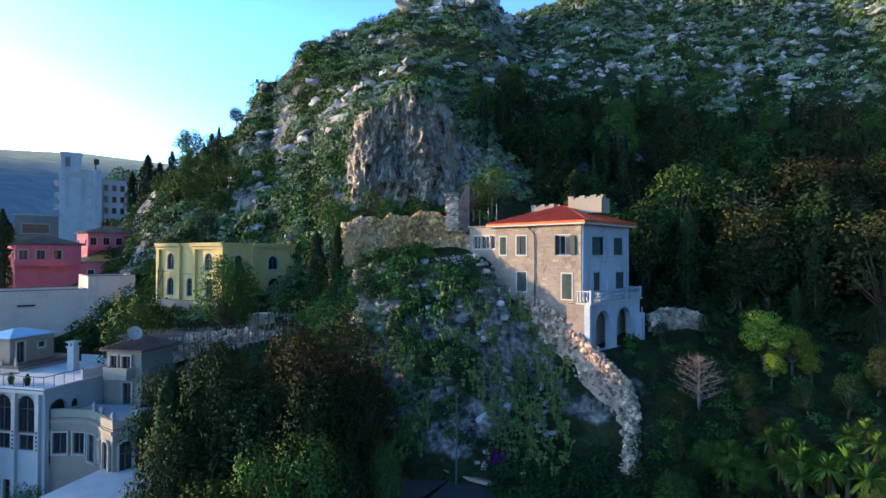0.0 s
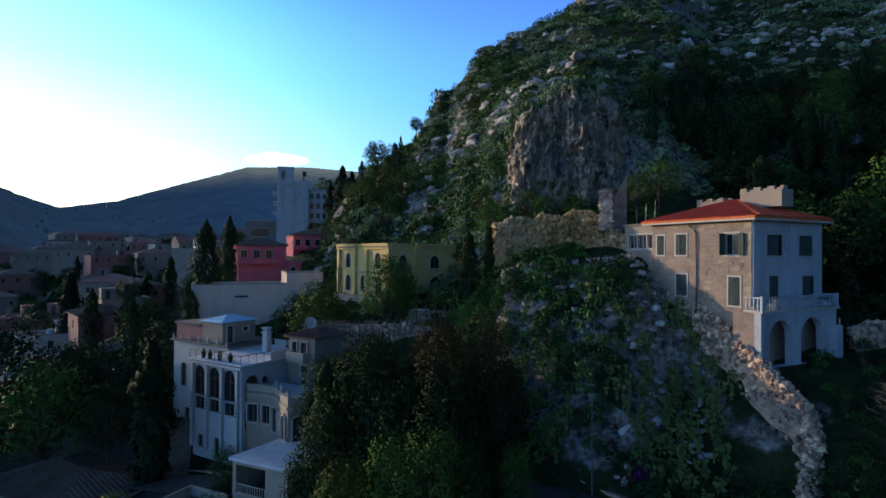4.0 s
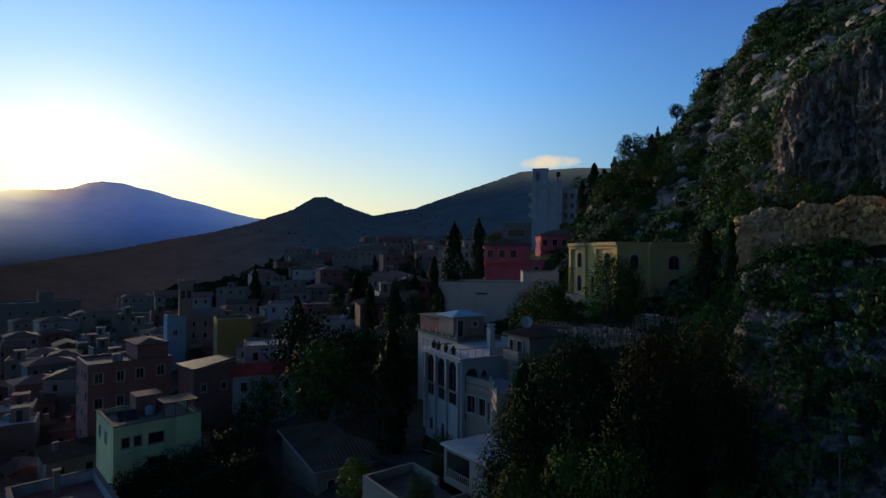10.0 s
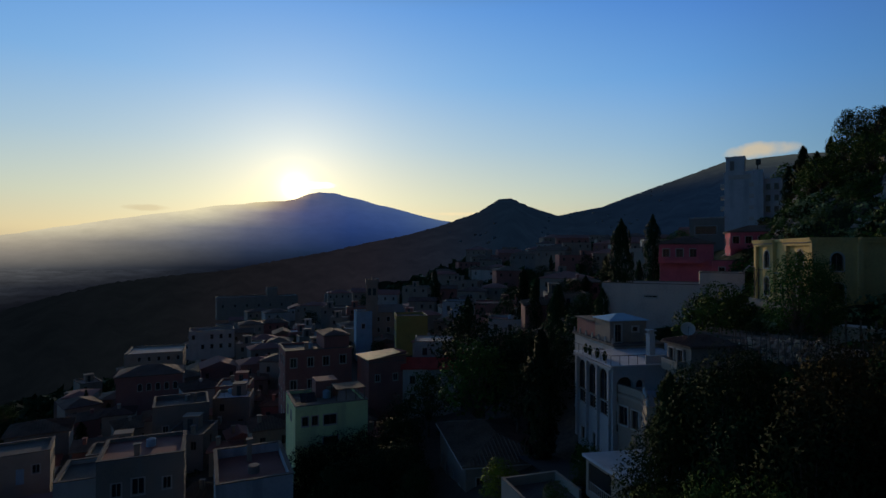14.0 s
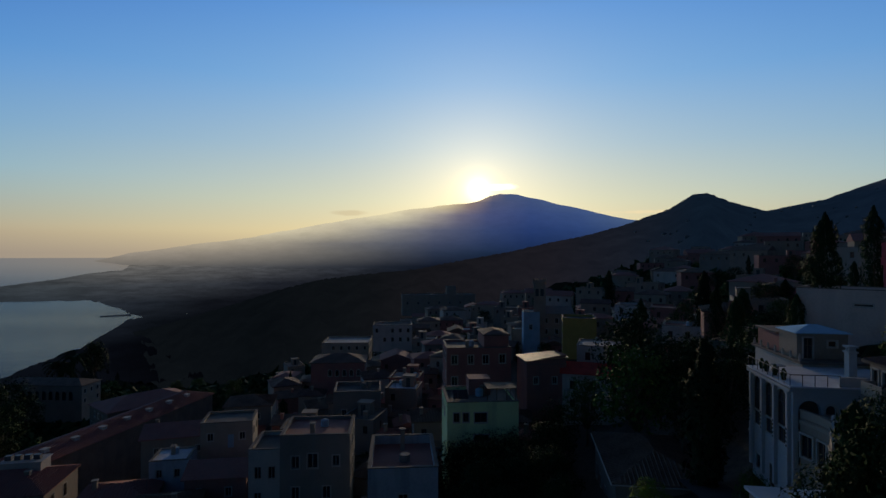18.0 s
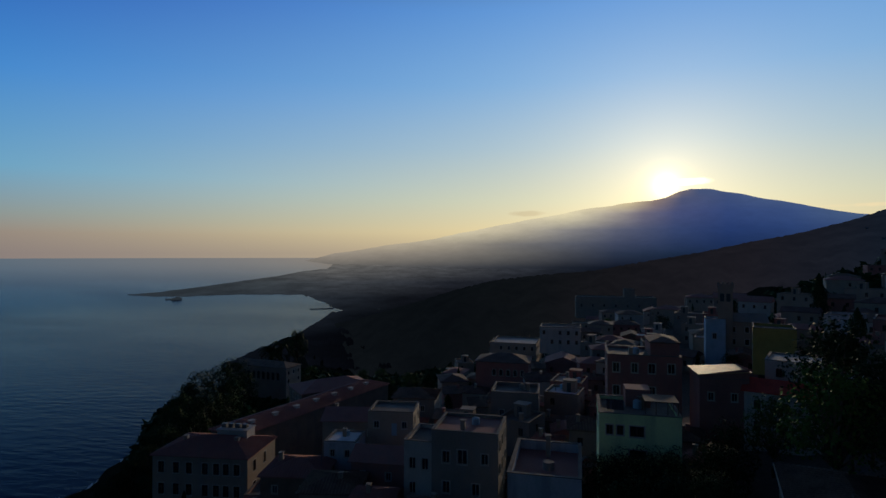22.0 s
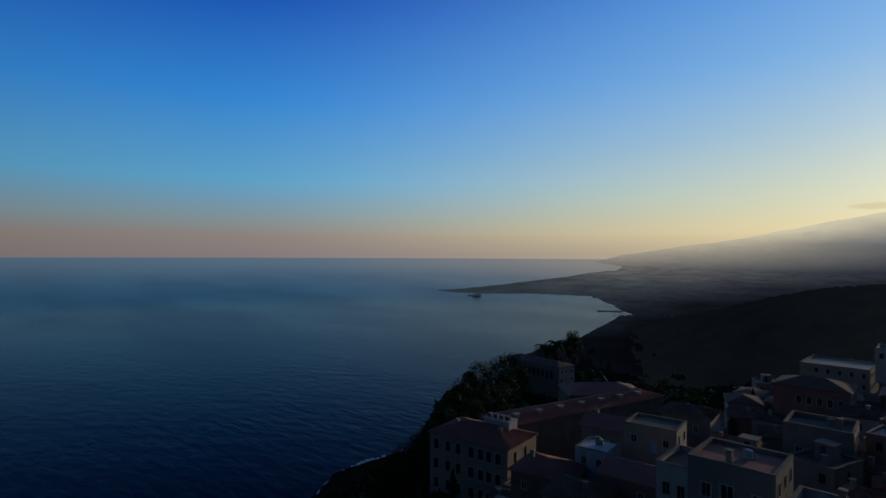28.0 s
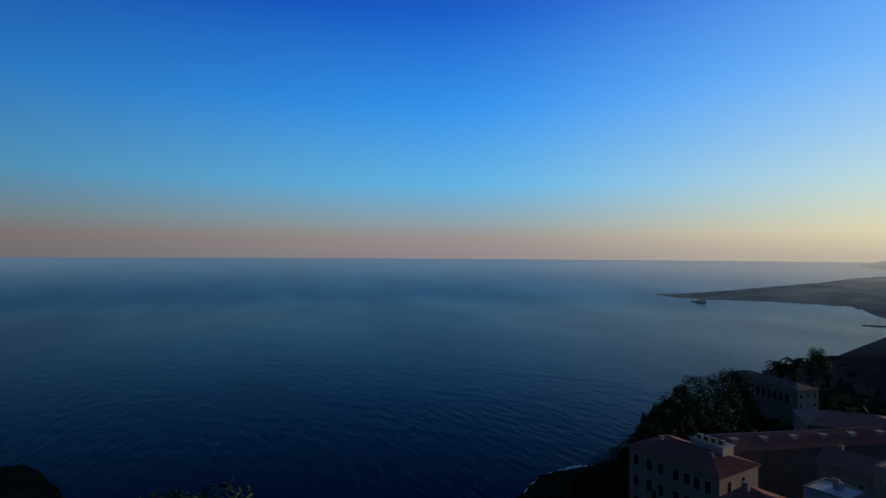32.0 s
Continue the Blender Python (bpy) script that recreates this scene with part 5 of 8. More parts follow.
# ---- the white villa with the tall arches ----
def villa():
    w, d = 8.6, 9.6
    base = -20.5
    ang = math.degrees(math.atan2(-0.225, 0.974))
    h = thing("white_villa", "white villa with tall arched windows and roof terrace", "house", pose(-31.6 - 0.974 * 7.6, 43.55 + 0.225 * 7.6, base, 0, 0, ang))
    top = 9.75
    w = 7.6
    arches = []
    for k in range(3):
        arches.append((1.05 + k * 2.35, 6.15, 1.75, 3.0, 0.85, "dull", (0, 0), 0.06))
        arches.append((1.05 + k * 2.35, 4.75, 1.5, 1.25, 0, "dull", (0, 0), 0.0))
    arches += [(1.3, 1.0, 0.8, 1.2, 0, "dull"), (4.0, 0.3, 0.9, 2.0, 0, "dull")]
    right = [(1.2, 6.2, 1.65, 2.5, 0.8, "hole"), (2.75, 7.6, 0.8, 0.8, 0.4, "bare"), (2.75, 6.3, 0.85, 1.1, 0, "dull"), (1.2, 3.6, 1.7, 1.9, 0, "dull"), (3.2, 3.6, 1.3, 1.9, 0, "dull")]
    house_walls(h, w, d, top, [arches, right, [], []], M_VILLA, 0.35)
    put("loggia_back", Build().box(0, 1.5, 0, 2.6, 1.62, 2.7).done("loggia_back", M_BEIGE), h, side(w, 0, w, d) @ Matrix.Translation((0.4, 0, 6.0)))
    # piers between the arches, with a row of small dark studs
    for k in range(4):
        x = -0.12 + k * 2.35
        p = put("pier", Build().box(x, -0.28, 1.0, x + 0.34, -0.004, top - 0.35).box(x - 0.06, -0.34, 3.9, x + 0.40, -0.29, 4.1).done("pier", M_VILLA), h)
        for j in range(5):
            put("stud", Build().box(x + 0.09, -0.32, 4.9 + j * 0.33, x + 0.25, -0.284, 5.06 + j * 0.33).done("stud", M_SHUTTER), p)
    put("cornice", Build().box(-0.3, -0.42, top - 0.34, w + 0.3, -0.004, top - 0.1).done("cornice", M_VILLA), h)
    put("terrace_floor", Build().box(-0.3, -0.4, top + 0.002, w + 0.35, d + 0.02, top + 0.12).done("terrace_floor", M_TERRACE), h, None, "pale paved roof terrace")
    rail = Build().tube((-0.2, -0.3, top + 1.0), (w + 0.2, -0.3, top + 1.0), 0.035).tube((w + 0.2, -0.3, top + 1.0), (w + 0.2, 3.3, top + 1.0), 0.035)
    for k in range(9):
        rail.tube((-0.2 + k * (w + 0.4) / 8, -0.3, top + 0.12), (-0.2 + k * (w + 0.4) / 8, -0.3, top + 1.0), 0.03)
    for k in range(1, 5):
        rail.tube((w + 0.2, -0.3 + k * 0.9, top + 0.12), (w + 0.2, -0.3 + k * 0.9, top + 1.0), 0.03)
    put("terrace_rail", rail.done("terrace_rail", M_METAL), h)
    # rooms on the terrace
    put("roof_room", Build().box(-5.2, 4.5, 10.362, -1.6, 8.9, 12.72).done("roof_room", M_BEIGE), h)
    east = side(-1.6, 4.5, -1.6, 8.9)
    window(h, east @ Matrix.Translation((0.9, -0.17, 10.4)), 0.8, 1.95, 0, 0.1, None, "dull", name="door")
    window(h, east @ Matrix.Translation((3.0, -0.17, 11.5)), 0.75, 0.6, 0, 0.1, None, "bare")
    put("roof_room_cap", hip_roof(3.6, 4.4, 0.6, 0.25, M_BLUE_SHEET, 0.08), h, pose(-5.2, 4.5, 12.81), "pale blue sheet roof")
    put("roof_room", Build().box(-10.4, 4.6, 10.362, -5.206, 8.9, 12.2).done("roof_room", M_DUSKY), h, None, "rusty brown roof room")
    put("roof_room_cap", Build().box(-10.6, 4.35, 12.204, -5.46, 9.1, 12.34).done("roof_room_cap", M_ROOF_FLAT), h)
    ch = Build().box(-0.35, -0.3, 0, 0.35, 0.3, 2.0).box(-0.45, -0.4, 2.0, 0.45, 0.4, 2.12).box(-0.3, -0.25, 2.121, -0.12, 0.25, 2.45).box(0.12, -0.25, 2.121, 0.3, 0.25, 2.45).box(-0.45, -0.4, 2.451, 0.45, 0.4, 2.58)
    put("chimney", ch.done("chimney", M_VILLA), h, pose(3.45, 6.37, top + 0.122))
    put("terrace_parapet", Build().box(w - 0.15, 3.4, 0, w + 0.1, d - 0.1, 0.75).box(1.3, d - 0.3, 0, w - 0.16, d - 0.1, 0.75).done("terrace_parapet", M_VILLA), h, pose(0, 0, top + 0.122))
    # stair tower with its own tiled roof and balcony
    put("tower", Build().box(0, 0, 0, 3.6, 4.2, 12.0).done("tower", M_BEIGE), h, pose(8.5, 5.0, 0))
    put("tower_link", Build().box(w + 0.004, 5.6, 0, 8.49, 9.0, 10.2).done("tower_link", M_BEIGE), h)
    put("tower_roof", hip_roof(3.6, 4.2, 0.75, 0.4, M_ROOF_OLD), h, pose(8.5, 5.0, 12.19))
    put("tower_tiles", pantiles(3.6, 4.2, 0.75, 0.4, M_ROOF_OLD, 0.3, "tower_tiles"), h, pose(8.5, 5.0, 12.19))
    for x, z, ww, hh in ((0.9, 9.95, 0.7, 1.7), (2.2, 9.95, 0.9, 1.7), (2.3, 7.45, 0.85, 1.9)):
        window(h, pose(8.5 + x, 5.0, z) @ Matrix.Translation((0, -0.17, 0)), ww, hh, 0, 0.1, None, "dull")
    put("tower_balcony", Build().box(0.6, -1.0, 9.75, 3.0, -0.004, 9.92).box(0.6, -1.0, 9.922, 3.0, -0.88, 10.75).box(0.6, -0.878, 9.922, 0.72, -0.01, 10.75).box(2.88, -0.878, 9.922, 3.0, -0.01, 10.75).done("tower_balcony", M_CREAM), h, pose(8.5, 5.0, 0))
    # the lower terrace that swings out on the gorge side
    pts = [(w + 0.004, 0.5), (9.2, 1.0), (10.6, 1.15), (12.0, 0.7), (13.4, -0.3), (15.0, -1.0), (15.9, 0.4), (16.2, 4.9), (w + 0.004, 4.9)]
    put("lower_terrace", Build().prism(pts, 0, 7.3).done("lower_terrace", M_BEIGE), h, None, "beige terrace with a curved front above arched doors")
    put("lower_terrace_floor", Build().prism([(w + 0.02, 0.7), (9.2, 1.25), (10.6, 1.4), (12.1, 0.95), (13.5, -0.05), (14.9, -0.7), (15.65, 0.4), (15.9, 4.8), (w + 0.02, 4.8)], 7.304, 7.36).done("lower_terrace_floor", M_TERRACE), h, None, "pale paved terrace floor")
    for k in range(7):
        (xa, ya), (xb, yb) = pts[k], pts[k + 1]
        ln = math.hypot(xb - xa, yb - ya)
        m = side(xa, ya, xb, yb)
        put("terrace_parapet", Build().box(0, 0.0, 7.362, ln, 0.22, 7.95).box(-0.04, -0.05, 7.952, ln + 0.04, 0.27, 8.03).done("terrace_parapet", M_CREAM), h, m)
        put("ledge", Build().box(0, -0.12, 6.95, ln, -0.004, 7.2).done("ledge", M_CREAM), h, m)
    for x, y in ((11.2, 1.1), (12.7, 0.35), (14.9, -0.85), (15.8, 0.45), (16.1, 3.0)):
        v = Build().tube((0, 0, 0), (0, 0, 0.12), 0.16, 0.12, 8).tube((0, 0, 0.12), (0, 0, 0.4), 0.08, 0.22, 8).tube((0, 0, 0.4), (0, 0, 0.62), 0.2, 0.06, 8)
        put("urn", v.done("urn", M_VILLA, True), h, pose(x, y, 8.03))
    # openings under it
    for k, s, z, ww, hh, r in ((0, 0.8, 4.5, 1.1, 1.7, 0), (1, 0.7, 4.5, 1.0, 1.7, 0), (2, 0.75, 4.0, 1.0, 2.2, 0), (3, 0.85, 4.4, 0.7, 1.7, 0), (4, 0.9, 3.9, 0.95, 2.5, 0.47), (5, 0.85, 3.9, 0.9, 2.5, 0.45), (6, 1.4, 3.9, 0.9, 2.4, 0.45)):
        (xa, ya), (xb, yb) = pts[k], pts[k + 1]
        window(h, side(xa, ya, xb, yb) @ Matrix.Translation((s, -0.17, z)), ww, hh, r, 0.12, None, "dull", name="door" if hh > 2 else "window")
    # pots and loungers on the roof terrace
    for k, (x, y) in enumerate(((1.2, 0.3), (2.4, 0.2), (3.9, 0.25), (5.6, 0.2))):
        put("plant_pot", Build().tube((0, 0, 0), (0, 0, 0.45), 0.16, 0.24, 8).tube((0, 0, 0.45), (0, 0, 0.95), 0.28, 0.08, 7).done("plant_pot", M_LEAF_DARK), h, pose(x, y, top + 0.125))
    put("terrace_table", Build().box(-0.5, -0.4, 0.65, 0.5, 0.4, 0.72).tube((0, 0, 0), (0, 0, 0.65), 0.06).done("terrace_table", M_METAL), h, pose(3.0, 0.9, top + 0.125))
    # side wing beyond the arches
    wing = thing("villa_wing", "old white wing with a roof balustrade", "house", pose(-31.6 - 0.974 * 18.2 + 0.225 * 4.4, 43.55 + 0.225 * 18.2 + 0.974 * 4.4, -22, 0, 0, ang))
    house_walls(wing, 10.2, 6, 11.6, [[(2.0, 6.4, 1.0, 2.8, 0.5, "dull"), (5.2, 6.2, 1.0, 3.2, 0, "dull"), (8.2, 6.2, 1.0, 3.2, 0, "dull"), (2.8, 2.0, 1.0, 2.0, 0, "dull"), (6.5, 2.0, 1.0, 2.0, 0, "dull")], [(1.3, 6.4, 1.3, 3.2, 0, "dull")], [], []], M_PLASTER_WHITE, 0.35)
    put("roof_slab", Build().box(-0.3, -0.3, 11.604, 10.5, 6.3, 11.85).done("roof_slab", M_ROOF_FLAT), wing)
    for k in range(7):
        put("finial", Build().box(-0.09, -0.09, 0, 0.09, 0.09, 0.35).tube((0, 0, 0.35), (0, 0, 0.65), 0.12, 0.05, 8).done("finial", M_PLASTER_WHITE), wing, pose(0.1 + k * 1.65, -0.12, 11.852))


villa()


def garden_house():
    """The low flat-roofed building below the villa, with its loggia and yard."""
    h = thing("garden_house", "low cream building with a flat grey roof and open loggia", "house", pose(-26.8, 36.7, -19.6, 0, 0, -6))
    put("roof_slab", Build().prism([(-0.2, -0.25), (5.8, -0.25), (7.0, 3.2), (6.6, 6.0), (0.5, 5.2)], 3.1, 3.32).done("roof_slab", M_TERRACE), h)
    put("wall", wall_mesh(5.6, 3.1, [(0.35, 0.5, 3.4, 2.75, 0)], 0.25, M_CREAM), h)
    put("wall", Build().box(0.1, 4.7, 0, 5.6, 4.95, 3.09).done("wall", M_CREAM), h)
    put("wall", Build().box(5.35, 0.26, 0, 5.6, 4.69, 3.09).done("wall", M_CREAM), h)
    put("wall", Build().box(0.0, 0.26, 0, 0.25, 4.69, 3.09).done("wall", M_CREAM), h)
    put("railing", Build().box(0.4, 0.05, 0.5, 3.35, 0.1, 0.56).box(0.4, 0.05, 1.2, 3.35, 0.1, 1.26).done("railing", M_FRAME), h)
    for k in range(12):
        put("baluster", Build().box(0.5 + k * 0.25, 0.055, 0.562, 0.55 + k * 0.25, 0.095, 1.198).done("baluster", M_FRAME), h)
    put("yard_wall", Build().box(-4.3, -5.5, -3, -4.05, -0.3, 0.4).box(-4.048, -5.5, -3, 3.4, -5.25, 0.4).box(3.402, -5.5, -3, 3.65, -0.3, 0.4).box(-4.048, -0.55, -3, -0.2, -0.302, 0.4).done("yard_wall", M_CREAM), h)
    put("yard_floor", Build().box(-4.04, -5.24, -3, 3.39, -0.56, -0.35).done("yard_floor", M_ROOF_FLAT), h)
    b = Build()
    for i in range(9):
        for j in range(5):
            b.box(5.9 + i * 0.45, 4.0 + j * 0.45, 3.33, 6.25 + i * 0.45, 4.35 + j * 0.45, 3.38)
    put("trellis", b.done("trellis", M_FRAME), h)
    put("base", Build().box(-4.0, -5.2, -6, 6.5, 5.5, -3.01).done("base", M_BEIGE), h)


garden_house()

# ---- houses of the town ----
TAKEN = [(-120, 44, 12), (-108, 40, 9)]   # kept open in front of the bell tower


def town_house(x, y, ztop, ang, w, d, h, mat, roof="flat", label="", front=None, right=None, left=None, floors=None, group="", win=(0.9, 1.4), roof_mat=None, name="town_house", parapet=0.5, style="dull", back=None):
    """A town house whose front runs from (x, y) along ang (degrees); ztop: top of its walls. Openings by storeys where none are given."""
    ob = thing(name, label, "house", pose(x, y, ztop - h, 0, 0, ang), group)
    rnd = random.Random(int(x * 31 + y * 17))

    def auto(length):
        ops = []
        n = max(1, int(length / 2.6))
        fl = floors or max(1, int(h / 3.1))
        for f in range(fl):
            z = h - 2.55 - f * 3.1
            if z < 0.2:
                break
            for k in range(n):
                if rnd.random() < 0.86:
                    ops.append(((k + 0.5) * length / n, z, win[0], win[1], 0, style))
        return ops
    house_walls(ob, w, d, h, [auto(w) if front is None else front, auto(d) if right is None else right, back or [], auto(d) if left is None else left], mat, 0.3)
    if roof == "flat":
        put("roof_slab", Build().box(0.302, 0.302, h - parapet - 0.15, w - 0.302, d - 0.302, h - parapet).done("roof_slab", roof_mat or M_ROOF_FLAT), ob)
        put("coping", Build().box(-0.06, -0.06, h + 0.003, w + 0.06, 0.34, h + 0.09).box(-0.06, d - 0.34, h + 0.003, w + 0.06, d + 0.06, h + 0.09).box(-0.06, 0.342, h + 0.003, 0.34, d - 0.342, h + 0.09).box(w - 0.34, 0.342, h + 0.003, w + 0.06, d - 0.342, h + 0.09).done("coping", M_ROOF_FLAT), ob)
    else:
        rise = min(w, d) * (0.17 if roof == "hip" else 0.2)
        put("roof", hip_roof(w, d, rise, 0.4, roof_mat or M_ROOF_OLD, 0.16, hip=1.0 if roof == "hip" else 0.001), ob, pose(0, 0, h + 0.165))
        if roof == "hip" and math.hypot(x, y) < 130:
            put("roof_tiles", pantiles(w, d, rise, 0.4, roof_mat or M_ROOF_OLD, 0.45, "roof_tiles"), ob, pose(0, 0, h + 0.165))
    c = ob.matrix_world @ Vector((w / 2, d / 2, 0))
    TAKEN.append((c.x, c.y, max(w, d) * 0.62))
    return ob


def roof_clutter(ob, w, d, h, seed, tank=True):
    rnd = random.Random(seed)
    if tank:
        put("water_tank", Build().tube((0, 0, 0), (0, 0, 0.9), 0.55, 0.55, 10).tube((0, 0, 0.9), (0, 0, 1.05), 0.55, 0.25, 10).done("water_tank", M_BLUE_WALL if rnd.random() < 0.3 else M_GREY_WALL), ob, pose(rnd.uniform(1, w - 1), rnd.uniform(d * 0.4, d - 1), h))
    b = Build().box(-0.3, -0.3, 0, 0.3, 0.3, 1.3).box(-0.4, -0.4, 1.3, 0.4, 0.4, 1.42)
    put("chimney", b.done("chimney", M_BEIGE), ob, pose(rnd.uniform(1, w - 1), rnd.uniform(1, d - 1), h))
    a = Build().tube((0, 0, 0), (0, 0, 2.2), 0.03, 0.03, 5)
    for k in range(4):
        a.tube((-0.5 + 0.08 * k, 0, 2.15 - k * 0.22), (0.5 - 0.08 * k, 0, 2.15 - k * 0.22), 0.02, 0.02, 4)
    put("aerial", a.done("aerial", M_METAL), ob, pose(rnd.uniform(1, w - 1), rnd.uniform(1, d - 1), h))


# the mint green house
g = town_house(-60.3, 18.9, -19.3, 90, 9.2, 8.5, 12.5, M_GREEN_WALL, label="mint green house with a cluttered roof terrace", name="green_house", parapet=0.4,
               front=[(1.2, 10.0, 0.75, 1.15, 0, "dull"), (2.4, 10.0, 0.75, 1.15, 0, "dull"), (4.3, 9.9, 1.6, 1.25, 0, "dull"), (4.4, 7.5, 1.9, 0.85, 0, "dull"), (1.2, 5.0, 0.8, 1.2, 0, "dull")], right=[], left=[(2, 10, 0.8, 1.2, 0), (5, 10, 0.8, 1.2, 0)])
put("pergola_roof", Build().box(5.2, 0.4, 1.9, 9.0, 3.9, 2.0).done("pergola_roof", M_WOOD), g, pose(0, 0, 12.1))
for px_, py_ in ((5.25, 0.5), (6.45, 0.5), (7.75, 0.5), (8.9, 0.5), (5.25, 3.75), (8.9, 3.75)):
    put("pergola_post", Build().box(-0.05, -0.05, 0, 0.05, 0.05, 1.896).done("pergola_post", M_WOOD), g, pose(px_, py_, 12.1))
put("roof_shed", Build().box(3.4, 5.0, 0, 6.4, 8.0, 2.2).done("roof_shed", M_DUSKY), g, pose(0, 0, 12.1))
put("solar_panel", Build().poly([(1.0, 2.0, 0.3), (3.0, 2.0, 0.3), (3.0, 3.4, 1.2), (1.0, 3.4, 1.2)]).box(1.2, 3.2, 0, 1.3, 3.3, 1.1).box(2.7, 3.2, 0, 2.8, 3.3, 1.1).done("solar_panel", M_GLASS), g, pose(0, 0, 12.1))
roof_clutter(g, 9, 8, 12.1, 3)
# the dusky pink house behind it
p = town_house(-88.0, 21.3, -17.2, 90, 11.6, 9, 12.5, M_DUSKY, label="dusky pink house with framed windows", name="pink_house", parapet=0.3,
               front=[(1.4, 9.6, 1.1, 1.6, 0), (4.3, 9.6, 1.0, 1.6, 0), (7.0, 9.6, 1.1, 1.6, 0), (10.0, 9.7, 1.1, 1.6, 0), (1.4, 5.8, 1.1, 1.6, 0), (4.3, 5.8, 1.0, 1.6, 0), (7.0, 5.8, 1.1, 1.6, 0)])
put("upper_room", Build().box(6.9, 1.2, 0, 11.4, 8.6, 2.3).done("upper_room", M_DUSKY), p, pose(0, 0, 12.2))
put("upper_roof", hip_roof(4.5, 7.4, 0.7, 0.25, M_ROOF_OLD), p, pose(6.9, 1.2, 14.66))
roof_clutter(p, 6, 8, 12.2, 8)
# low house with a pale sheet roof that catches the sun; the golden gleam is in its base colour
sh = town_house(-81.5, 34.2, -19.0, 90, 6.8, 7.4, 9.5, M_DUSKY, label="low house under a pale sloping sheet roof", front=[(1.6, 6.2, 0.8, 1.2, 0), (4.8, 6.2, 0.8, 1.2, 0)], right=[], left=[], parapet=0.3)
put("sheet_roof", Build().prism([(-0.3, -0.3), (7.1, -0.3), (7.1, 7.7), (-0.3, 7.7)], 0, 0.07).done("sheet_roof", M_SHEET), sh, pose(0, 0, 9.75) @ Matrix(((1, 0, 0, 0), (0, 1, 0, 0), (0.165, -0.07, 1, 0.3), (0, 0, 0, 1))), "pale sheet roof")
put("gable_infill", Build().poly([(0, 0.002, 9.1), (6.8, 0.002, 9.1), (6.8, 0.002, 11.15), (0, 0.002, 10.03)]).poly([(6.8, 0, 9.1), (6.8, 7.4, 9.1), (6.8, 7.4, 10.6), (6.8, 0, 11.15)]).done("gable_infill", M_DUSKY), sh)
TAKEN.append((-97, 38, 7))
# flat house with the white front, and its neighbours down the lane
f = town_house(-47.3, 9.6, -22.3, 90, 7.2, 10.3, 12.0, M_PLASTER_BLUE, label="pale house with a parapet roof terrace", parapet=1.0, front=[(3.6, 7.2, 1.0, 2.1, 0)], right=[(2.5, 8.5, 0.8, 1.2, 0), (6.5, 8.5, 0.8, 1.2, 0)], left=[(3, 8.5, 0.8, 1.2, 0)], roof_mat=M_DUSKY)
put("chimney", Build().box(-0.25, -0.25, 0, 0.25, 0.25, 2.4).box(-0.35, -0.35, 2.4, 0.35, 0.35, 2.5).done("chimney", M_BEIGE), f, pose(3.6, 8.0, 11.0))
put("water_tank", Build().tube((0, 0, 0), (0, 0, 0.8), 0.6, 0.6, 10).done("water_tank", M_GREY_WALL), f, pose(3.8, 4.5, 11.0))
g2 = town_house(-63.5, -2.6, -24.0, 90, 9.0, 8.2, 12.5, M_GREY_WALL, label="grey house with a dark red roof terrace", parapet=0.35, roof_mat=M_DUSKY,
                front=[(2.0, 8.2, 1.0, 1.6, 0), (4.2, 8.2, 1.3, 1.9, 0), (7.2, 8.4, 0.9, 1.4, 0), (2.0, 4.2, 1.0, 1.6, 0), (6.0, 4.2, 1.0, 1.6, 0)])
roof_clutter(g2, 8, 7, 12.1, 21)
town_house(-65.2, -7.0, -26.3, 90, 4.3, 7.5, 10.5, M_PLASTER_WHITE, label="narrow pale house with a flat roof", front=[(1.2, 6.6, 0.9, 1.6, 0), (3.0, 6.6, 0.9, 1.6, 0), (1.2, 3.2, 0.9, 1.6, 0)])
b2 = town_house(-82.0, -19.0, -27.8, 97, 8.0, 6.5, 8.5, M_CREAM, label="cream flat-roofed house with a pale blue door", parapet=0.25, front=[(1.5, 5.6, 0.9, 1.2, 0), (6.4, 5.6, 0.9, 1.2, 0)])
put("door", Build().box(4.2, -0.06, 4.4, 5.1, 0.0, 6.5).done("door", M_BLUE_WALL), b2, None, "pale blue door")
x1 = town_house(-95.0, 0.6, -26.4, 92, 8.8, 8.0, 11.0, M_GREY_WALL, label="pale grey block with a parapet and a rooftop tank", parapet=0.6, front=[(2.0, 6.5, 0.9, 1.2, 0), (6.0, 6.5, 0.9, 1.2, 0)])
roof_clutter(x1, 8, 7, 10.4, 5)
r1 = town_house(-139.5, -10.5, -29.8, 90, 14.2, 10, 11.0, M_DUSKY, roof="hip", label="red-brown house with white-framed arched windows", win=(1.0, 1.8), front=[(5.0 + k * 1.9, 7.5, 0.9, 1.7, 0.45, "dull") for k in range(5)])
town_house(-192.5, -15.0, -33.0, 88, 17, 16, 8, M_CREAM, label="long low cream building with a pale flat roof", roof_mat=M_PLASTER_WHITE)
town_house(-181.5, 4.0, -25.3, 90, 13.5, 10, 9, M_PLASTER_WHITE, label="white house with a stepped terrace")
town_house(-122.5, 53.0, -16.2, 75, 8.0, 9, 10, M_OCHRE, label="ochre yellow house with a blank gable", front=[], right=[])
town_house(-137.0, 72.0, -14.4, 60, 7.0, 9, 11, M_PLASTER_BLUE, label="pale blue house with small windows")
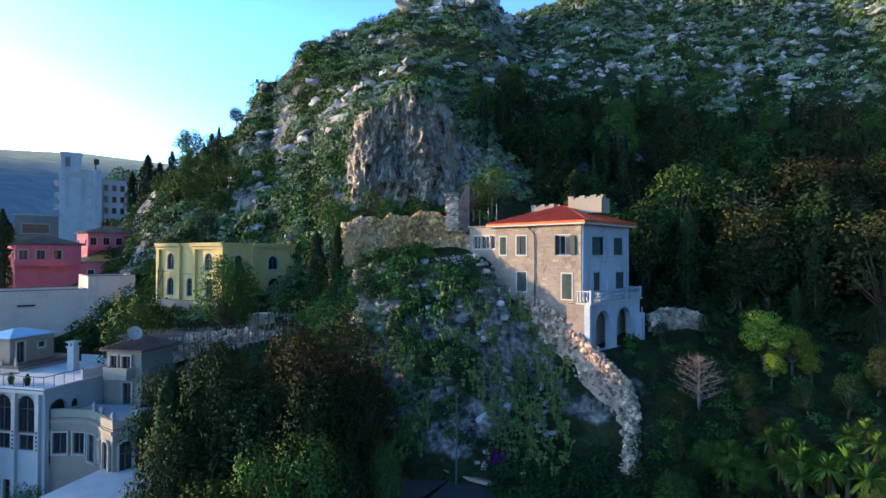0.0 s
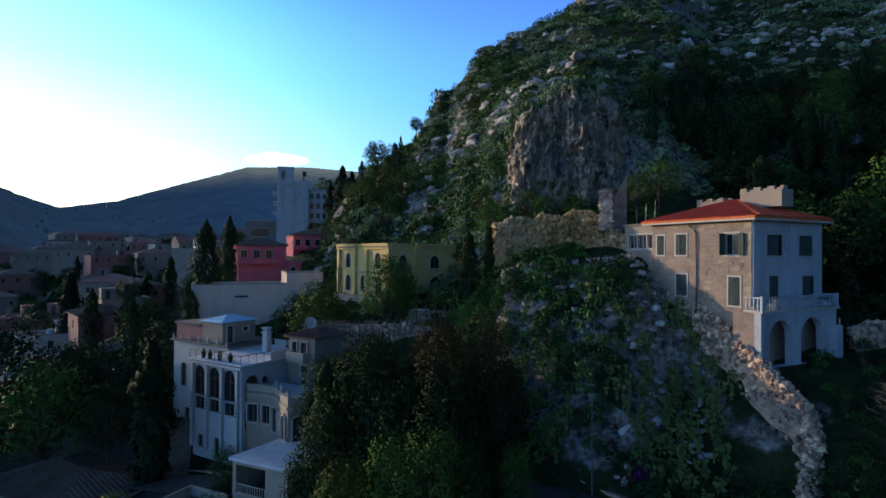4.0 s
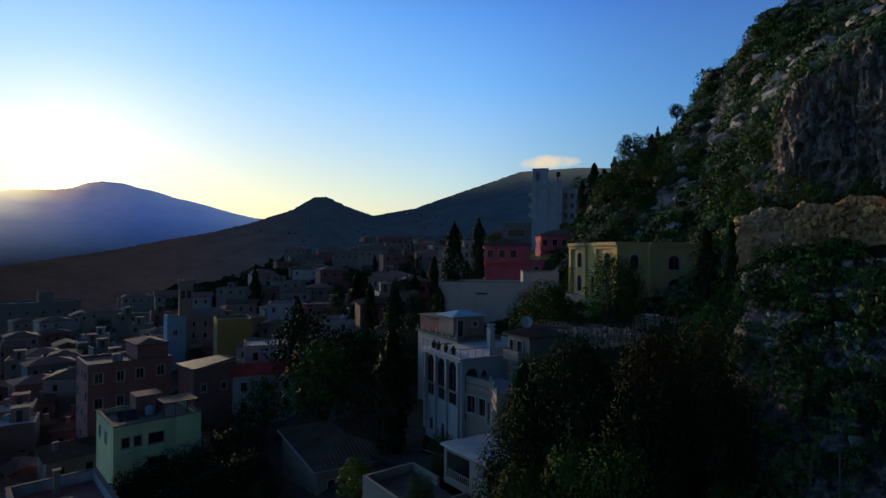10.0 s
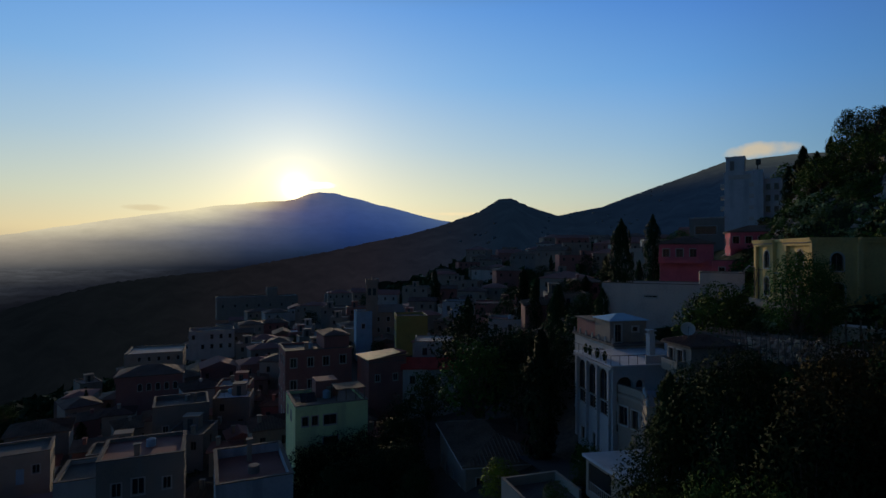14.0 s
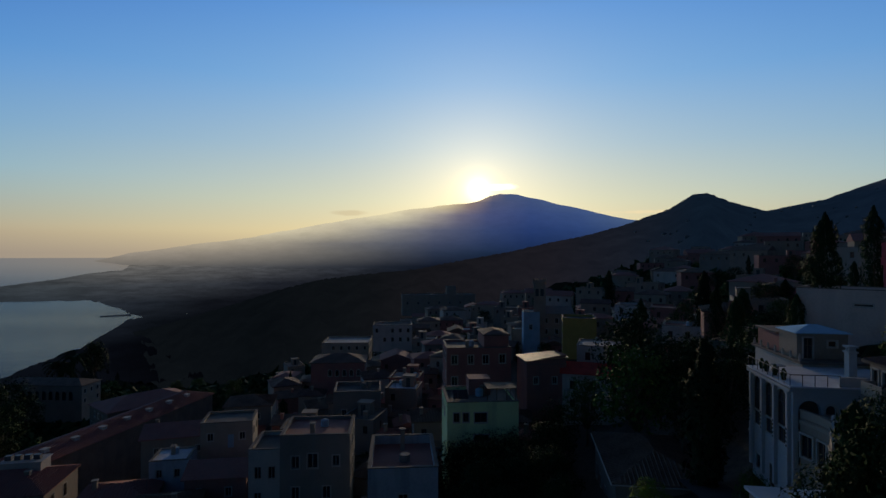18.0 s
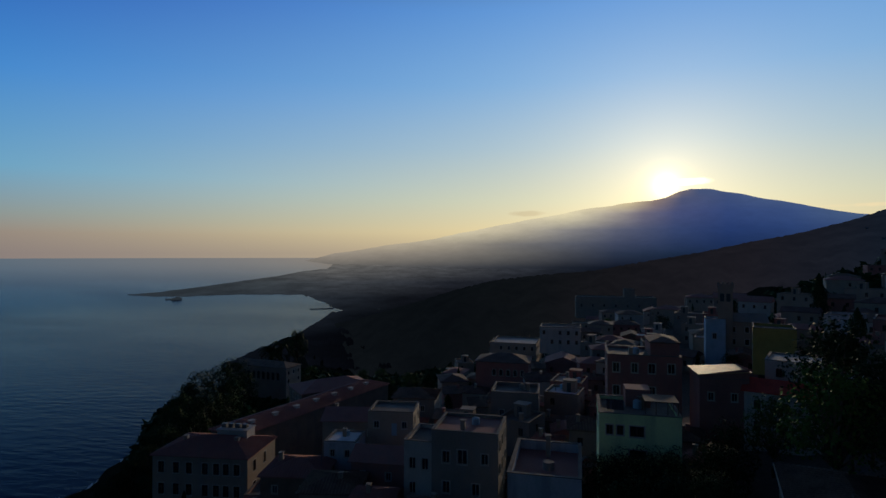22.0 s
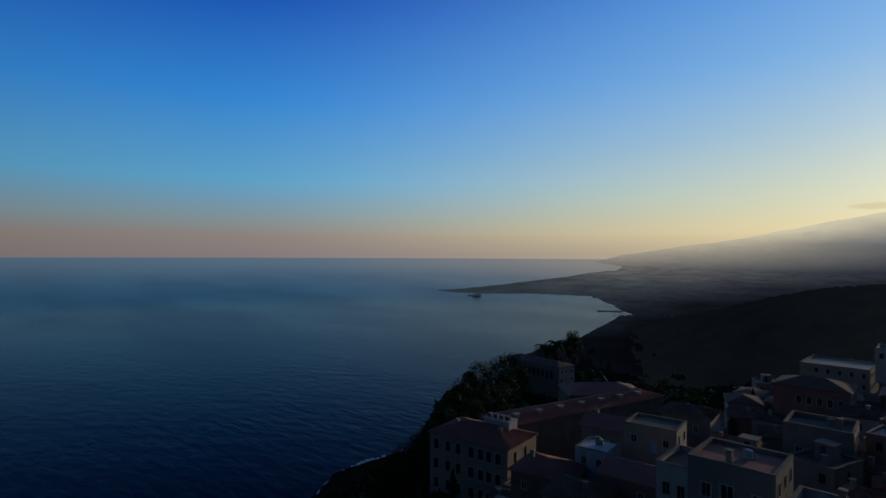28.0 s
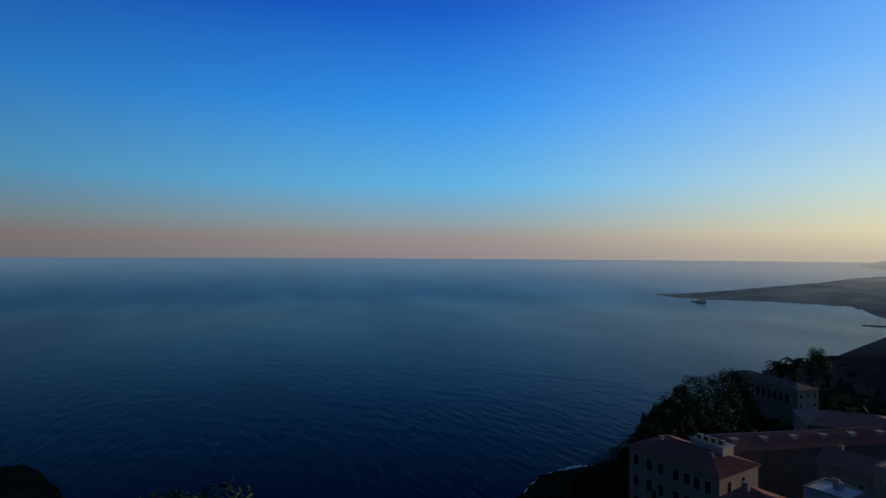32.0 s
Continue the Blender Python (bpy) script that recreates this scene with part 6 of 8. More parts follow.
# low roofs between the lane and the hotel
low1 = town_house(-75.2, -24.0, -31.2, 96, 5.4, 5.6, 7.5, M_PLASTER_BLUE, label="low pale house with a bright flat roof", roof_mat=M_TERRACE, parapet=0.12, front=[(1.4, 5.0, 0.8, 1.2, 0), (3.9, 5.0, 0.8, 1.2, 0)], right=[], left=[])
low2 = town_house(-67.0, -30.5, -34.4, 100, 9.6, 8.2, 6.5, M_BROWN, roof="hip", label="low old house with a dark red tiled roof", roof_mat=M_DUSKY, front=[(2.2, 4.0, 0.8, 1.2, 0), (6.6, 4.0, 0.8, 1.2, 0)], right=[], left=[])
low3 = town_house(-69.0, -16.6, -31.6, 94, 8.2, 7.0, 6.5, M_DUSKY, roof="gable", label="low house with a rusty gabled roof", roof_mat=M_DUSKY, front=[(2.0, 4.0, 0.8, 1.2, 0), (5.8, 4.0, 0.8, 1.2, 0)], right=[], left=[])
low4 = town_house(-95.0, -34.0, -34.6, 102, 12.0, 8.5, 8.0, M_BEIGE, roof="gable", label="long house with a broad red-brown roof", roof_mat=M_DUSKY, front=[(2.5, 5.2, 0.8, 1.2, 0), (6.0, 5.2, 0.8, 1.2, 0), (9.6, 5.2, 0.8, 1.2, 0)], right=[], left=[])
low5 = town_house(-104.0, -22.0, -31.4, 96, 9.0, 8.0, 7.0, M_GREY_WALL, roof="hip", label="grey house with a weathered hip roof", roof_mat=M_ROOF_OLD, front=[(2.2, 4.4, 0.8, 1.2, 0), (6.4, 4.4, 0.8, 1.2, 0)], right=[], left=[])
for ob_, w_, d_, h_ in ((low1, 5.4, 5.6, 7.3), (low2, 9.6, 8.2, 7.2), (low4, 12.0, 8.5, 8.9)):
    roof_clutter(ob_, w_, d_, h_, int(h_ * 10), ob_ is low1)
# white terraces above a red-tiled roof
t1 = town_house(-88.0, 45.0, -17.0, 68, 7.6, 8, 10, M_PLASTER_WHITE, label="white house with a bright flat roof", roof_mat=M_PLASTER_WHITE, parapet=0.15)
town_house(-80.5, 40.0, -20.3, 68, 10.0, 6.5, 9, M_PLASTER_WHITE, roof="gable", label="white house with a faded red tiled roof", roof_mat=M_ROOF_RED)
# dark hip-roofed house below the villa
hip = town_house(-57.6, 37.2, -22.9, -12.6, 14.6, 9.5, 9.6, M_BEIGE, roof="hip", label="old house with a dark weathered tiled hip roof", win=(0.8, 1.3), name="old_house",
                 front=[(1.6, 5.0, 0.8, 1.5, 0), (4.6, 5.0, 0.8, 1.5, 0), (8.2, 5.0, 0.8, 1.5, 0), (11.8, 5.0, 0.8, 1.5, 0), (3.2, 1.4, 0.8, 1.5, 0), (10.0, 1.4, 0.8, 1.5, 0)])
put("gutter", Build().tube((-0.5, -0.48, 9.6), (15.1, -0.48, 9.6), 0.07).tube((15.1, -0.48, 9.6), (15.1, 10, 9.6), 0.07).done("gutter", M_FRAME), hip)
lane = town_house(-44.5, 44.2, -23.6, -12.6, 10.5, 4.2, 4.5, M_GREY_WALL, label="low garages with a dark flat roof beside the lane", front=[(2.0, 0.3, 2.2, 2.4, 0, "dull"), (6.0, 0.3, 2.2, 2.4, 0, "dull")], right=[], left=[], roof_mat=M_SHUTTER)
wall_l = thing("lane_wall", "long pale lane wall below the villa", "wall", pose(-43.8, 37.0, -26.5, 0, 0, 10), kind="structure")
put("wall", Build().box(0, 0, 0, 13.5, 0.35, 2.6).box(-0.05, -0.05, 2.604, 13.55, 0.4, 2.7).done("wall", M_CREAM), wall_l)
# bell tower with the pale blue building at its foot
bt = thing("bell_tower", "square stone bell tower with a battlemented top", "tower", pose(-143.6, 51.0, -32, 0, 0, 75))
put("shaft", Build().box(0, 0, 0, 3.3, 3.3, 23.0).done("shaft", M_BEIGE), bt)
put("belfry_cap", crenels(Build().box(-0.2, -0.2, 23.005, 3.5, 3.5, 23.3), -0.2, -0.2, 3.5, 3.5, 23.3, 1.1, 0.3, 0.5).done("belfry_cap", M_BEIGE), bt)
# dark raised panels stand for the shade inside the belfry's openings
for k in range(2):
    put("belfry_opening", Build().box(0.5 + k * 1.4, -0.05, 19.6, 1.4 + k * 1.4, 0.0, 21.6).done("belfry_opening", M_SHUTTER), bt)
town_house(-143.0, 48.0, -16.8, 82, 4.5, 6, 15, M_BLUE_WALL, label="sky blue house at the foot of the tower", front=[(2, 10, 0.9, 1.4, 0)], right=[], left=[])
town_house(-143.5, 53.0, -17.5, 82, 9, 9, 12, M_BEIGE, label="beige church building with a pale roof", roof="gable", roof_mat=M_GREY_WALL)
# the long battlemented palace
pz = town_house(-361.5, 15.5, -28.6, 92, 50, 14, 14, M_BEIGE, label="long pale palace with battlements", name="palace", front=[(3.5 + k * 7.2, 7.6, 1.0, 1.8, 0, "dull", (0, 0), 0.0) for k in range(7)], left=[], right=[])
put("palace_tower", crenels(Build().box(0, 0, 0, 6.5, 6.5, 18.5), 0, 0, 6.5, 6.5, 18.5, 1.2, 0.5, 0.9).done("palace_tower", M_BEIGE), pz, pose(30.5, 2, 0))


# the tall hotel on the shoulder of the hill, with the pink houses below it
def tall_hotel():
    h = thing("tall_hotel", "tall pale blue-grey hotel block with a lift tower", "hotel", pose(-100.0, 142.1, -2, 0, 0, 35))
    put("wall", Build().box(0, 0, 0, 7.2, 14, 24.0).done("wall", M_HOTEL), h)
    put("roof_parapet", Build().box(-0.12, -0.12, 24.004, 7.1, 0.12, 24.5).box(-0.12, 0.124, 24.004, 0.12, 14, 24.5).done("roof_parapet", M_HOTEL), h)
    put("lift_tower", wall_mesh(4.6, 4.6, [(1.0, 1.0, 2.1, 3.6)], 0.3, M_HOTEL, "lift_tower"), h, pose(0.3, 0.3, 24.006))
    put("lift_tower_back", Build().box(0.3, 0.9, 24.006, 4.9, 5.6, 28.58).done("lift_tower_back", M_GREY_WALL), h)
    put("tower_roof", Build().box(0.1, 0.1, 28.61, 5.1, 5.8, 28.85).done("tower_roof", M_HOTEL), h)
    put("stair_shaft", Build().box(7.204, -1.0, 0, 9.4, 8, 24.6).done("stair_shaft", M_HOTEL), h)
    put("roof_post", Build().box(7.9, 0.4, 24.604, 8.2, 0.7, 26.2).box(7.6, 0.2, 26.204, 8.8, 1.2, 27.6).done("roof_post", M_SHUTTER), h)
    put("wing", Build().box(9.404, 1.5, 0, 17.8, 14, 22.0).done("wing", M_HOTEL), h)
    put("wing_cornice", Build().box(9.41, 1.3, 22.004, 18.0, 14, 22.3).done("wing_cornice", M_HOTEL), h)
    for f in range(6):
        for k in range(4):
            window(h, pose(10.5 + k * 1.95, 1.5, 19.3 - f * 3.1) @ Matrix.Translation((0, -0.17, 0)), 1.0 if k < 3 else 1.5, 1.6, 0, 0.1, None, "dull")
        put("balcony", Build().box(-1.1, 0.8, 0, -0.004, 4.8, 0.15).box(-1.1, 0.8, 0.152, -1.0, 4.8, 1.0).box(-0.998, 0.8, 0.152, -0.004, 0.9, 1.0).done("balcony", M_PLASTER_WHITE), h, pose(0, 0, 20.2 - f * 3.1))
        put("balcony", Build().box(6.0, -0.9, 0, 7.19, -0.004, 0.15).box(6.0, -0.9, 0.152, 7.19, -0.8, 1.0).done("balcony", M_PLASTER_WHITE), h, pose(0, 0, 20.2 - f * 3.1))
    put("sign_panel", Build().box(1.0, -0.08, 22.4, 6.5, -0.004, 23.6).done("sign_panel", M_PLASTER_WHITE), h)
    low = thing("hotel_annex", "low pale annex with a large white window band", "hotel", pose(-107.5, 137.0, -4, 0, 0, 35))
    put("wall", Build().box(0, 0, 0, 9.2, 10, 13.8).done("wall", M_GREY_WALL), low)
    window(low, pose(4.3, 0, 9.3) @ Matrix.Translation((0, -0.17, 0)), 5.5, 2.3, 0, 0.15, None, "dull")
    put("coping", Build().box(-0.2, -0.2, 13.804, 9.4, 10.2, 14.1).done("coping", M_PLASTER_WHITE), low)
    town_house(-113.5, 130.5, 3.2, 33, 9, 8, 7, M_GREY_WALL, label="low grey block beside the hotel")


tall_hotel()


def pink_house(x, y, ztop, ang, w, d, h, label):
    ob = town_house(x, y, ztop, ang, w, d, h, M_PINK, roof="hip", label=label, name="rose_house", roof_mat=M_ROOF_OLD, style="dull",
                    front=[(1.0 + k * 2.2, h - 2.7, 1.1, 1.9, 0, "dull") for k in range(int(w / 2.2))])
    n = int(w / 2.0)
    put("balcony", Build().box(-0.3, -1.5, h - 3.3, w * 0.8, -0.004, h - 3.1).box(-0.3, -1.5, h - 3.098, w * 0.8, -1.35, h - 2.2).done("balcony", M_PINK), ob)
    for k in range(n):
        put("column", Build().box(k * 2.0 - 0.2, -1.48, h - 2.198, k * 2.0 + 0.05, -1.36, h - 0.1).done("column", M_PINK), ob)
    return ob


pink_house(-68.0, 104.5, 4.0, 46, 11.5, 8, 8, "rose pink house with a tiled roof on the slope")
pink_house(-65.0, 83.0, 1.4, 46, 8.6, 8, 8, "rose pink house with a columned balcony")
town_house(-58.6, 88.4, -1.4, 46, 11.5, 5, 6, M_PINK, label="rose pink terrace house with a flat roof", parapet=0.9)
# long beige retaining house under the rose houses
bg = town_house(-56.5, 63.0, -4.6, 42, 13.5, 8, 8, M_PALE_BEIGE, label="long blank beige wall with a sloping coping", front=[(6.8, 6.0, 1.9, 0.35, 0, "bare")], right=[], left=[], name="beige_house")
town_house(-46.4, 71.5, -2.9, 42, 5.5, 7, 6.5, M_PALE_BEIGE, label="beige house wall with a dark cellar opening", front=[(3.2, 0.6, 2.6, 2.2, 0, "hole")], right=[], left=[])

# ---- the convent hotel above the sea ----
def convent():
    h = town_house(-83.4, -64.6, -40.0, 97, 19.6, 12.5, 15.5, M_BEIGE, roof="hip", label="large beige hotel with rows of framed windows", name="convent_hotel", roof_mat=M_DUSKY,
                   front=[(x, z, 1.25, 2.2, 0, "dull") for z in (12.2, 8.0, 3.8) for x in (1.8, 4.9, 7.6, 10.9, 13.2, 15.2, 17.4)], right=[(x, z, 1.2, 2.2, 0, "dull") for z in (12.2, 8.0) for x in (3.0, 7.5)], left=[(x, z, 1.2, 2.2, 0, "dull") for z in (12.2, 8.0) for x in (3.0, 7.5)])
    put("plant_room", Build().box(0, 0, 0, 6.5, 3.6, 2.6).box(-0.2, -0.2, 2.604, 6.7, 3.8, 2.8).done("plant_room", M_PLASTER_WHITE), h, pose(9.5, 7.0, 15.9))
    for k in range(4):
        put("fan_unit", Build().box(0, 0, 0, 1.0, 0.9, 0.8).done("fan_unit", M_METAL), h, pose(9.8 + k * 1.5, 8.2, 18.71))
    for k in range(3):
        put("chimney", Build().box(-0.4, -0.4, 0, 0.4, 0.4, 1.6).box(-0.5, -0.5, 1.6, 0.5, 0.5, 1.75).done("chimney", M_BEIGE), h, pose(4 + k * 5.5, 5.0 + (k % 2) * 4, 16.2))
    # the long wing behind, running along the cliff
    w = town_house(-97.0, -54.5, -40.0, 164, 55, 9.5, 15, M_BROWN, roof="hip", label="long brown hotel wing with a red-brown tiled roof", name="hotel_wing", roof_mat=M_DUSKY, front=[], right=[], left=[],
                   back=[(3 + k * 4.4, 11.0, 1.1, 2.0, 0, "dull") for k in range(12)])
    for k in range(7):
        put("dormer", Build().box(0, 0, 0, 1.2, 1.0, 0.9).box(-0.15, -0.15, 0.904, 1.35, 1.15, 1.0).done("dormer", M_PLASTER_WHITE), w, pose(5 + k * 7, 2.2, 15.75))
    town_house(-134.0, -59.5, -40.5, 135, 22, 13, 14, M_BROWN, roof="hip", label="hotel church wing with a broad roof", roof_mat=M_DUSKY, front=[(11, 9, 1.2, 2.0, 0, "dull")])
    # the cloister wing with its arcade
    c = town_house(-183.0, -119.0, -44.0, 82, 29, 9, 12, M_BEIGE, roof="hip", label="cloister wing with an arched loggia", name="cloister", roof_mat=M_ROOF_OLD,
                   front=[(9.0 + k * 2.3, 7.2, 1.5, 3.0, 0.7, "hole") for k in range(8)] + [(2.0, 7.6, 1.0, 1.9, 0, "dull"), (5.2, 7.6, 1.0, 1.9, 0, "dull")])
    put("loggia_back", Build().box(7.5, 2.4, 6, 27, 2.6, 11.9).done("loggia_back", M_SHUTTER), c)


convent()

# ---- the rest of the old town ----
fill_rnd = random.Random(2024)
FILL_WALLS = (M_BEIGE, M_BEIGE, M_CREAM, M_BEIGE, M_GREY_WALL, M_DUSKY, M_DUSKY, M_BEIGE, M_CREAM, M_PLASTER_WHITE)
FILL_WORDS = {M_BEIGE: "beige", M_CREAM: "cream", M_PLASTER_WHITE: "whitewashed", M_GREY_WALL: "grey", M_DUSKY: "dusky pink", M_OCHRE: "ochre", M_PLASTER_BLUE: "pale blue"}


def fill_house(a, r, lift=(5.0, 9.0), size=(6.5, 12)):
    p = at(a, r)
    w, d = fill_rnd.uniform(*size), fill_rnd.uniform(size[0], size[1] * 0.85)
    if any(math.hypot(p.x - x, p.y - y) < q + max(w, d) * 0.5 for x, y, q in TAKEN):
        return False
    mat = fill_rnd.choice(FILL_WALLS)
    roof = fill_rnd.choice(("flat", "hip", "hip", "gable", "hip", "flat"))
    z = ground(p.x, p.y)
    up = fill_rnd.uniform(*lift)
    ang = a + fill_rnd.choice((-14, -4, 6, 14))
    # the front looks towards the open gorge
    c, s = math.cos(radians(ang)), math.sin(radians(ang))
    x, y = p.x - c * w / 2 + s * d / 2, p.y - s * w / 2 - c * d / 2
    h = up + 4
    n = max(2, int(w / 3.0))
    front = [((k + 0.5) * w / n, h - 2.4 - f * 3.0, 0.85, 1.35, 0, "dull", (0, 0), 0.0) for f in range(min(2 if r < 200 else 1, int(up / 3))) for k in range(n) if fill_rnd.random() < 0.85]
    sidew = [(d * 0.5, h - 2.4, 0.85, 1.35, 0, "dull", (0, 0), 0.0)]
    roof_mat = fill_rnd.choice((M_ROOF_OLD, M_ROOF_OLD, M_DUSKY)) if roof != "flat" else fill_rnd.choice((M_ROOF_FLAT, M_TERRACE, M_DUSKY, M_GREY_WALL, M_PLASTER_WHITE, M_ROOF_FLAT))
    word = {"flat": "flat-roofed", "hip": "hip-roofed", "gable": "gabled"}[roof]
    ob = town_house(x, y, z + up, ang, w, d, h, mat, roof=roof, label=f"{FILL_WORDS[mat]} {word} house of the old town", front=front, right=sidew, left=sidew if r < 150 else [], group="houses of the old town", roof_mat=roof_mat, parapet=0.4)
    if roof == "flat" and r < 240 and w > 6:
        hut = put("stair_hut", Build().box(0, 0, 0, 2.4, 2.1, 2.2).box(-0.15, -0.15, 2.202, 2.55, 2.25, 2.34).done("stair_hut", mat), ob, pose(fill_rnd.uniform(0.6, w - 3.2), d * 0.5, h - 0.4))
        put("door", Build().box(0.7, -0.05, 0, 1.5, -0.004, 1.9).done("door", M_SHUTTER), hut)
    elif roof != "flat" and r < 150:
        put("chimney", Build().box(-0.28, -0.28, 0, 0.28, 0.28, 1.5).box(-0.36, -0.36, 1.502, 0.36, 0.36, 1.6).done("chimney", mat), ob, pose(w * fill_rnd.uniform(0.2, 0.8), d * fill_rnd.uniform(0.25, 0.4), h + 0.3))
    if roof == "flat" and r < 170:
        roof_clutter(ob, w, d, h - 0.4, fill_rnd.randrange(999), fill_rnd.random() < 0.6)
    return True


for count, a0, a1, r0, r1, lift, size in ((30, 64, 104, 84, 130, (4, 7), (5.5, 9.5)), (46, 60, 98, 125, 210, (4, 8), (6, 11)), (36, 58, 96, 205, 340, (4, 8.5), (7, 13)), (18, 38, 60, 150, 270, (5, 9), (8, 15)), (26, 40, 62, 260, 400, (5, 10), (9, 18)), (12, 96, 116, 66, 100, (4.5, 7), (6, 9)), (8, 44, 62, 95, 150, (5, 8), (7, 11)), (34, 64, 113, 56, 118, (2.2, 3.8), (3.4, 5.4))):
    made = tries = 0
    while made < count and tries < count * 14:
        tries += 1
        made += fill_house(fill_rnd.uniform(a0, a1), fill_rnd.uniform(r0, r1), lift, size)

# ---- plants ----
def leaf_quads(rng, centres, normals, size, droop=0.0, aspect=0.6):
    """Small four-sided leaves at the centres, roughly facing along the normals: vertices (n, 4, 3)."""
    n = len(centres)
    nrm = normals + rng.normal(0, 0.55, (n, 3))
    nrm /= np.linalg.norm(nrm, axis=1, keepdims=True) + 1e-9
    ref = rng.normal(0, 1, (n, 3))
    u = np.cross(nrm, ref)
    u /= np.linalg.norm(u, axis=1, keepdims=True) + 1e-9
    v = np.cross(nrm, u)
    s = np.asarray(size) * rng.uniform(0.6, 1.35, n)
    s = s[:, None]
    tip = centres - u * s
    tip[:, 2] -= droop * s[:, 0]
    q = np.stack([tip, centres - v * s * aspect, centres + u * s, centres + v * s * aspect], 1)
    # every leaf turns its upper side outwards
    flip = np.einsum("ij,ij->i", np.cross(q[:, 1] - q[:, 0], q[:, 2] - q[:, 0]), normals) < 0
    q[flip] = q[flip][:, ::-1]
    return q


def quads_mesh(name, quads, mat, soft=None):
    n = len(quads)
    verts = quads.reshape(-1, 3)
    faces = np.arange(4 * n).reshape(n, 4)
    me = bpy.data.meshes.new(name)
    me.vertices.add(len(verts))
    me.vertices.foreach_set("co", verts.astype(np.float32).ravel())
    me.loops.add(4 * n)
    me.loops.foreach_set("vertex_index", faces.astype(np.int32).ravel())
    me.polygons.add(n)
    me.polygons.foreach_set("loop_start", np.arange(0, 4 * n, 4, dtype=np.int32))
    me.materials.append(mat)
    me.update()
    me.validate()
    if soft is not None:
        soft = soft / (np.linalg.norm(soft, axis=1, keepdims=True) + 1e-9)
        me.polygons.foreach_set("use_smooth", [True] * n)
        me.normals_split_custom_set_from_vertices(np.repeat(soft, 4, axis=0).tolist())
    return me


def ball_points(rng, n):
    p = rng.normal(0, 1, (n, 3))
    return p / np.linalg.norm(p, axis=1, keepdims=True)


def broadleaf_meshes(seed, height, radius, mat, leaves=1800, clumps=18, size=0.17, low=0.28, flat=1.0, tall=0.72, aspect=0.6, droop=0.0):
    """Trunk with limbs, and a crown of clumps with gaps between them."""
    rng = np.random.default_rng(seed)
    b = Build()
    fork = height * low
    lean = rng.normal(0, 0.04 * height, 2)
    b.tube((0, 0, -0.8), (lean[0] * 0.5, lean[1] * 0.5, fork), height * 0.028, height * 0.02, 8)
    quads, soft = [], []
    for k in range(clumps):
        a = 2 * math.pi * (k * 0.618 + rng.uniform(-0.06, 0.06))
        lift = (k + 0.5) / clumps
        rr = radius * (0.30 + 0.55 * math.sin(math.pi * min(1, 0.25 + lift * 0.75))) * rng.uniform(0.75, 1.12)
        c = np.array([lean[0] + math.cos(a) * rr * 0.85, lean[1] + math.sin(a) * rr * 0.85, fork + (height - fork) * (0.12 + 0.80 * lift * flat)])
        b.tube((lean[0] * 0.5, lean[1] * 0.5, fork * rng.uniform(0.75, 1.0)), tuple(c * np.array([0.8, 0.8, 0.96])), height * 0.011, height * 0.003, 5)
        cr = radius * rng.uniform(0.30, 0.48)
        n = leaves // clumps
        d = ball_points(rng, n)
        pos = c + d * (cr * rng.uniform(0.55, 1.08, n) ** 0.6)[:, None] * np.array([1, 1, tall])
        quads.append(leaf_quads(rng, pos, d + np.array([0, 0, 0.5]), size, droop, aspect))
        soft.append(d + (c - np.array([lean[0], lean[1], height * 0.55])) / radius * 0.5 + rng.normal(0, 0.16, d.shape))
    return b.done("trunk", M_BARK, True), quads_mesh("crown", np.concatenate(quads), mat, np.concatenate(soft))


def cypress_meshes(seed, height, radius, leaves=1900, mat=None, size=0.18):
    rng = np.random.default_rng(seed)
    b = Build().tube((0, 0, -0.8), (0, 0, height * 0.5), height * 0.018, height * 0.008, 7).tube((0, 0, height * 0.5), (0, 0, height * 0.97), height * 0.008, 0.02, 5)
    h = rng.uniform(0.03, 1.0, leaves) ** 0.85
    prof = np.sin(np.pi * np.clip(h * 0.86 + 0.14, 0, 1)) ** 0.7 * (1 + 0.22 * np.sin(h * 23 + seed))
    a = rng.uniform(0, 2 * np.pi, leaves)
    lob = 1 + 0.25 * np.sin(a * 3 + h * 9 + seed)
    r = radius * prof * lob * rng.uniform(0.55, 1.05, leaves)
    pos = np.stack([np.cos(a) * r, np.sin(a) * r, h * height], 1)
    nrm = np.stack([np.cos(a), np.sin(a), np.full(leaves, 0.3)], 1)
    q = leaf_quads(rng, pos, nrm, size)
    q[:, 2, 2] += size * 1.25
    return b.done("trunk", M_BARK, True), quads_mesh("crown", q, mat or M_CYPRESS, nrm + rng.normal(0, 0.2, nrm.shape))


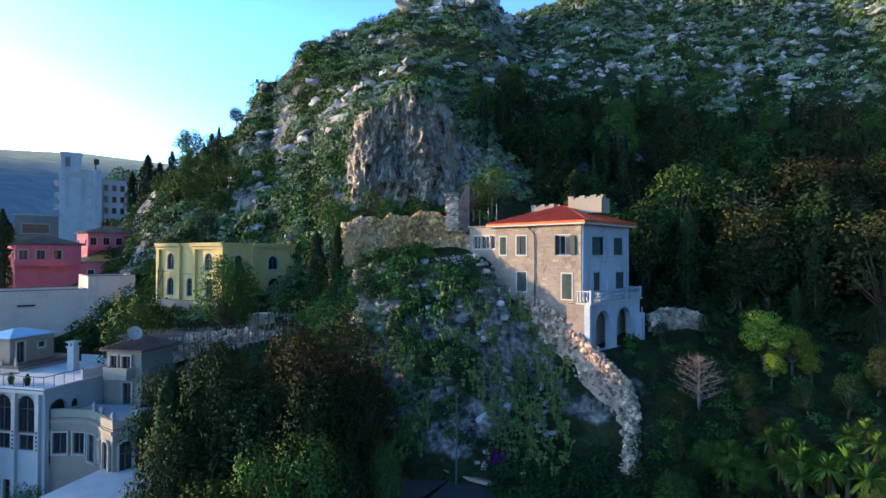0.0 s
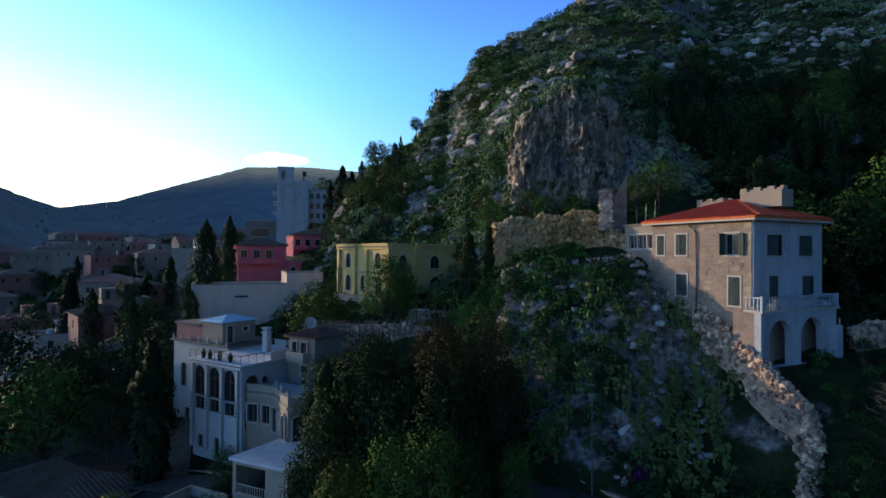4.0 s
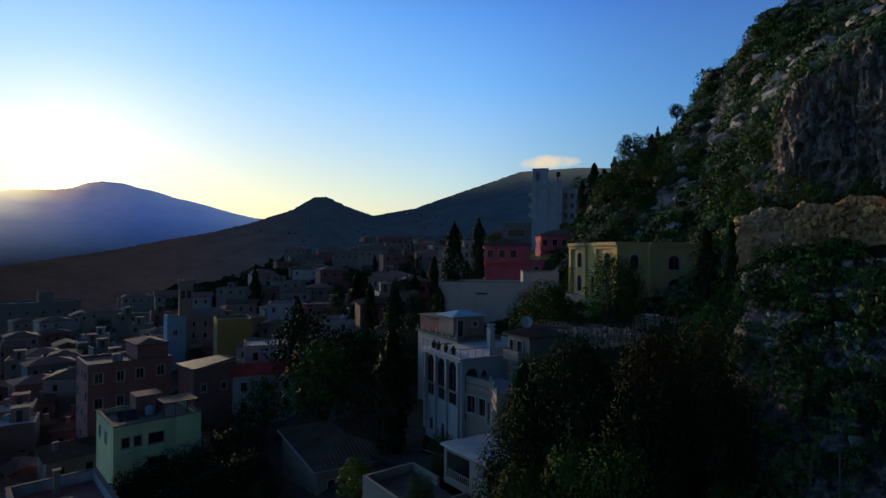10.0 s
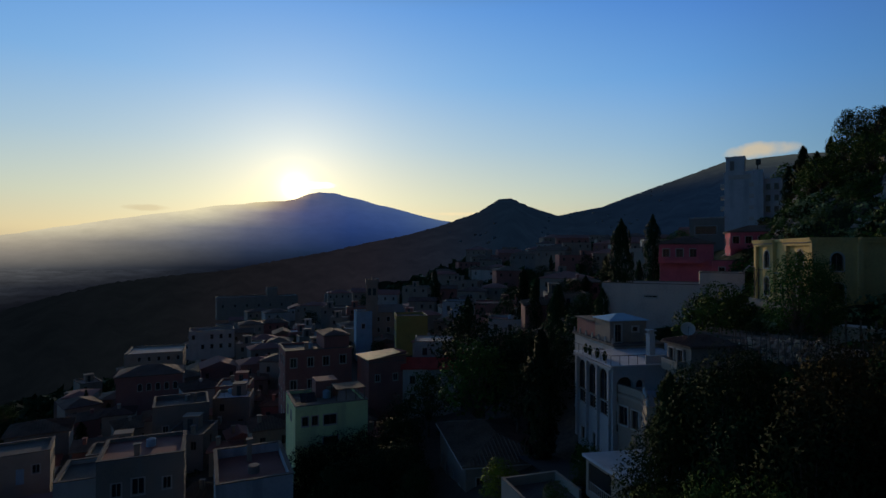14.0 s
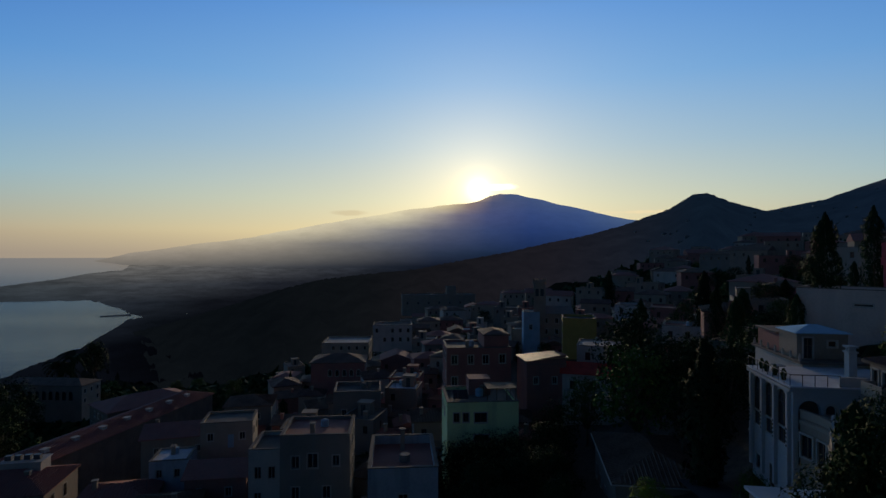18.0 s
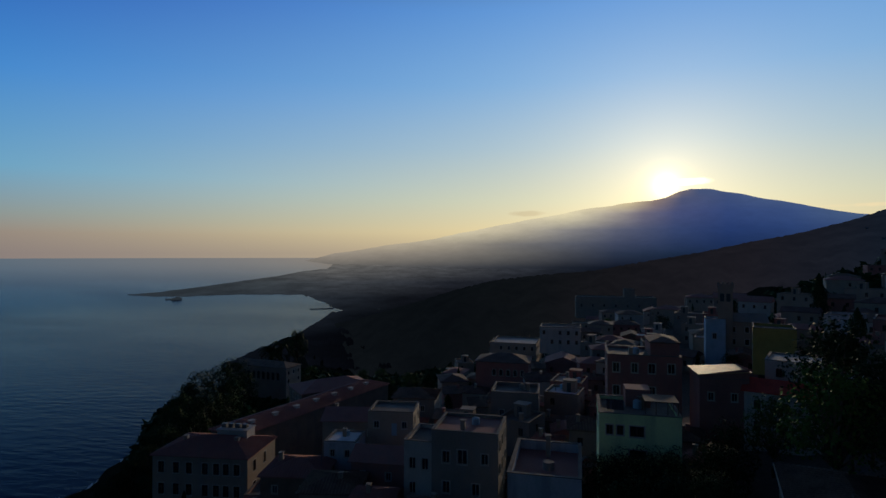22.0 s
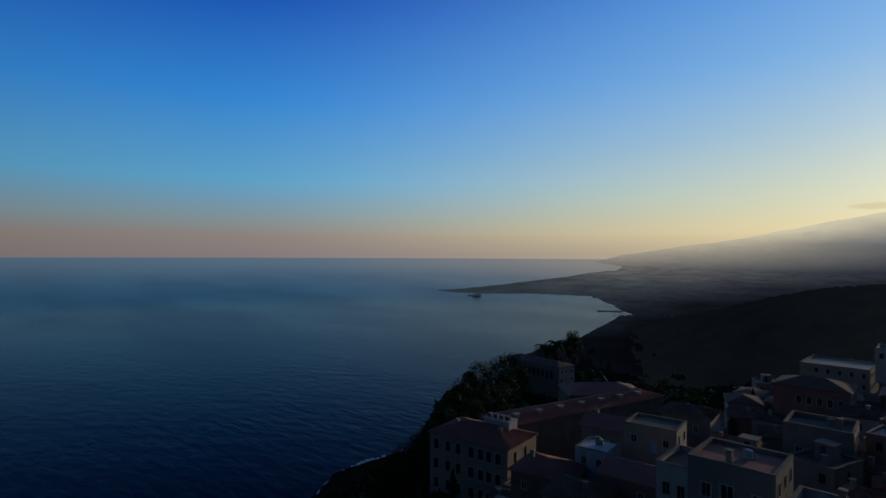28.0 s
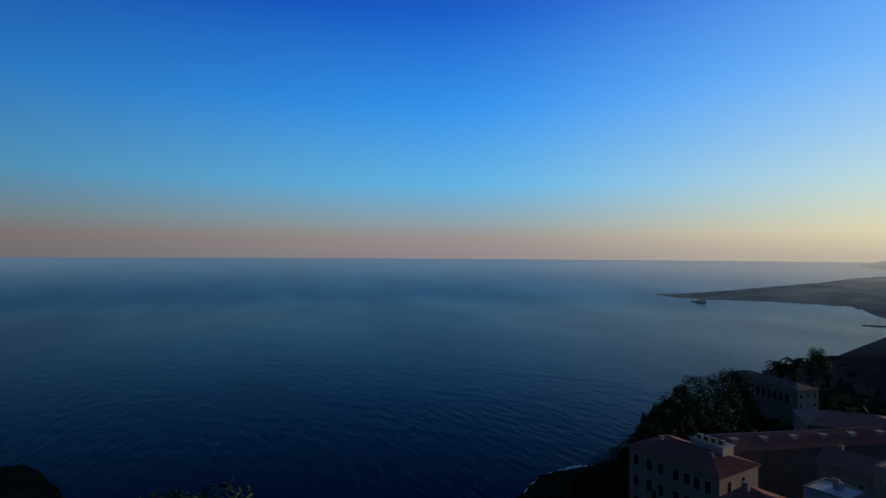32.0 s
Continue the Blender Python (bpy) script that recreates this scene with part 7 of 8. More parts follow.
def palm_meshes(seed, height, fronds=22):
    rng = np.random.default_rng(seed)
    b = Build()
    for k in range(6):
        b.tube((0.1 * math.sin(k), 0, height * k / 6 - (0.5 if k == 0 else 0)), (0.1 * math.sin(k + 1), 0, height * (k + 1) / 6), 0.26 - 0.01 * k, 0.23 - 0.01 * k, 8)
    quads = []
    for k in range(fronds):
        a, up = 2 * math.pi * k * 0.382, rng.uniform(-0.3, 1.2)
        length = rng.uniform(2.0, 2.9)
        d = np.array([math.cos(a), math.sin(a), 0.0])
        side_v = np.array([-math.sin(a), math.cos(a), 0.0])
        top = np.array([0.1 * math.sin(6), 0, height])
        pts = [top + d * length * s * math.cos(up * 0.5) + np.array([0, 0, length * (up * s - 0.9 * s * s)]) for s in np.linspace(0.05, 1, 9)]
        for p, q in zip(pts, pts[1:]):
            for sgn in (-1, 1):
                w = 0.55 * (1 - 0.6 * np.linalg.norm(q - top) / length)
                e = side_v * sgn * w + np.array([0, 0, -0.18])
                quads.append(np.stack([p, p + (q - p) * 0.75, p + (q - p) * 1.1 + e, p + (q - p) * 0.35 + e]))
    return b.done("trunk", M_BARK, True), quads_mesh("crown", np.array(quads), M_LEAF_DARK)


TREES = {
    "leafy": [broadleaf_meshes(11 + k, 8, 3.2, M_LEAF, 2700, 22, 0.14) for k in range(3)],
    "dark": [broadleaf_meshes(31 + k, 8, 3.3, M_LEAF_DARK, 2700, 22, 0.14) for k in range(3)],
    "brown": [broadleaf_meshes(51 + k, 8, 3.4, M_LEAF_BROWN, 2700, 22, 0.14) for k in range(2)],
    "lime": [broadleaf_meshes(71 + k, 7, 2.6, M_LEAF_YELLOW, 2800, 18, 0.12, 0.35) for k in range(2)],
    "cypress": [cypress_meshes(91 + k, 10, 1.0) for k in range(3)],
    "broad_cypress": [cypress_meshes(101 + k, 10, 1.75, 4200, M_LEAF_DARK, 0.14) for k in range(2)],
    "pine": [broadleaf_meshes(121 + k, 9, 3.0, M_CYPRESS, 3400, 18, 0.13, 0.55, 0.9) for k in range(2)],
    "palm": [palm_meshes(131, 7.5), palm_meshes(132, 6.0)],
}
SIZE = {"leafy": 8, "dark": 8, "brown": 8, "lime": 7, "cypress": 10, "broad_cypress": 10, "pine": 9, "palm": 7.5}
ABOUT = {"leafy": ("tree", "green broadleaf tree with an uneven crown", "tree"), "dark": ("tree", "dense dark green evergreen tree", "tree"),
         "brown": ("tree", "broad tree with brownish autumn foliage", "tree"), "lime": ("tree", "small tree with bright yellow-green leaves", "tree"),
         "cypress": ("cypress", "slender dark green cypress tree", "cypress"), "broad_cypress": ("conifer", "broad dark green conifer", "conifer"),
         "pine": ("pine", "dark stone pine with a spreading crown", "pine"), "palm": ("palm", "tall palm with drooping fronds", "palm")}
NEAR = {
    "leafy": [broadleaf_meshes(211 + k, 8, 2.7, M_LEAF, 6800, 30, 0.11, 0.16, 1.0, 0.95, 0.42, 0.4) for k in range(3)],
    "dark": [broadleaf_meshes(231 + k, 8, 2.7, M_LEAF_DARK, 6800, 30, 0.11, 0.16, 1.0, 0.95, 0.42, 0.4) for k in range(3)],
    "brown": [broadleaf_meshes(251 + k, 8, 2.8, M_LEAF_BROWN, 6800, 30, 0.11, 0.16, 1.0, 1.0, 0.42, 0.5) for k in range(2)],
    "lime": [broadleaf_meshes(271 + k, 7, 2.4, M_LEAF_YELLOW, 4200, 15, 0.105, 0.32, 1.0, 0.8, 0.5) for k in range(2)],
    "broad_cypress": [cypress_meshes(281 + k, 10, 1.75, 4200, M_LEAF_DARK, 0.14) for k in range(2)],
}
tree_rnd = random.Random(77)


def tree(kind, x, y, top=None, height=None, wide=1.0, group=""):
    """A tree on the ground at (x, y); top: height of its tip in the world, or height: its own."""
    z = footing(x, y)
    hh = height if height else max(2.5, top - z)
    trunk, crown = tree_rnd.choice(NEAR[kind] if kind in NEAR and math.hypot(x, y) < 62 else TREES[kind])
    s = hh / SIZE[kind]
    name, label, cat = ABOUT[kind]
    ob = thing(name, label, cat, pose(x, y, z, 0, 0, tree_rnd.uniform(0, 360)) @ Matrix.Diagonal((s * wide, s * wide, s, 1)), group)
    put("trunk", trunk, ob)
    put("crown", crown, ob)
    return ob


# dark trees that fill the gorge below the yellow house
for kind, x, y, top, wide in (("broad_cypress", -18.6, 37.2, -8.4, 0.85), ("dark", -16.2, 41.0, -6.6, 0.82), ("dark", -14.4, 37.8, -7.4, 0.82), ("brown", -11.0, 42.5, -5.2, 0.82), ("brown", -7.6, 42.6, -5.0, 0.82), ("brown", -5.6, 39.0, -8.0, 0.82),
                              ("dark", -12.2, 36.0, -8.8, 0.82), ("leafy", -10.8, 31.6, -11.2, 0.7), ("leafy", -8.4, 32.2, -10.6, 0.82), ("leafy", -13.4, 30.6, -12.6, 0.75), ("dark", -8.6, 36.0, -8.0, 0.82), ("leafy", -3.6, 35.0, -12.2, 0.82),
                              ("dark", -20.6, 41.5, -8.6, 0.82), ("dark", -18.6, 44.4, -7.2, 0.82), ("brown", -9.4, 38.8, -6.6, 0.82), ("dark", -22.5, 45.5, -9.4, 0.7), ("leafy", -25.4, 33.0, -17.6, 0.75), ("dark", -5.6, 33.4, -11.6, 0.7),
                              ("dark", -16.4, 34.0, -11.0, 0.82), ("brown", -13.4, 44.2, -7.8, 0.7), ("dark", -2.0, 32.0, -14.6, 0.8)):
    tree(kind, x, y, top, wide=wide)
# round the yellow house
for kind, x, y, top, wide in (("leafy", -22.6, 55.8, -0.1, 1.0), ("leafy", -20.9, 56.8, -0.9, 0.8), ("leafy", -31.0, 54.4, -4.6, 0.9), ("leafy", -34.5, 60.5, -3.4, 0.9), ("broad_cypress", -13.1, 56.6, 2.4, 0.8), ("broad_cypress", -11.2, 57.6, 3.0, 0.72),
                              ("leafy", -13.4, 68.6, 7.0, 0.8), ("leafy", -10.6, 70.0, 6.2, 0.8), ("dark", -26.5, 56.0, -6.6, 1.1), ("dark", -29.0, 57.4, -6.4, 1.0), ("dark", -38.0, 62.0, -5.0, 1.0), ("leafy", -16.5, 74.0, 9.5, 0.7)):
    tree(kind, x, y, top, wide=wide)
# along the skyline of the shoulder
for kind, x, y, top, wide in (("pine", -62.8, 136.2, 31.0, 0.8), ("cypress", -58.6, 138.1, 30.5, 1.5), ("cypress", -55.3, 134.5, 31.5, 0.9), ("pine", -53.1, 140.3, 38.0, 0.8), ("cypress", -48.6, 150, 44.5, 0.8), ("cypress", -46.8, 152.5, 47.0, 0.7), ("cypress", -44.6, 164.0, 60.0, 0.9),
                              ("cypress", -71.4, 131.9, 23.8, 1.5), ("cypress", -69.1, 133.1, 22.4, 1.6), ("cypress", -65.8, 132.5, 25.0, 1.3), ("cypress", -76.7, 134.7, 20.3, 1.3), ("leafy", -97.0, 166.0, 26.0, 1.0), ("dark", -61.8, 131.2, 24.0, 1.1), ("dark", -57.0, 127.0, 22.5, 1.1)):
    tree(kind, x, y, top, wide=wide)
for k in range(16):
    a, r = tree_rnd.uniform(20.5, 27.5), tree_rnd.uniform(104, 134)
    p = at(a, r)
    tree(tree_rnd.choice(("leafy", "leafy", "dark", "cypress", "leafy")), p.x, p.y, height=tree_rnd.uniform(4, 7), wide=tree_rnd.uniform(0.9, 1.3), group="trees on the shoulder")
# woods beside and behind the stone house
for kind, x, y, top, wide in (("lime", 26.0, 44.2, -4.4, 1.15), ("lime", 27.8, 43.6, -5.6, 1.1), ("lime", 25.4, 42.4, -7.4, 1.0), ("lime", 28.6, 42.4, -7.6, 1.0), ("broad_cypress", 31.5, 48.7, -2.6, 0.8), ("leafy", 37.6, 87.3, 19.2, 0.9), ("brown", 44.8, 83.8, 17.0, 0.8), ("broad_cypress", 42.0, 68.1, 11.8, 0.7),
                              ("dark", 34.7, 72.1, 6.4, 0.9), ("brown", 51.1, 74.1, 12.4, 0.8), ("dark", 45.0, 60.0, 5.2, 0.9), ("brown", 37.4, 65.0, 3.4, 0.9), ("dark", 26.5, 64.8, 0.0, 1.0), ("dark", 38.5, 58.5, 3.6, 0.9), ("leafy", 67.8, 86.6, 22.0, 0.8),
                              ("leafy", 64.3, 89.2, 20.5, 0.8), ("leafy", 14.8, 119.1, 41.5, 0.8), ("cypress", 7.1, 104.8, 26.5, 1.0), ("cypress", 10.3, 94.4, 19.5, 1.0), ("cypress", 17.9, 98.4, 23.0, 1.2), ("cypress", 20.7, 92.7, 19.5, 1.1), ("cypress", 25.2, 91.6, 20.0, 1.3),
                              ("cypress", 28.7, 93.7, 21.5, 1.1), ("cypress", 29.5, 85.0, 16.0, 1.2)):
    tree(kind, x, y, top, wide=wide)
for k in range(165):
    a, r = tree_rnd.uniform(-46, -5), 62 + 78 * tree_rnd.random() ** 1.3
    if a > -11 and r < 88:
        continue
    p = at(a, r)
    tree(tree_rnd.choice(("dark", "dark", "brown", "cypress", "leafy", "dark", "broad_cypress", "cypress")), p.x, p.y, height=tree_rnd.uniform(6.5, 11.5) * (1 if r < 110 else 0.8), wide=tree_rnd.uniform(0.85, 1.2), group="woods on the slope")
for k in range(26):
    a, r = tree_rnd.uniform(-13, -3.6), tree_rnd.uniform(74, 96)
    p = at(a, r)
    tree(tree_rnd.choice(("dark", "cypress", "dark", "broad_cypress", "leafy")), p.x, p.y, height=tree_rnd.uniform(4.5, 8.5), wide=tree_rnd.uniform(0.85, 1.15), group="woods on the slope")
for x, y, h in ((-2.5, 66, 4.0), (-6.5, 67, 4.5), (1.6, 66.5, 4.2), (-9.0, 69, 5.0), (3.8, 68, 5.5), (6.2, 70, 6.0)):
    tree("leafy", x, y, height=h, wide=1.0, group="bushes at the foot of the crag")
# bushes and young trees below the house
for kind, x, y, top, wide in (("leafy", 17.3, 36.0, -12.4, 1.3), ("leafy", 18.6, 33.1, -12.4, 1.4), ("leafy", 14.2, 33.1, -13.2, 1.4), ("leafy", 15.7, 30.1, -13.4, 1.5), ("leafy", 22.3, 28.3, -12.0, 1.3), ("dark", 18.9, 46.9, -8.2, 1.0), ("dark", 16.6, 43.0, -8.6, 0.9), ("dark", 17.6, 40.0, -10.4, 0.9), ("dark", 16.4, 37.6, -12.0, 0.9), ("dark", 20.6, 44.4, -8.2, 0.9), ("dark", 15.6, 34.6, -13.0, 0.9), ("brown", 21.4, 37.2, -10.8, 0.9),
                              ("dark", 24.3, 50.5, -7.0, 1.0), ("dark", 24.6, 46.6, -8.6, 1.2), ("dark", 28.5, 38.6, -8.2, 1.1), ("dark", 32.3, 40.8, -6.6, 1.1), ("dark", 26.1, 38.9, -9.6, 1.2), ("dark", 22.5, 40.5, -11.0, 1.2), ("dark", 20.4, 55.0, -5.8, 0.9),
                              ("dark", 35.5, 44.0, -4.0, 1.0), ("dark", 37.0, 38.0, -5.0, 1.0), ("dark", 29.5, 55.0, -2.0, 1.0), ("dark", 34.0, 33.0, -8.0, 1.0)):
    tree(kind, x, y, top, wide=wide)
# town gardens
for kind, x, y, top, wide in (("cypress", -40.4, 41.5, -8.6, 1.3), ("broad_cypress", -60.7, 70.4, 5.0, 0.75), ("broad_cypress", -67.9, 84.2, 6.8, 0.7), ("cypress", -71.7, 65.9, -6.0, 1.5), ("cypress", -92.5, 71.8, -4.0, 1.2), ("cypress", -176.4, 86.0, -6.5, 1.2),
                              ("leafy", -55.1, 41.4, -11.4, 0.95), ("dark", -76.7, 50.2, -9.4, 0.9), ("lime", -36.0, 34.4, -19.8, 1.1), ("dark", -43.3, 62.5, -9.4, 1.0), ("dark", -55.1, 58.8, -8.6, 1.0),
                              ("leafy", -29.4, 38.6, -16.4, 0.8), ("dark", -64.8, 50.3, -11.6, 1.0), ("broad_cypress", -82.4, 68.1, -6.2, 0.7), ("broad_cypress", -63.8, 59.6, -6.6, 0.7), ("broad_cypress", -56.2, 62.8, -5.5, 0.8),
                              ("dark", -49.3, 44.0, -14.0, 0.9), ("dark", -60.9, 47.3, -13.6, 0.9)):
    tree(kind, x, y, top, wide=wide)
for kind, x, y, top, wide in (("dark", -60.7, 45.3, -13.2, 1.0), ("dark", -58.5, 52.0, -11.6, 1.0), ("dark", -70.3, 57.3, -12.4, 1.0), ("leafy", -53.6, 22.1, -25.6, 1.1), ("dark", -95.0, 56.8, -15.2, 0.9),
                              ("broad_cypress", -111.8, 67.9, -10.8, 0.8), ("broad_cypress", -100, 62, -14, 0.8), ("dark", -104, 75, -11, 1.0), ("dark", -86, 78, -11, 1.0), ("dark", -70, 76, -7, 1.0), ("dark", -78, 86, -4, 1.0), ("leafy", -70.0, 40.5, -18.5, 0.9),
                              ("dark", -97, 88, -6, 1.0), ("dark", -118, 84, -10, 1.0), ("cypress", -90, 92, -1, 1.2), ("dark", -52, 51, -12.5, 1.0), ("dark", -66, 66, -8.5, 1.0)):
    tree(kind, x, y, top, wide=wide)
for kind, x, y, top, wide in (("dark", -47.0, 20.6, -21.6, 1.1), ("dark", -47.6, 25.0, -21.4, 1.1), ("dark", -48.4, 29.4, -21.0, 1.1), ("dark", -43.4, 22.6, -22.6, 1.0), ("dark", -43.0, 27.6, -22.0, 1.0), ("dark", -54.2, 18.8, -22.0, 1.1), ("dark", -54.6, 22.2, -21.8, 1.1), ("dark", -55.2, 25.8, -21.6, 1.1), ("dark", -56.0, 31.0, -20.6, 0.9), ("dark", -62.5, 33.6, -20.4, 0.9)):
    tree(kind, x, y, top, wide=wide, group="garden trees of the town")
# the wooded edge above the sea, palms in the hotel garden
for kind, x, y, top, wide in (("dark", -170.8, -106.7, -39.5, 0.9), ("dark", -159.6, -104.9, -39.5, 0.9), ("dark", -147.9, -103.5, -39.0, 0.9), ("pine", -137.7, -100.0, -40.0, 0.8), ("dark", -124.7, -92.2, -40.2, 0.9), ("dark", -115.5, -87.4, -41.2, 0.9), ("dark", -106.6, -82.3, -42.5, 0.9), ("dark", -98.7, -79.0, -44.5, 0.9),
                              ("dark", -94.8, -80.1, -46.5, 0.9), ("dark", -90.8, -81.1, -49.0, 0.9), ("dark", -88.2, -83.4, -52.0, 0.9), ("dark", -137.5, -92.5, -42.5, 1.0), ("dark", -119.3, -83.1, -43.0, 1.0), ("dark", -109.7, -78.9, -44.0, 1.0), ("dark", -96.2, -71.5, -45.5, 0.9), ("dark", -88.8, -71.1, -47.0, 0.9), ("dark", -83.4, -72.2, -49.5, 0.9),
                              ("dark", -152.0, -96.0, -42.0, 1.0), ("dark", -128.0, -88.0, -42.0, 1.0), ("dark", -164.0, -98.0, -43.0, 1.0), ("dark", -143.0, -90.0, -44.0, 1.0), ("dark", -102.0, -75.0, -46.0, 1.0), ("dark", -116.0, -76.0, -46.0, 1.0), ("dark", -130.0, -82.0, -45.0, 1.0), ("dark", -84.0, -80.0, -55.0, 1.0), ("dark", -80.0, -84.0, -60.0, 1.0), ("dark", -76.0, -78.0, -57.0, 1.0),
                              ("palm", -197.6, -107.7, -37.3, 0.8), ("palm", -199.4, -104.1, -38.8, 0.8), ("pine", -208.4, -102.0, -33.4, 0.5), ("cypress", -80.5, -55.0, -45.0, 1.0), ("dark", -78.0, -58.5, -50.0, 0.8), ("dark", -80.0, -49.0, -51.0, 0.8)):
    tree(kind, x, y, top, wide=wide)
p = at(177.0, 60)
tree("leafy", p.x, p.y, -33.2)
# dark gardens between the houses
for count, a0, a1, r0, r1 in ((12, 40, 60, 84, 150), (26, 38, 62, 150, 330), (22, 62, 84, 110, 300), (62, 92, 120, 110, 330)):
    made = tries = 0
    while made < count and tries < count * 12:
        tries += 1
        p = at(tree_rnd.uniform(a0, a1), tree_rnd.uniform(r0, r1))
        if any(math.hypot(p.x - x, p.y - y) < q * 0.75 for x, y, q in TAKEN):
            continue
        made += 1
        tree(tree_rnd.choice(("dark", "dark", "leafy", "cypress", "broad_cypress")), p.x, p.y, height=tree_rnd.uniform(5, 9), wide=tree_rnd.uniform(0.9, 1.25), group="garden trees of the town")

# ---- scrub, cactus and rocks on the hill ----
def spots(rng, n, a0, a1, r0, r1, power=1.0):
    a, f = rng.uniform(a0, a1, n), rng.uniform(0, 1, n) ** power
    r = r0 + (r1 - r0) * f
    x, y, z = -np.sin(np.radians(a)) * r, np.cos(np.radians(a)) * r, land(a, r)
    return np.stack([x, y, z + relief(x, y, z, a, r)], 1), a, r


def scrub(name, label, seed, mat, areas, size, per=16, spread=0.55, thresh=-0.1, aspect=0.55):
    rng = np.random.default_rng(seed)
    out = []
    for n, a0, a1, r0, r1 in areas:
        c, a, r = spots(rng, n, a0, a1, r0, r1)
        keep = np.array([noise.fractal((x * 0.07 + seed, y * 0.07, z * 0.07), 1, 2, 3) > thresh for x, y, z in c])
        c, r = c[keep], r[keep]
        grow = (0.7 + r / 190) * rng.uniform(0.5, 1.5, len(c)) * size
        d = np.abs(rng.normal(0, 1, (len(c), per, 3))) * np.sign(rng.normal(0, 1, (len(c), per, 3)))
        d[..., 2] = np.abs(d[..., 2])
        d /= np.linalg.norm(d, axis=2, keepdims=True)
        pos = c[:, None] + d * grow[:, None, None] * rng.uniform(0.6, 1.1, (len(c), per, 1)) * np.array([1, 1, 0.85])
        pos[..., 2] += 0.1
        out.append(leaf_quads(rng, pos.reshape(-1, 3), d.reshape(-1, 3), np.repeat(grow * spread, per), aspect=aspect))
    ob = new(name, quads_mesh(name, np.concatenate(out), mat))
    return tagged(ob, label, "scrub", kind="stuff")


scrub("green_scrub", "low green scrub over the hillside", 3, M_LEAF, ((5200, -46, 32, 82, 300), (1500, 9, 30, 84, 190), (900, 12, 34, 62, 92), (240, -9, -2.5, 76, 92), (240, 9, 15, 72, 92)), 0.85, per=46, spread=0.2)
scrub("dark_scrub", "dark low bushes in the hollows of the hillside", 9, M_LEAF_DARK, ((1500, -46, 32, 80, 260), (400, 12, 36, 60, 92)), 0.95, per=44, spread=0.2, thresh=0.02)
scrub("forest_floor", "dark undergrowth under the trees of the slope", 71, M_LEAF_DARK, ((2600, -46, -9, 60, 132),), 0.95, per=26, spread=0.30, thresh=-9)
scrub("dry_scrub", "dry olive-brown tufts over the hillside", 15, M_LEAF_BROWN, ((2200, -46, 32, 80, 300),), 0.7, per=26, spread=0.28, thresh=0.0)
scrub("pale_scrub", "pale grey-green scrub on the upper hillside", 41, M_LEAF_PALE, ((7200, -46, 24, 130, 300), (1100, -10, 28, 84, 150), (700, 11, 27, 64, 125), (260, -9, -2.5, 76, 90), (260, 8.5, 15, 72, 92), (160, -4, 10, 79.5, 86)), 0.8, per=34, spread=0.22, thresh=-0.22)
scrub("gorge_bushes", "green bushes on the rocky spur", 45, M_LEAF, ((230, -5, 14, 40, 53), (60, 8.5, 14, 48, 64), (90, -5, 12, 79, 92), (70, -5, 12, 66, 74), (120, -11, -4.5, 37, 48), (110, -12.5, -7, 39, 51), (190, -42, -15, 28, 70), (120, 12, 30, 44, 62), (120, -16, -10.5, 34, 46), (130, 1, 13, 52.0, 55.8), (90, 9, 15, 52, 60)), 0.62, per=130, spread=0.135, thresh=-0.02)
scrub("gorge_undergrowth", "dark undergrowth on the rocky spur and below the house", 49, M_LEAF_DARK, ((150, -5, 14, 38, 53), (70, 8.5, 14.5, 48, 66), (90, -5, 12, 79, 92), (110, -5, 12, 64, 74), (110, -11, -5, 36, 47), (90, -12.5, -7, 38, 50), (1300, -42, -15, 26, 76), (150, 12, 34, 40, 62), (170, -16.5, -11, 33, 46), (90, 2, 13, 51.5, 55.5), (90, 9, 15, 52, 60)), 0.75, per=130, spread=0.135, thresh=-0.12)
scrub("garden_bushes", "dark garden bushes between the houses", 61, M_LEAF_DARK, ((420, 58, 114, 46, 120), (260, 40, 112, 110, 260)), 0.8, per=44, spread=0.23, thresh=-0.05)
scrub("slope_woods", "dark woods on the slope down to the sea", 21, M_LEAF_DARK, ((2000, 116, 150, 120, 420), (900, 124, 152, 70, 200), (700, 113, 129, 165, 330), (4200, 94, 124, 190, 800), (700, 30, 70, 180, 420)), 1.5, per=14, thresh=-0.5)
scrub("bougainvillea", "purple bougainvillea on the rock", 27, M_FLOWER, ((14, -6.6, -5.2, 38.6, 40.0),), 0.55, per=78, spread=0.19, thresh=-9)


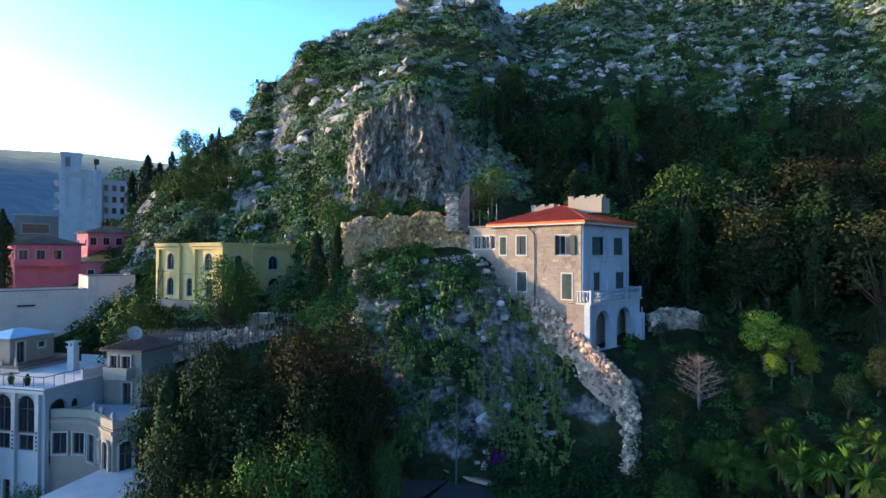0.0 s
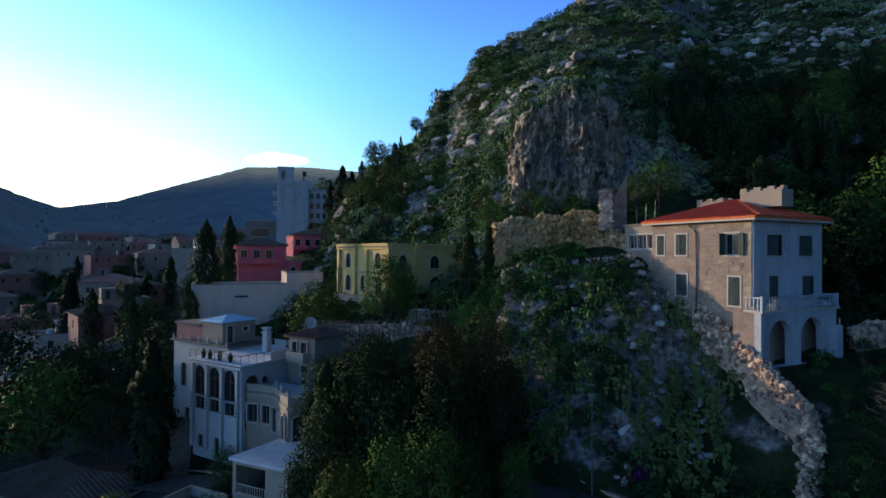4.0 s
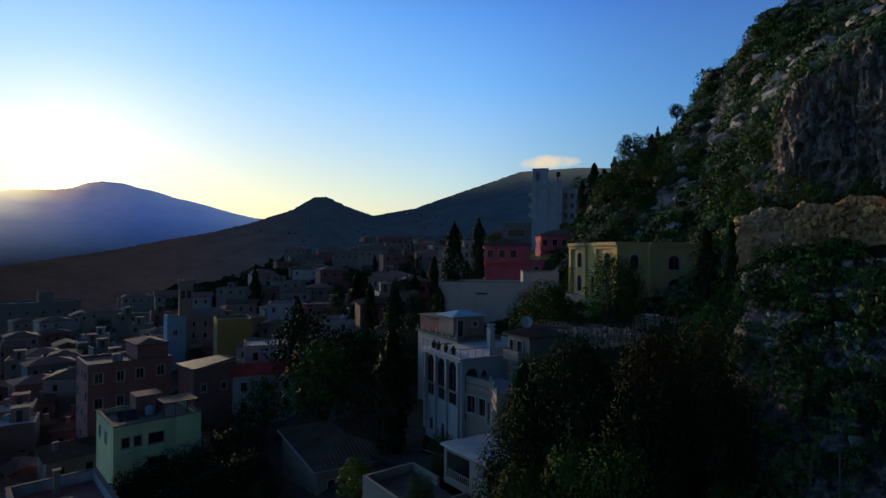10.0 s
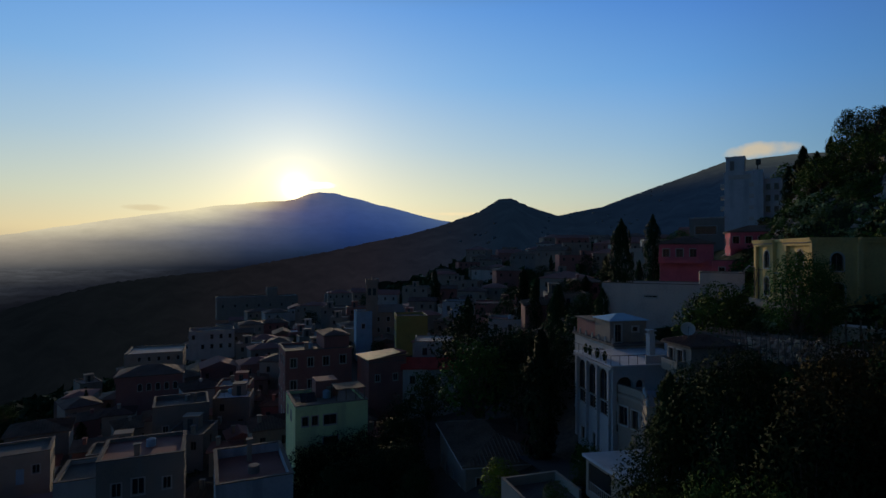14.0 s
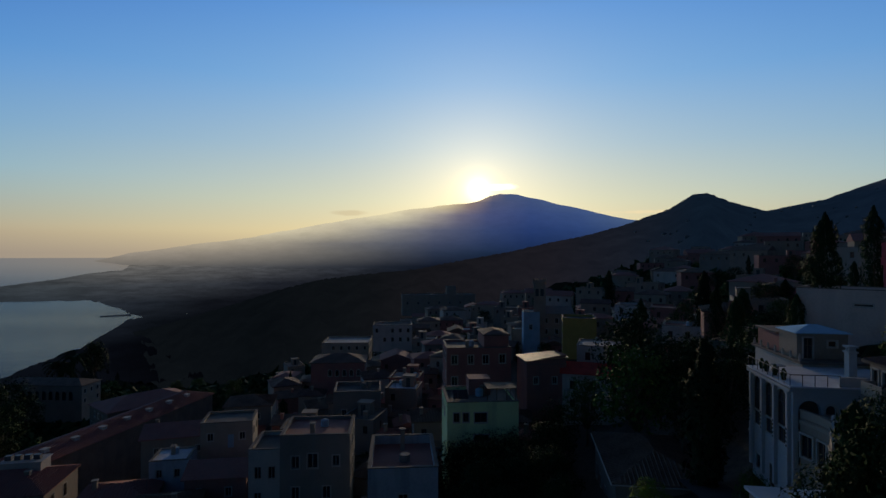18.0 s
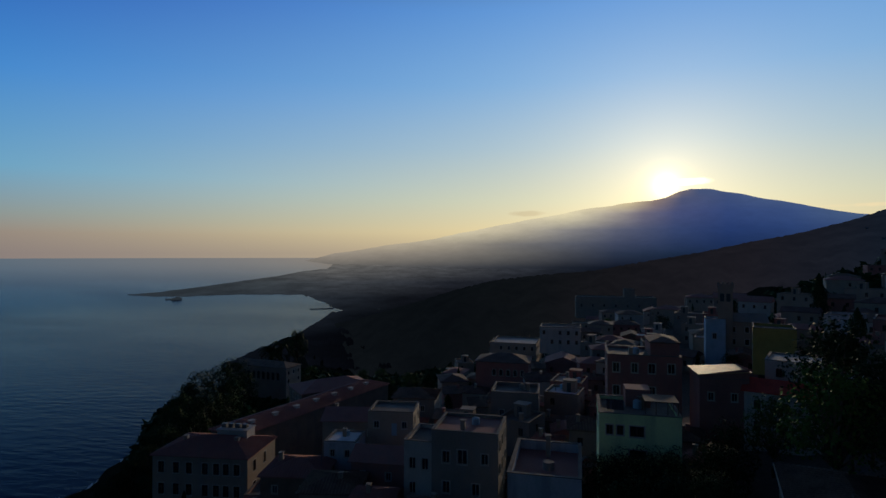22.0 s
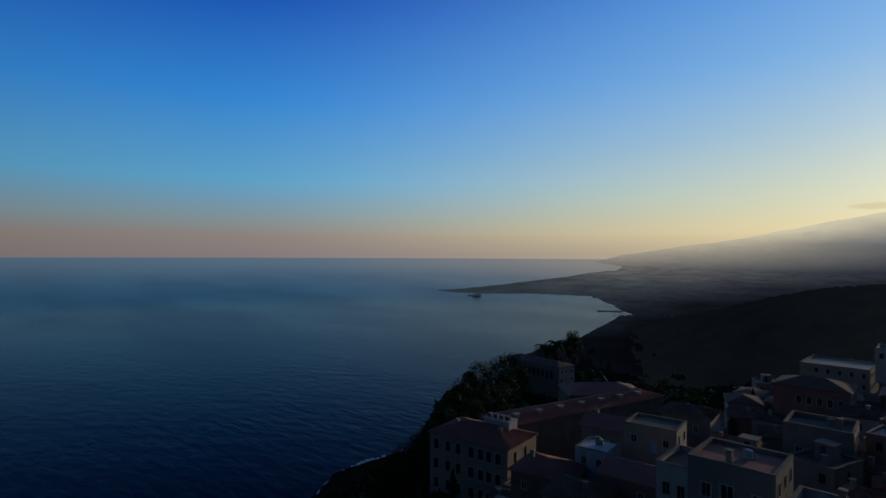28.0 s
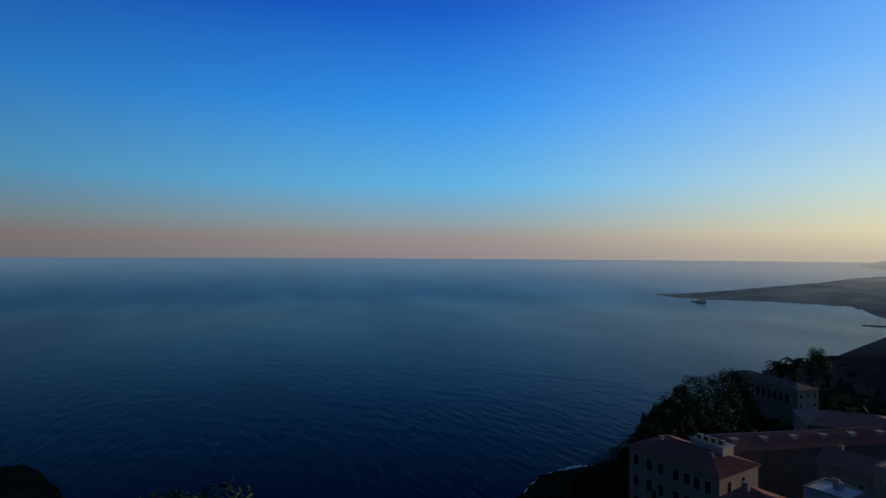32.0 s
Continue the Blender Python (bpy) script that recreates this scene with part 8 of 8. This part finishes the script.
def prickly_pears(seed, areas):
    """Cactus clumps: stacked flat pads."""
    rng = np.random.default_rng(seed)
    quads = []
    for n, a0, a1, r0, r1 in areas:
        c, a, r = spots(rng, n, a0, a1, r0, r1)
        for p in c:
            if noise.noise((p[0] * 0.12, p[1] * 0.12, p[2] * 0.1)) < -0.15:
                continue
            s = rng.uniform(0.45, 0.95)
            tips = [p + rng.normal(0, 0.25, 3) * np.array([1, 1, 0]) for _ in range(3)]
            for level in range(3):
                nxt = []
                for q in tips:
                    for _ in range(2 if level else 1):
                        az_, tilt = rng.uniform(0, 2 * np.pi), rng.uniform(-0.6, 0.6)
                        up_v = np.array([math.sin(tilt) * math.cos(az_), math.sin(tilt) * math.sin(az_), math.cos(tilt)]) * 0.52 * s
                        sd = np.array([-math.sin(az_ + 0.8), math.cos(az_ + 0.8), 0]) * 0.19 * s
                        e = q + up_v
                        quads.append(np.stack([q - sd * 0.25, q + up_v * 0.62 + sd, e, q + up_v * 0.62 - sd]))
                        nxt.append(q + up_v * 0.95)
                tips = nxt
    ob = new("prickly_pears", quads_mesh("prickly_pears", np.array(quads), M_AGAVE))
    return tagged(ob, "pale green prickly pear clumps on the rocky slope", "cactus", kind="stuff")


prickly_pears(33, ((420, -10, 13, 39, 54), (620, 9, 27, 70, 125), (130, 8, 16, 50, 62), (110, -13, -7, 38, 50)))


def agave(x, y, s=1.0):
    z = ground(x, y)
    ob = thing("dragon_tree", "spiky palm-like shrub with drooping dry leaves", "shrub", pose(x, y, z, 0, 0, tree_rnd.uniform(0, 360)) @ Matrix.Diagonal((s, s, s, 1)), "spiky shrubs below the house")
    put("trunk", AGAVE[0], ob)
    put("crown", AGAVE[1], ob)
    put("dry_skirt", AGAVE[2], ob)


def agave_meshes():
    rng = np.random.default_rng(5)
    b = Build()
    heads = [(0, 0, 2.6), (0.9, 0.4, 2.1), (-0.7, 0.7, 1.8), (0.2, -0.9, 2.2), (-0.9, -0.4, 1.5)]
    green, dry = [], []
    for hx, hy, hz in heads:
        b.tube((hx * 0.3, hy * 0.3, -0.4), (hx, hy, hz), 0.16, 0.09, 6)
        for k in range(80):
            a, t = rng.uniform(0, 2 * np.pi), rng.uniform(-0.5, 1.4)
            d = np.array([math.cos(a) * math.cos(t), math.sin(a) * math.cos(t), math.sin(t)])
            sd = np.array([-math.sin(a), math.cos(a), 0]) * 0.05
            c = np.array([hx, hy, hz])
            mid, tip = c + d * 0.55, c + d * 1.0 - np.array([0, 0, 0.2])
            green.append(np.stack([c - sd, mid - sd * 1.4, tip, mid + sd * 1.4]))
        for k in range(16):
            a = rng.uniform(0, 2 * np.pi)
            c = np.array([hx + 0.12 * math.cos(a), hy + 0.12 * math.sin(a), hz - 0.1])
            sd = np.array([-math.sin(a), math.cos(a), 0]) * 0.06
            tip = c + np.array([0.15 * math.cos(a), 0.15 * math.sin(a), -rng.uniform(0.7, 1.3)])
            dry.append(np.stack([c - sd, (c + tip) / 2 - sd, tip, (c + tip) / 2 + sd]))
    return b.done("trunk", M_BARK, True), quads_mesh("crown", np.array(green), M_YUCCA), quads_mesh("dry_skirt", np.array(dry), M_LEAF_BROWN)


AGAVE = agave_meshes()
for x, y, s in ((20.8, 31.8, 1.1), (22.6, 30.6, 1.2), (17.8, 29.0, 1.0), (19.8, 27.6, 1.2), (24.4, 29.6, 1.1), (18.2, 34.6, 1.0), (21.6, 34.2, 1.1), (25.5, 33.0, 1.0)):
    agave(x, y, s)


def bare_tree(x, y, h, spread=2.0, lift=0.42):
    """A leafless tree: trunk, limbs and twigs."""
    rnd = random.Random(4)
    ob = thing("bare_tree", "leafless pale grey tree", "tree", pose(x, y, footing(x, y)))
    trunk, twigs = Build(), Build()
    trunk.tube((0, 0, -0.5), (0, 0, h * 0.95), 0.16, 0.03, 7)
    for k in range(46):
        z = h * (0.25 + 0.7 * k / 46)
        a, ln = k * 2.4, spread * math.sin(math.pi * (0.3 + 0.62 * k / 46)) * rnd.uniform(0.8, 1.2)
        e = Vector((math.cos(a) * ln, math.sin(a) * ln, z + ln * lift))
        twigs.tube((0, 0, z), e, 0.026, 0.008, 4)
        for j in range(9):
            s = Vector((0, 0, z)).lerp(e, 0.3 + 0.075 * j)
            twigs.tube(s, s + Vector((rnd.uniform(-0.5, 0.5), rnd.uniform(-0.5, 0.5), rnd.uniform(0, 0.5))), 0.014, 0.006, 3)
    put("trunk", trunk.done("trunk", M_TWIG), ob)
    put("branchwork", twigs.done("branchwork", M_TWIG), ob)


bare_tree(18.8, 40.2, 4.4)
bare_tree(34.4, 60.0, 9.5, 3.4, 0.12)
bare_tree(43.6, 57.5, 9.0, 2.8, 0.12)


# the limestone crag
def crag():
    """A fluted face of limestone set into the hillside."""
    cols_, rows_ = 330, 170
    knots = ((-4.2, 8), (-3.0, 13.5), (-2.0, 17.5), (-1.0, 21.6), (0.4, 24.4), (1.8, 24.0), (2.6, 23.4), (3.4, 25.6), (4.2, 25.0), (5.2, 23.4), (6.4, 22.9), (7.6, 22.6), (8.6, 21.6), (9.6, 18.2), (10.4, 13.5), (11.2, 9))
    ka, kz = zip(*knots)
    verts = []
    for i in range(rows_):
        v = i / (rows_ - 1)
        for j in range(cols_):
            u = j / (cols_ - 1)
            az_ = 11.2 - u * 15.4
            s = az_ * 1.34
            crest = float(np.interp(az_, ka, kz)) + 1.3 * noise.noise((s * 0.6, 3, 0)) + 0.9 * noise.noise((s * 2.1, 8, 0))
            foot = 3.0
            z = foot + (crest - foot) * v
            r = 75.0 + 4.6 * v ** 1.2 + 1.6 * abs((u - 0.5) * 2) ** 3
            # narrow upright flutes and cracks, broken across by ledges
            wx, wz = noise.noise((s * 0.5, z * 0.25, 30.0)), noise.noise((s * 0.4, z * 0.3, 40.0))
            rib = noise.fractal((s * 0.22, z * 0.07, 4.0), 1.0, 2.1, 3) * 2.0
            flute = -abs(noise.noise((s * 0.9 + wx * 0.9, z * 0.3, 3.0))) * 1.2 - abs(noise.noise((s * 2.0 + wx * 1.2, z * 0.7, 9.0))) * 0.9 - abs(noise.noise((s * 4.2 + wx, z * 1.7, 15.0))) * 0.55
            ledge = (noise.cell((s * 0.55 + wx * 0.7, z * 0.20 + wz * 0.8, 3.0)) + 0.7 * noise.cell((s * 1.6 + wx, z * 0.5 + wz, 5.0))) * 0.9
            chip = noise.fractal((s * 2.2, z * 1.6, 6.0), 0.7, 2.1, 5) * 0.55
            edge = min(1, u * 8, (1 - u) * 8, (1 - v) * 7 + 0.1)
            r -= (rib + flute + ledge + chip + 1.0) * edge - (1 - edge) * 2.6
            verts.append(at(az_ + 0.2 * noise.noise((s, z * 0.5, 2)), r, z))
    ob = mesh_object("limestone_crag", verts, grid_faces(rows_, cols_), M_CRAG)
    tagged(ob, "tall pinkish limestone crag with upright flutes", "rock", kind="structure")
    # bushes along its rim and on its ledges
    rng = np.random.default_rng(14)
    out = []
    while len(out) < 190:
        i, j = int(rng.integers(4, rows_)), int(rng.integers(0, cols_))
        u, v = j / (cols_ - 1), i / (rows_ - 1)
        rim = min(u, 1 - u, (1 - v) * 0.8) < 0.09
        if not rim and (rng.random() > 0.05 + 0.25 * (v < 0.3)):
            continue
        grow = rng.uniform(0.35, 0.95) * (1.25 if rim else 0.7)
        d = ball_points(rng, 60) * np.array([1, 1, 0.8])
        pos = np.array(verts[i * cols_ + j]) + d * grow * rng.uniform(0.6, 1.1, (60, 1))
        out.append(leaf_quads(rng, pos, d + np.array([0, 0, 0.3]), np.full(60, grow * 0.24)))
    half = len(out) // 2
    for name, label, quads, mat in (("crag_bushes", "green bushes along the rim of the crag", out[:half], M_LEAF), ("crag_tufts", "pale green tufts on the ledges of the crag", out[half:], M_LEAF_PALE)):
        tagged(new(name, quads_mesh(name, np.concatenate(quads), mat)), label, "scrub", kind="stuff")


crag()


def outcrops(seed, areas):
    """Rocks breaking through the scrub, one joined mesh."""
    rng = random.Random(seed)
    base = bmesh.new()
    bmesh.ops.create_icosphere(base, subdivisions=1, radius=1)
    bv = [v.co.copy() for v in base.verts]
    bf = [[v.index for v in f.verts] for f in base.faces]
    verts, faces = [], []
    for n, a0, a1, r0, r1, s0, s1 in areas:
        for _ in range(n):
            a, r, s = rng.uniform(a0, a1), rng.uniform(r0, r1), rng.uniform(s0, s1)
            if noise.noise((a * 0.6, r * 0.08, 7.0)) < -0.05:
                continue
            c = at(a, r, 0)
            c.z = footing(c.x, c.y) - s * 0.3
            o, k = len(verts), rng.uniform(0, 50)
            rot = Euler((rng.uniform(-0.4, 0.4), rng.uniform(-0.4, 0.4), rng.uniform(0, 6))).to_matrix()
            sx, sy, sz = s * rng.uniform(0.9, 2.3), s * rng.uniform(0.7, 1.1), s * rng.uniform(0.4, 1.0)
            for p in bv:
                d = 1 + 0.55 * noise.noise(p * 1.3 + Vector((k, 0, 0))) + 0.25 * noise.noise(p * 3.5 + Vector((0, k, 0)))
                q = rot @ (Vector((p.x * sx, p.y * sy, p.z * sz)) * d)
                verts.append(c + q)
            faces += [[o + i for i in f] for f in bf]
    ob = mesh_object("rock_outcrops", verts, faces, M_ROCK)
    tagged(ob, "grey limestone outcrops breaking through the scrub", "rock", kind="stuff")


outcrops(12, ((620, -11, 13, 38.5, 54, 0.12, 0.44), (2400, -46, -8, 145, 300, 0.4, 1.5), (170, -46, -18, 145, 260, 1.0, 2.4), (420, -12, 22, 88, 235, 0.5, 1.9), (110, 8, 22, 74, 110, 0.4, 1.2), (170, -7, 4.5, 205, 243, 1.2, 4.0)))

# ---- ruined walls, terraces, the road ----
def stone_meshes(mat, seed, n=6, s=0.3):
    """Rough stones, about 30 triangles each."""
    out = []
    for k in range(n):
        bm = bmesh.new()
        bmesh.ops.create_icosphere(bm, subdivisions=1, radius=s)
        for v in bm.verts:
            v.co = Vector((v.co.x * 1.3, v.co.y * 0.9, v.co.z * 0.75)) * (1 + 0.5 * noise.noise(v.co * 4 + Vector((k * 7.3, seed, 0))))
        me = bpy.data.meshes.new("stone")
        bm.to_mesh(me)
        bm.free()
        me.materials.append(mat)
        out.append(me)
    return out


RUBBLE = stone_meshes(M_RUBBLE, 1)
OCHRE = stone_meshes(M_OCHRE_STONE, 4)


def rubble_ridge(name, label, pts, half, seed, stones, low, mat=M_RUBBLE, kit=None, wild=0.45, power=2.2, debris=900):
    """A tumbled wall along points (x, y, top); half: half its thickness; low: how far it reaches down."""
    rnd = random.Random(seed)
    ob = thing(name, label, "wall", pose(*pts[0]), kind="structure")
    inv = ob.matrix_world.inverted()
    verts, cols_ = [], 25
    steps = []
    for a, b in zip(pts, pts[1:]):
        n = max(2, int((Vector(b) - Vector(a)).length / 0.28))
        steps += [Vector(a).lerp(Vector(b), k / n) for k in range(n)]
    steps.append(Vector(pts[-1]))
    for k, p in enumerate(steps):
        d = (steps[min(k + 1, len(steps) - 1)] - steps[max(k - 1, 0)])
        nrm = Vector((-d.y, d.x, 0)).normalized()
        for j in range(cols_):
            u = j / (cols_ - 1) * 2 - 1
            top = -low * abs(u) ** power
            q = p + nrm * (u * half * (1 + 0.25 * noise.noise(p * 0.6))) + Vector((0, 0, top + wild * noise.fractal(Vector((p.x * 0.55, p.y * 0.55, u * 1.6 + seed + p.z * 0.4)), 0.8, 2.1, 5)))
            verts.append(inv @ q)
    put("core", mesh_data("core", verts, grid_faces(len(steps), cols_), mat), ob)
    for _ in range(stones):
        p = rnd.choice(steps)
        k = steps.index(p)
        d = (steps[min(k + 1, len(steps) - 1)] - steps[max(k - 1, 0)])
        nrm = Vector((-d.y, d.x, 0)).normalized()
        u = rnd.uniform(-1, 1)
        q = p + nrm * (u * half) + Vector((0, 0, -low * abs(u) ** power + rnd.uniform(0.0, 0.2)))
        s = rnd.uniform(0.5, 1.2)
        put("stone", rnd.choice(kit or RUBBLE), ob, Matrix.Translation(inv @ q) @ Euler((rnd.uniform(0, 6), rnd.uniform(0, 6), rnd.uniform(0, 6))).to_matrix().to_4x4() @ Matrix.Diagonal((s, s, s, 1)))
    # small stones, joined
    bv, bf = [v.co.copy() for v in (kit or RUBBLE)[0].vertices], [list(f.vertices) for f in (kit or RUBBLE)[0].polygons]
    vs, fs = [], []
    for _ in range(debris):
        k = rnd.randrange(len(steps))
        d = (steps[min(k + 1, len(steps) - 1)] - steps[max(k - 1, 0)])
        nrm = Vector((-d.y, d.x, 0)).normalized()
        u = rnd.uniform(-1, 1)
        q = inv @ (steps[k] + nrm * (u * half * 1.05) + Vector((rnd.uniform(-0.2, 0.2), rnd.uniform(-0.2, 0.2), -low * abs(u) ** power + rnd.uniform(0.0, 0.25))))
        m = Euler((rnd.uniform(0, 6), rnd.uniform(0, 6), rnd.uniform(0, 6))).to_matrix() * rnd.uniform(0.3, 0.75)
        o = len(vs)
        vs += [q + m @ c for c in bv]
        fs += [[o + i for i in f] for f in bf]
    put("small_stones", mesh_data("small_stones", vs, fs, mat), ob)
    return ob


rubble_ridge("rubble_stair_wall", "broken rubble wall stepping down the spur", [(2.9, 56.4, 1.7), (4.4, 55.6, 1.0), (6.0, 52.6, -0.9), (7.5, 50.9, -2.5), (9.0, 48.7, -4.4), (10.8, 46.3, -6.0), (11.9, 43.8, -7.5), (13.3, 42.5, -8.8), (14.1, 42.0, -9.8), (14.3, 41.3, -11.4), (13.6, 39.8, -13.0), (12.9, 37.4, -14.8)], 0.78, 3, 300, 2.8, M_RUBBLE, None, 0.35, 2.4, 2400)
rubble_ridge("ruined_wall", "ochre ruined rubble wall above the terrace", [(-10.2, 56.6, 2.9), (-9.3, 56.9, 3.0), (-8.9, 57.0, 3.5), (-7.3, 57.5, 3.6), (-6.6, 57.6, 3.1), (-5.6, 57.7, 3.9), (-3.4, 57.7, 3.6), (-2.4, 57.7, 4.2), (-0.6, 57.4, 4.1), (0.3, 57.2, 3.2), (1.4, 57.1, 3.0), (2.2, 56.9, 1.9), (3.2, 56.6, 1.0)], 0.7, 5, 290, 4.4, M_OCHRE_STONE, OCHRE, 0.62, 6.0, 3400)
rubble_ridge("terrace_wall", "low dry-stone terrace wall on the spur", [(-8.5, 53.4, -1.8), (-6.5, 53.6, -1.2), (-3.0, 53.9, -0.8), (0.5, 54.0, -0.5), (3.4, 54.0, -0.2)], 0.7, 8, 140, 1.2, M_RUBBLE, None, 0.3, 2.0, 900)

# the lone pillar of the ruin, with the thin wall behind it
pil = thing("ruin_pillar", "square rubble pillar of the ruin", "pillar", pose(0.9, 56.4, 2.4), kind="structure")
b = Build()
for k in range(10):
    j = 0.06 * math.sin(k * 2.3)
    b.box(-0.62 + j, -0.55 - j, k * 0.4, 0.62 + j, 0.55 - j, k * 0.4 + 0.385)
put("shaft", b.done("shaft", M_RUBBLE), pil)
prnd = random.Random(8)
for k in range(60):
    put("stone", RUBBLE[k % 6], pil, pose(prnd.uniform(-0.6, 0.6), -0.55, prnd.uniform(0.1, 3.9), prnd.uniform(0, 360), 0, 0) @ Matrix.Diagonal((0.6, 0.4, 0.6, 1)))
put("thin_wall", Build().poly([(0.7, 0.9, 0), (0.7, 0.9, 3.2), (1.9, 1.6, 5.6), (1.9, 1.6, 0)]).poly([(0.7, 1.2, 0), (1.9, 1.9, 0), (1.9, 1.9, 5.6), (0.7, 1.2, 3.2)]).poly([(0.7, 0.9, 3.2), (0.7, 1.2, 3.2), (1.9, 1.9, 5.6), (1.9, 1.6, 5.6)]).poly([(1.9, 1.6, 0), (1.9, 1.6, 5.6), (1.9, 1.9, 5.6), (1.9, 1.9, 0)]).done("thin_wall", M_RUBBLE), pil)

# dry-stone terraces with a paling fence below the yellow house
rubble_ridge("garden_wall", "dry-stone garden wall below the yellow house", [(-27.0, 51.6, -8.6), (-24.0, 53.0, -7.9), (-20.5, 53.6, -7.6), (-17.0, 54.2, -7.8), (-14.6, 54.6, -8.4)], 1.1, 11, 170, 1.8)
fence = thing("paling_fence", "leaning dark fence of thin posts and wire", "fence", pose(-27.0, 51.0, -9.8))
post = Build().tube((0, 0, -0.4), (0, 0, 2.3), 0.045, 0.04, 5).done("post", M_WOOD)
frnd = random.Random(3)
for k in range(26):
    put("post", post, fence, pose(k * 0.52, k * 0.085 + 0.4 * math.sin(k * 0.4) * 0.3, 0.6 + 0.02 * k, frnd.uniform(-7, 7), frnd.uniform(-7, 7), 0))
for z in (1.3, 2.1, 2.7):
    put("wire", Build().tube((0, 0, z), (13, 2.1, z + 0.5), 0.015, 0.015, 4).done("wire", M_METAL), fence)
terr = thing("stone_terrace", "pale stone terrace with dark posts", "terrace", pose(-20.6, 57.2, -8.6, 0, 0, 10), kind="structure")
put("wall", Build().box(0, 0, 0, 5.6, 0.5, 2.3).done("wall", M_STONE), terr)
put("floor", Build().box(0, 0.504, 0, 5.6, 3.2, 2.2).done("floor", M_TERRACE), terr)
for k in range(6):
    put("post", Build().box(-0.06, -0.12, 0, 0.06, 0.0, 3.0).done("post", M_WOOD), terr, pose(0.2 + k * 1.05, -0.004, 0.0))

# hut with the satellite dish
hut = thing("stone_hut", "low grey hut with a flat roof", "outbuilding", pose(-31.0, 52.6, -11.0, 0, 0, 10))
put("wall", Build().box(0, 0, 0, 7.5, 4.2, 3.0).done("wall", M_GREY_WALL), hut)
put("roof_slab", Build().box(-0.2, -0.2, 3.004, 7.7, 4.4, 3.2).done("roof_slab", M_ROOF_FLAT), hut)
dish = thing("satellite_dish", "white satellite dish on a short pole", "satellite dish", pose(-27.12, 48.1, -7.75))
b = Build()
for i in range(4):
    for k in range(16):
        def pt(q, j):
            rr = 0.62 * q / 4
            return Vector((rr * math.cos(2 * math.pi * j / 16), -0.25 * (rr / 0.62) ** 2, rr * math.sin(2 * math.pi * j / 16)))
        b.poly([pt(i, k), pt(i + 1, k), pt(i + 1, k + 1), pt(i, k + 1)] if i else [pt(0, 0), pt(1, k), pt(1, k + 1)])
put("reflector", b.done("reflector", M_PLASTER_WHITE, True), dish, pose(0, 0, 0.75, -25, 0, 50))
put("pole", Build().tube((0, 0.05, 0), (0, 0.05, 0.75), 0.05).done("pole", M_METAL), dish)
put("feed_arm", Build().tube((0, 0, -0.5), (0, -0.75, -0.1), 0.025).tube((0, -0.75, -0.1), (0, -0.75, 0.05), 0.05).done("feed_arm", M_METAL), dish, pose(0, 0, 0.75, -25, 0, 50))

# the road in the gorge
pts = [at(44, 62.0, -22.6), at(34, 50.0, -20.0), at(27, 46.0, -17.6), at(22, 43.8, -16.2), at(14, 44.2, -15.35), at(7.3, 42.2, -15.4), at(3.0, 40.2, -15.5), at(-0.94, 38.4, -15.62), at(-5, 37.3, -15.75), at(-9, 36.6, -15.9), at(-13.2, 35.9, -16.1), at(-19, 33.6, -16.5), at(-26, 29.5, -17.2), at(-38, 30.0, -17.4), at(-52, 34.0, -17.6), at(-66, 42.0, -17.2), at(-76, 54.0, -13.0)]
b, kerb = Build(), Build()
for a, c in zip(pts, pts[1:]):
    d = (c - a).normalized()
    n = Vector((-d.y, d.x, 0))
    b.poly([a - n * 4.6, c - n * 4.6, c + n * 0.1, a + n * 0.1])
    for side_n, hgt in ((n * 0.1, 0.28),):
        q0, q1, w2 = a + side_n, c + side_n, n * 0.35
        kerb.poly([q0, q1, q1 + Vector((0, 0, hgt)), q0 + Vector((0, 0, hgt))]).poly([q0 + Vector((0, 0, hgt)), q1 + Vector((0, 0, hgt)), q1 + w2 + Vector((0, 0, hgt)), q0 + w2 + Vector((0, 0, hgt))]).poly([q0 + w2, q0 + w2 + Vector((0, 0, hgt)), q1 + w2 + Vector((0, 0, hgt)), q1 + w2])
road = new("road", b.done("road", M_ASPHALT))
tagged(road, "narrow dark asphalt road in the gorge", "road", kind="structure")
kb = new("road_parapet", kerb.done("road_parapet", M_RUBBLE))
tagged(kb, "low stone parapet along the road", "wall", kind="structure")
lamp = thing("lamp_post", "slim dark lamp post beside the road", "street lamp", pose(0.95, 37.6, -15.7))
put("pole", Build().tube((0, 0, -0.3), (0, 0, 6.2), 0.07, 0.045).done("pole", M_METAL), lamp)
put("arm", Build().tube((0, 0, 6.1), (0, -0.9, 6.35), 0.035).done("arm", M_METAL), lamp)
put("lamp_head", Build().box(-0.12, -1.3, 6.28, 0.12, -0.85, 6.4).done("lamp_head", M_METAL), lamp)

# ruined garden walls beside the house
rubble_ridge("garden_ruin", "overgrown ruined walls beside the arcade", [(19.8, 52.0, -5.9), (21.2, 52.6, -5.4), (23.6, 53.0, -5.5), (25.2, 52.8, -6.2)], 0.55, 15, 140, 3.2, M_RUBBLE, None, 0.3, 5.0, 700)
rubble_ridge("garden_ruin", "pale ruined hut wall among the trees", [(24.6, 43.2, -11.4), (26.4, 42.2, -11.3), (28.0, 41.2, -11.6)], 0.55, 17, 80, 2.0, M_RUBBLE, None, 0.3, 5.0, 300)
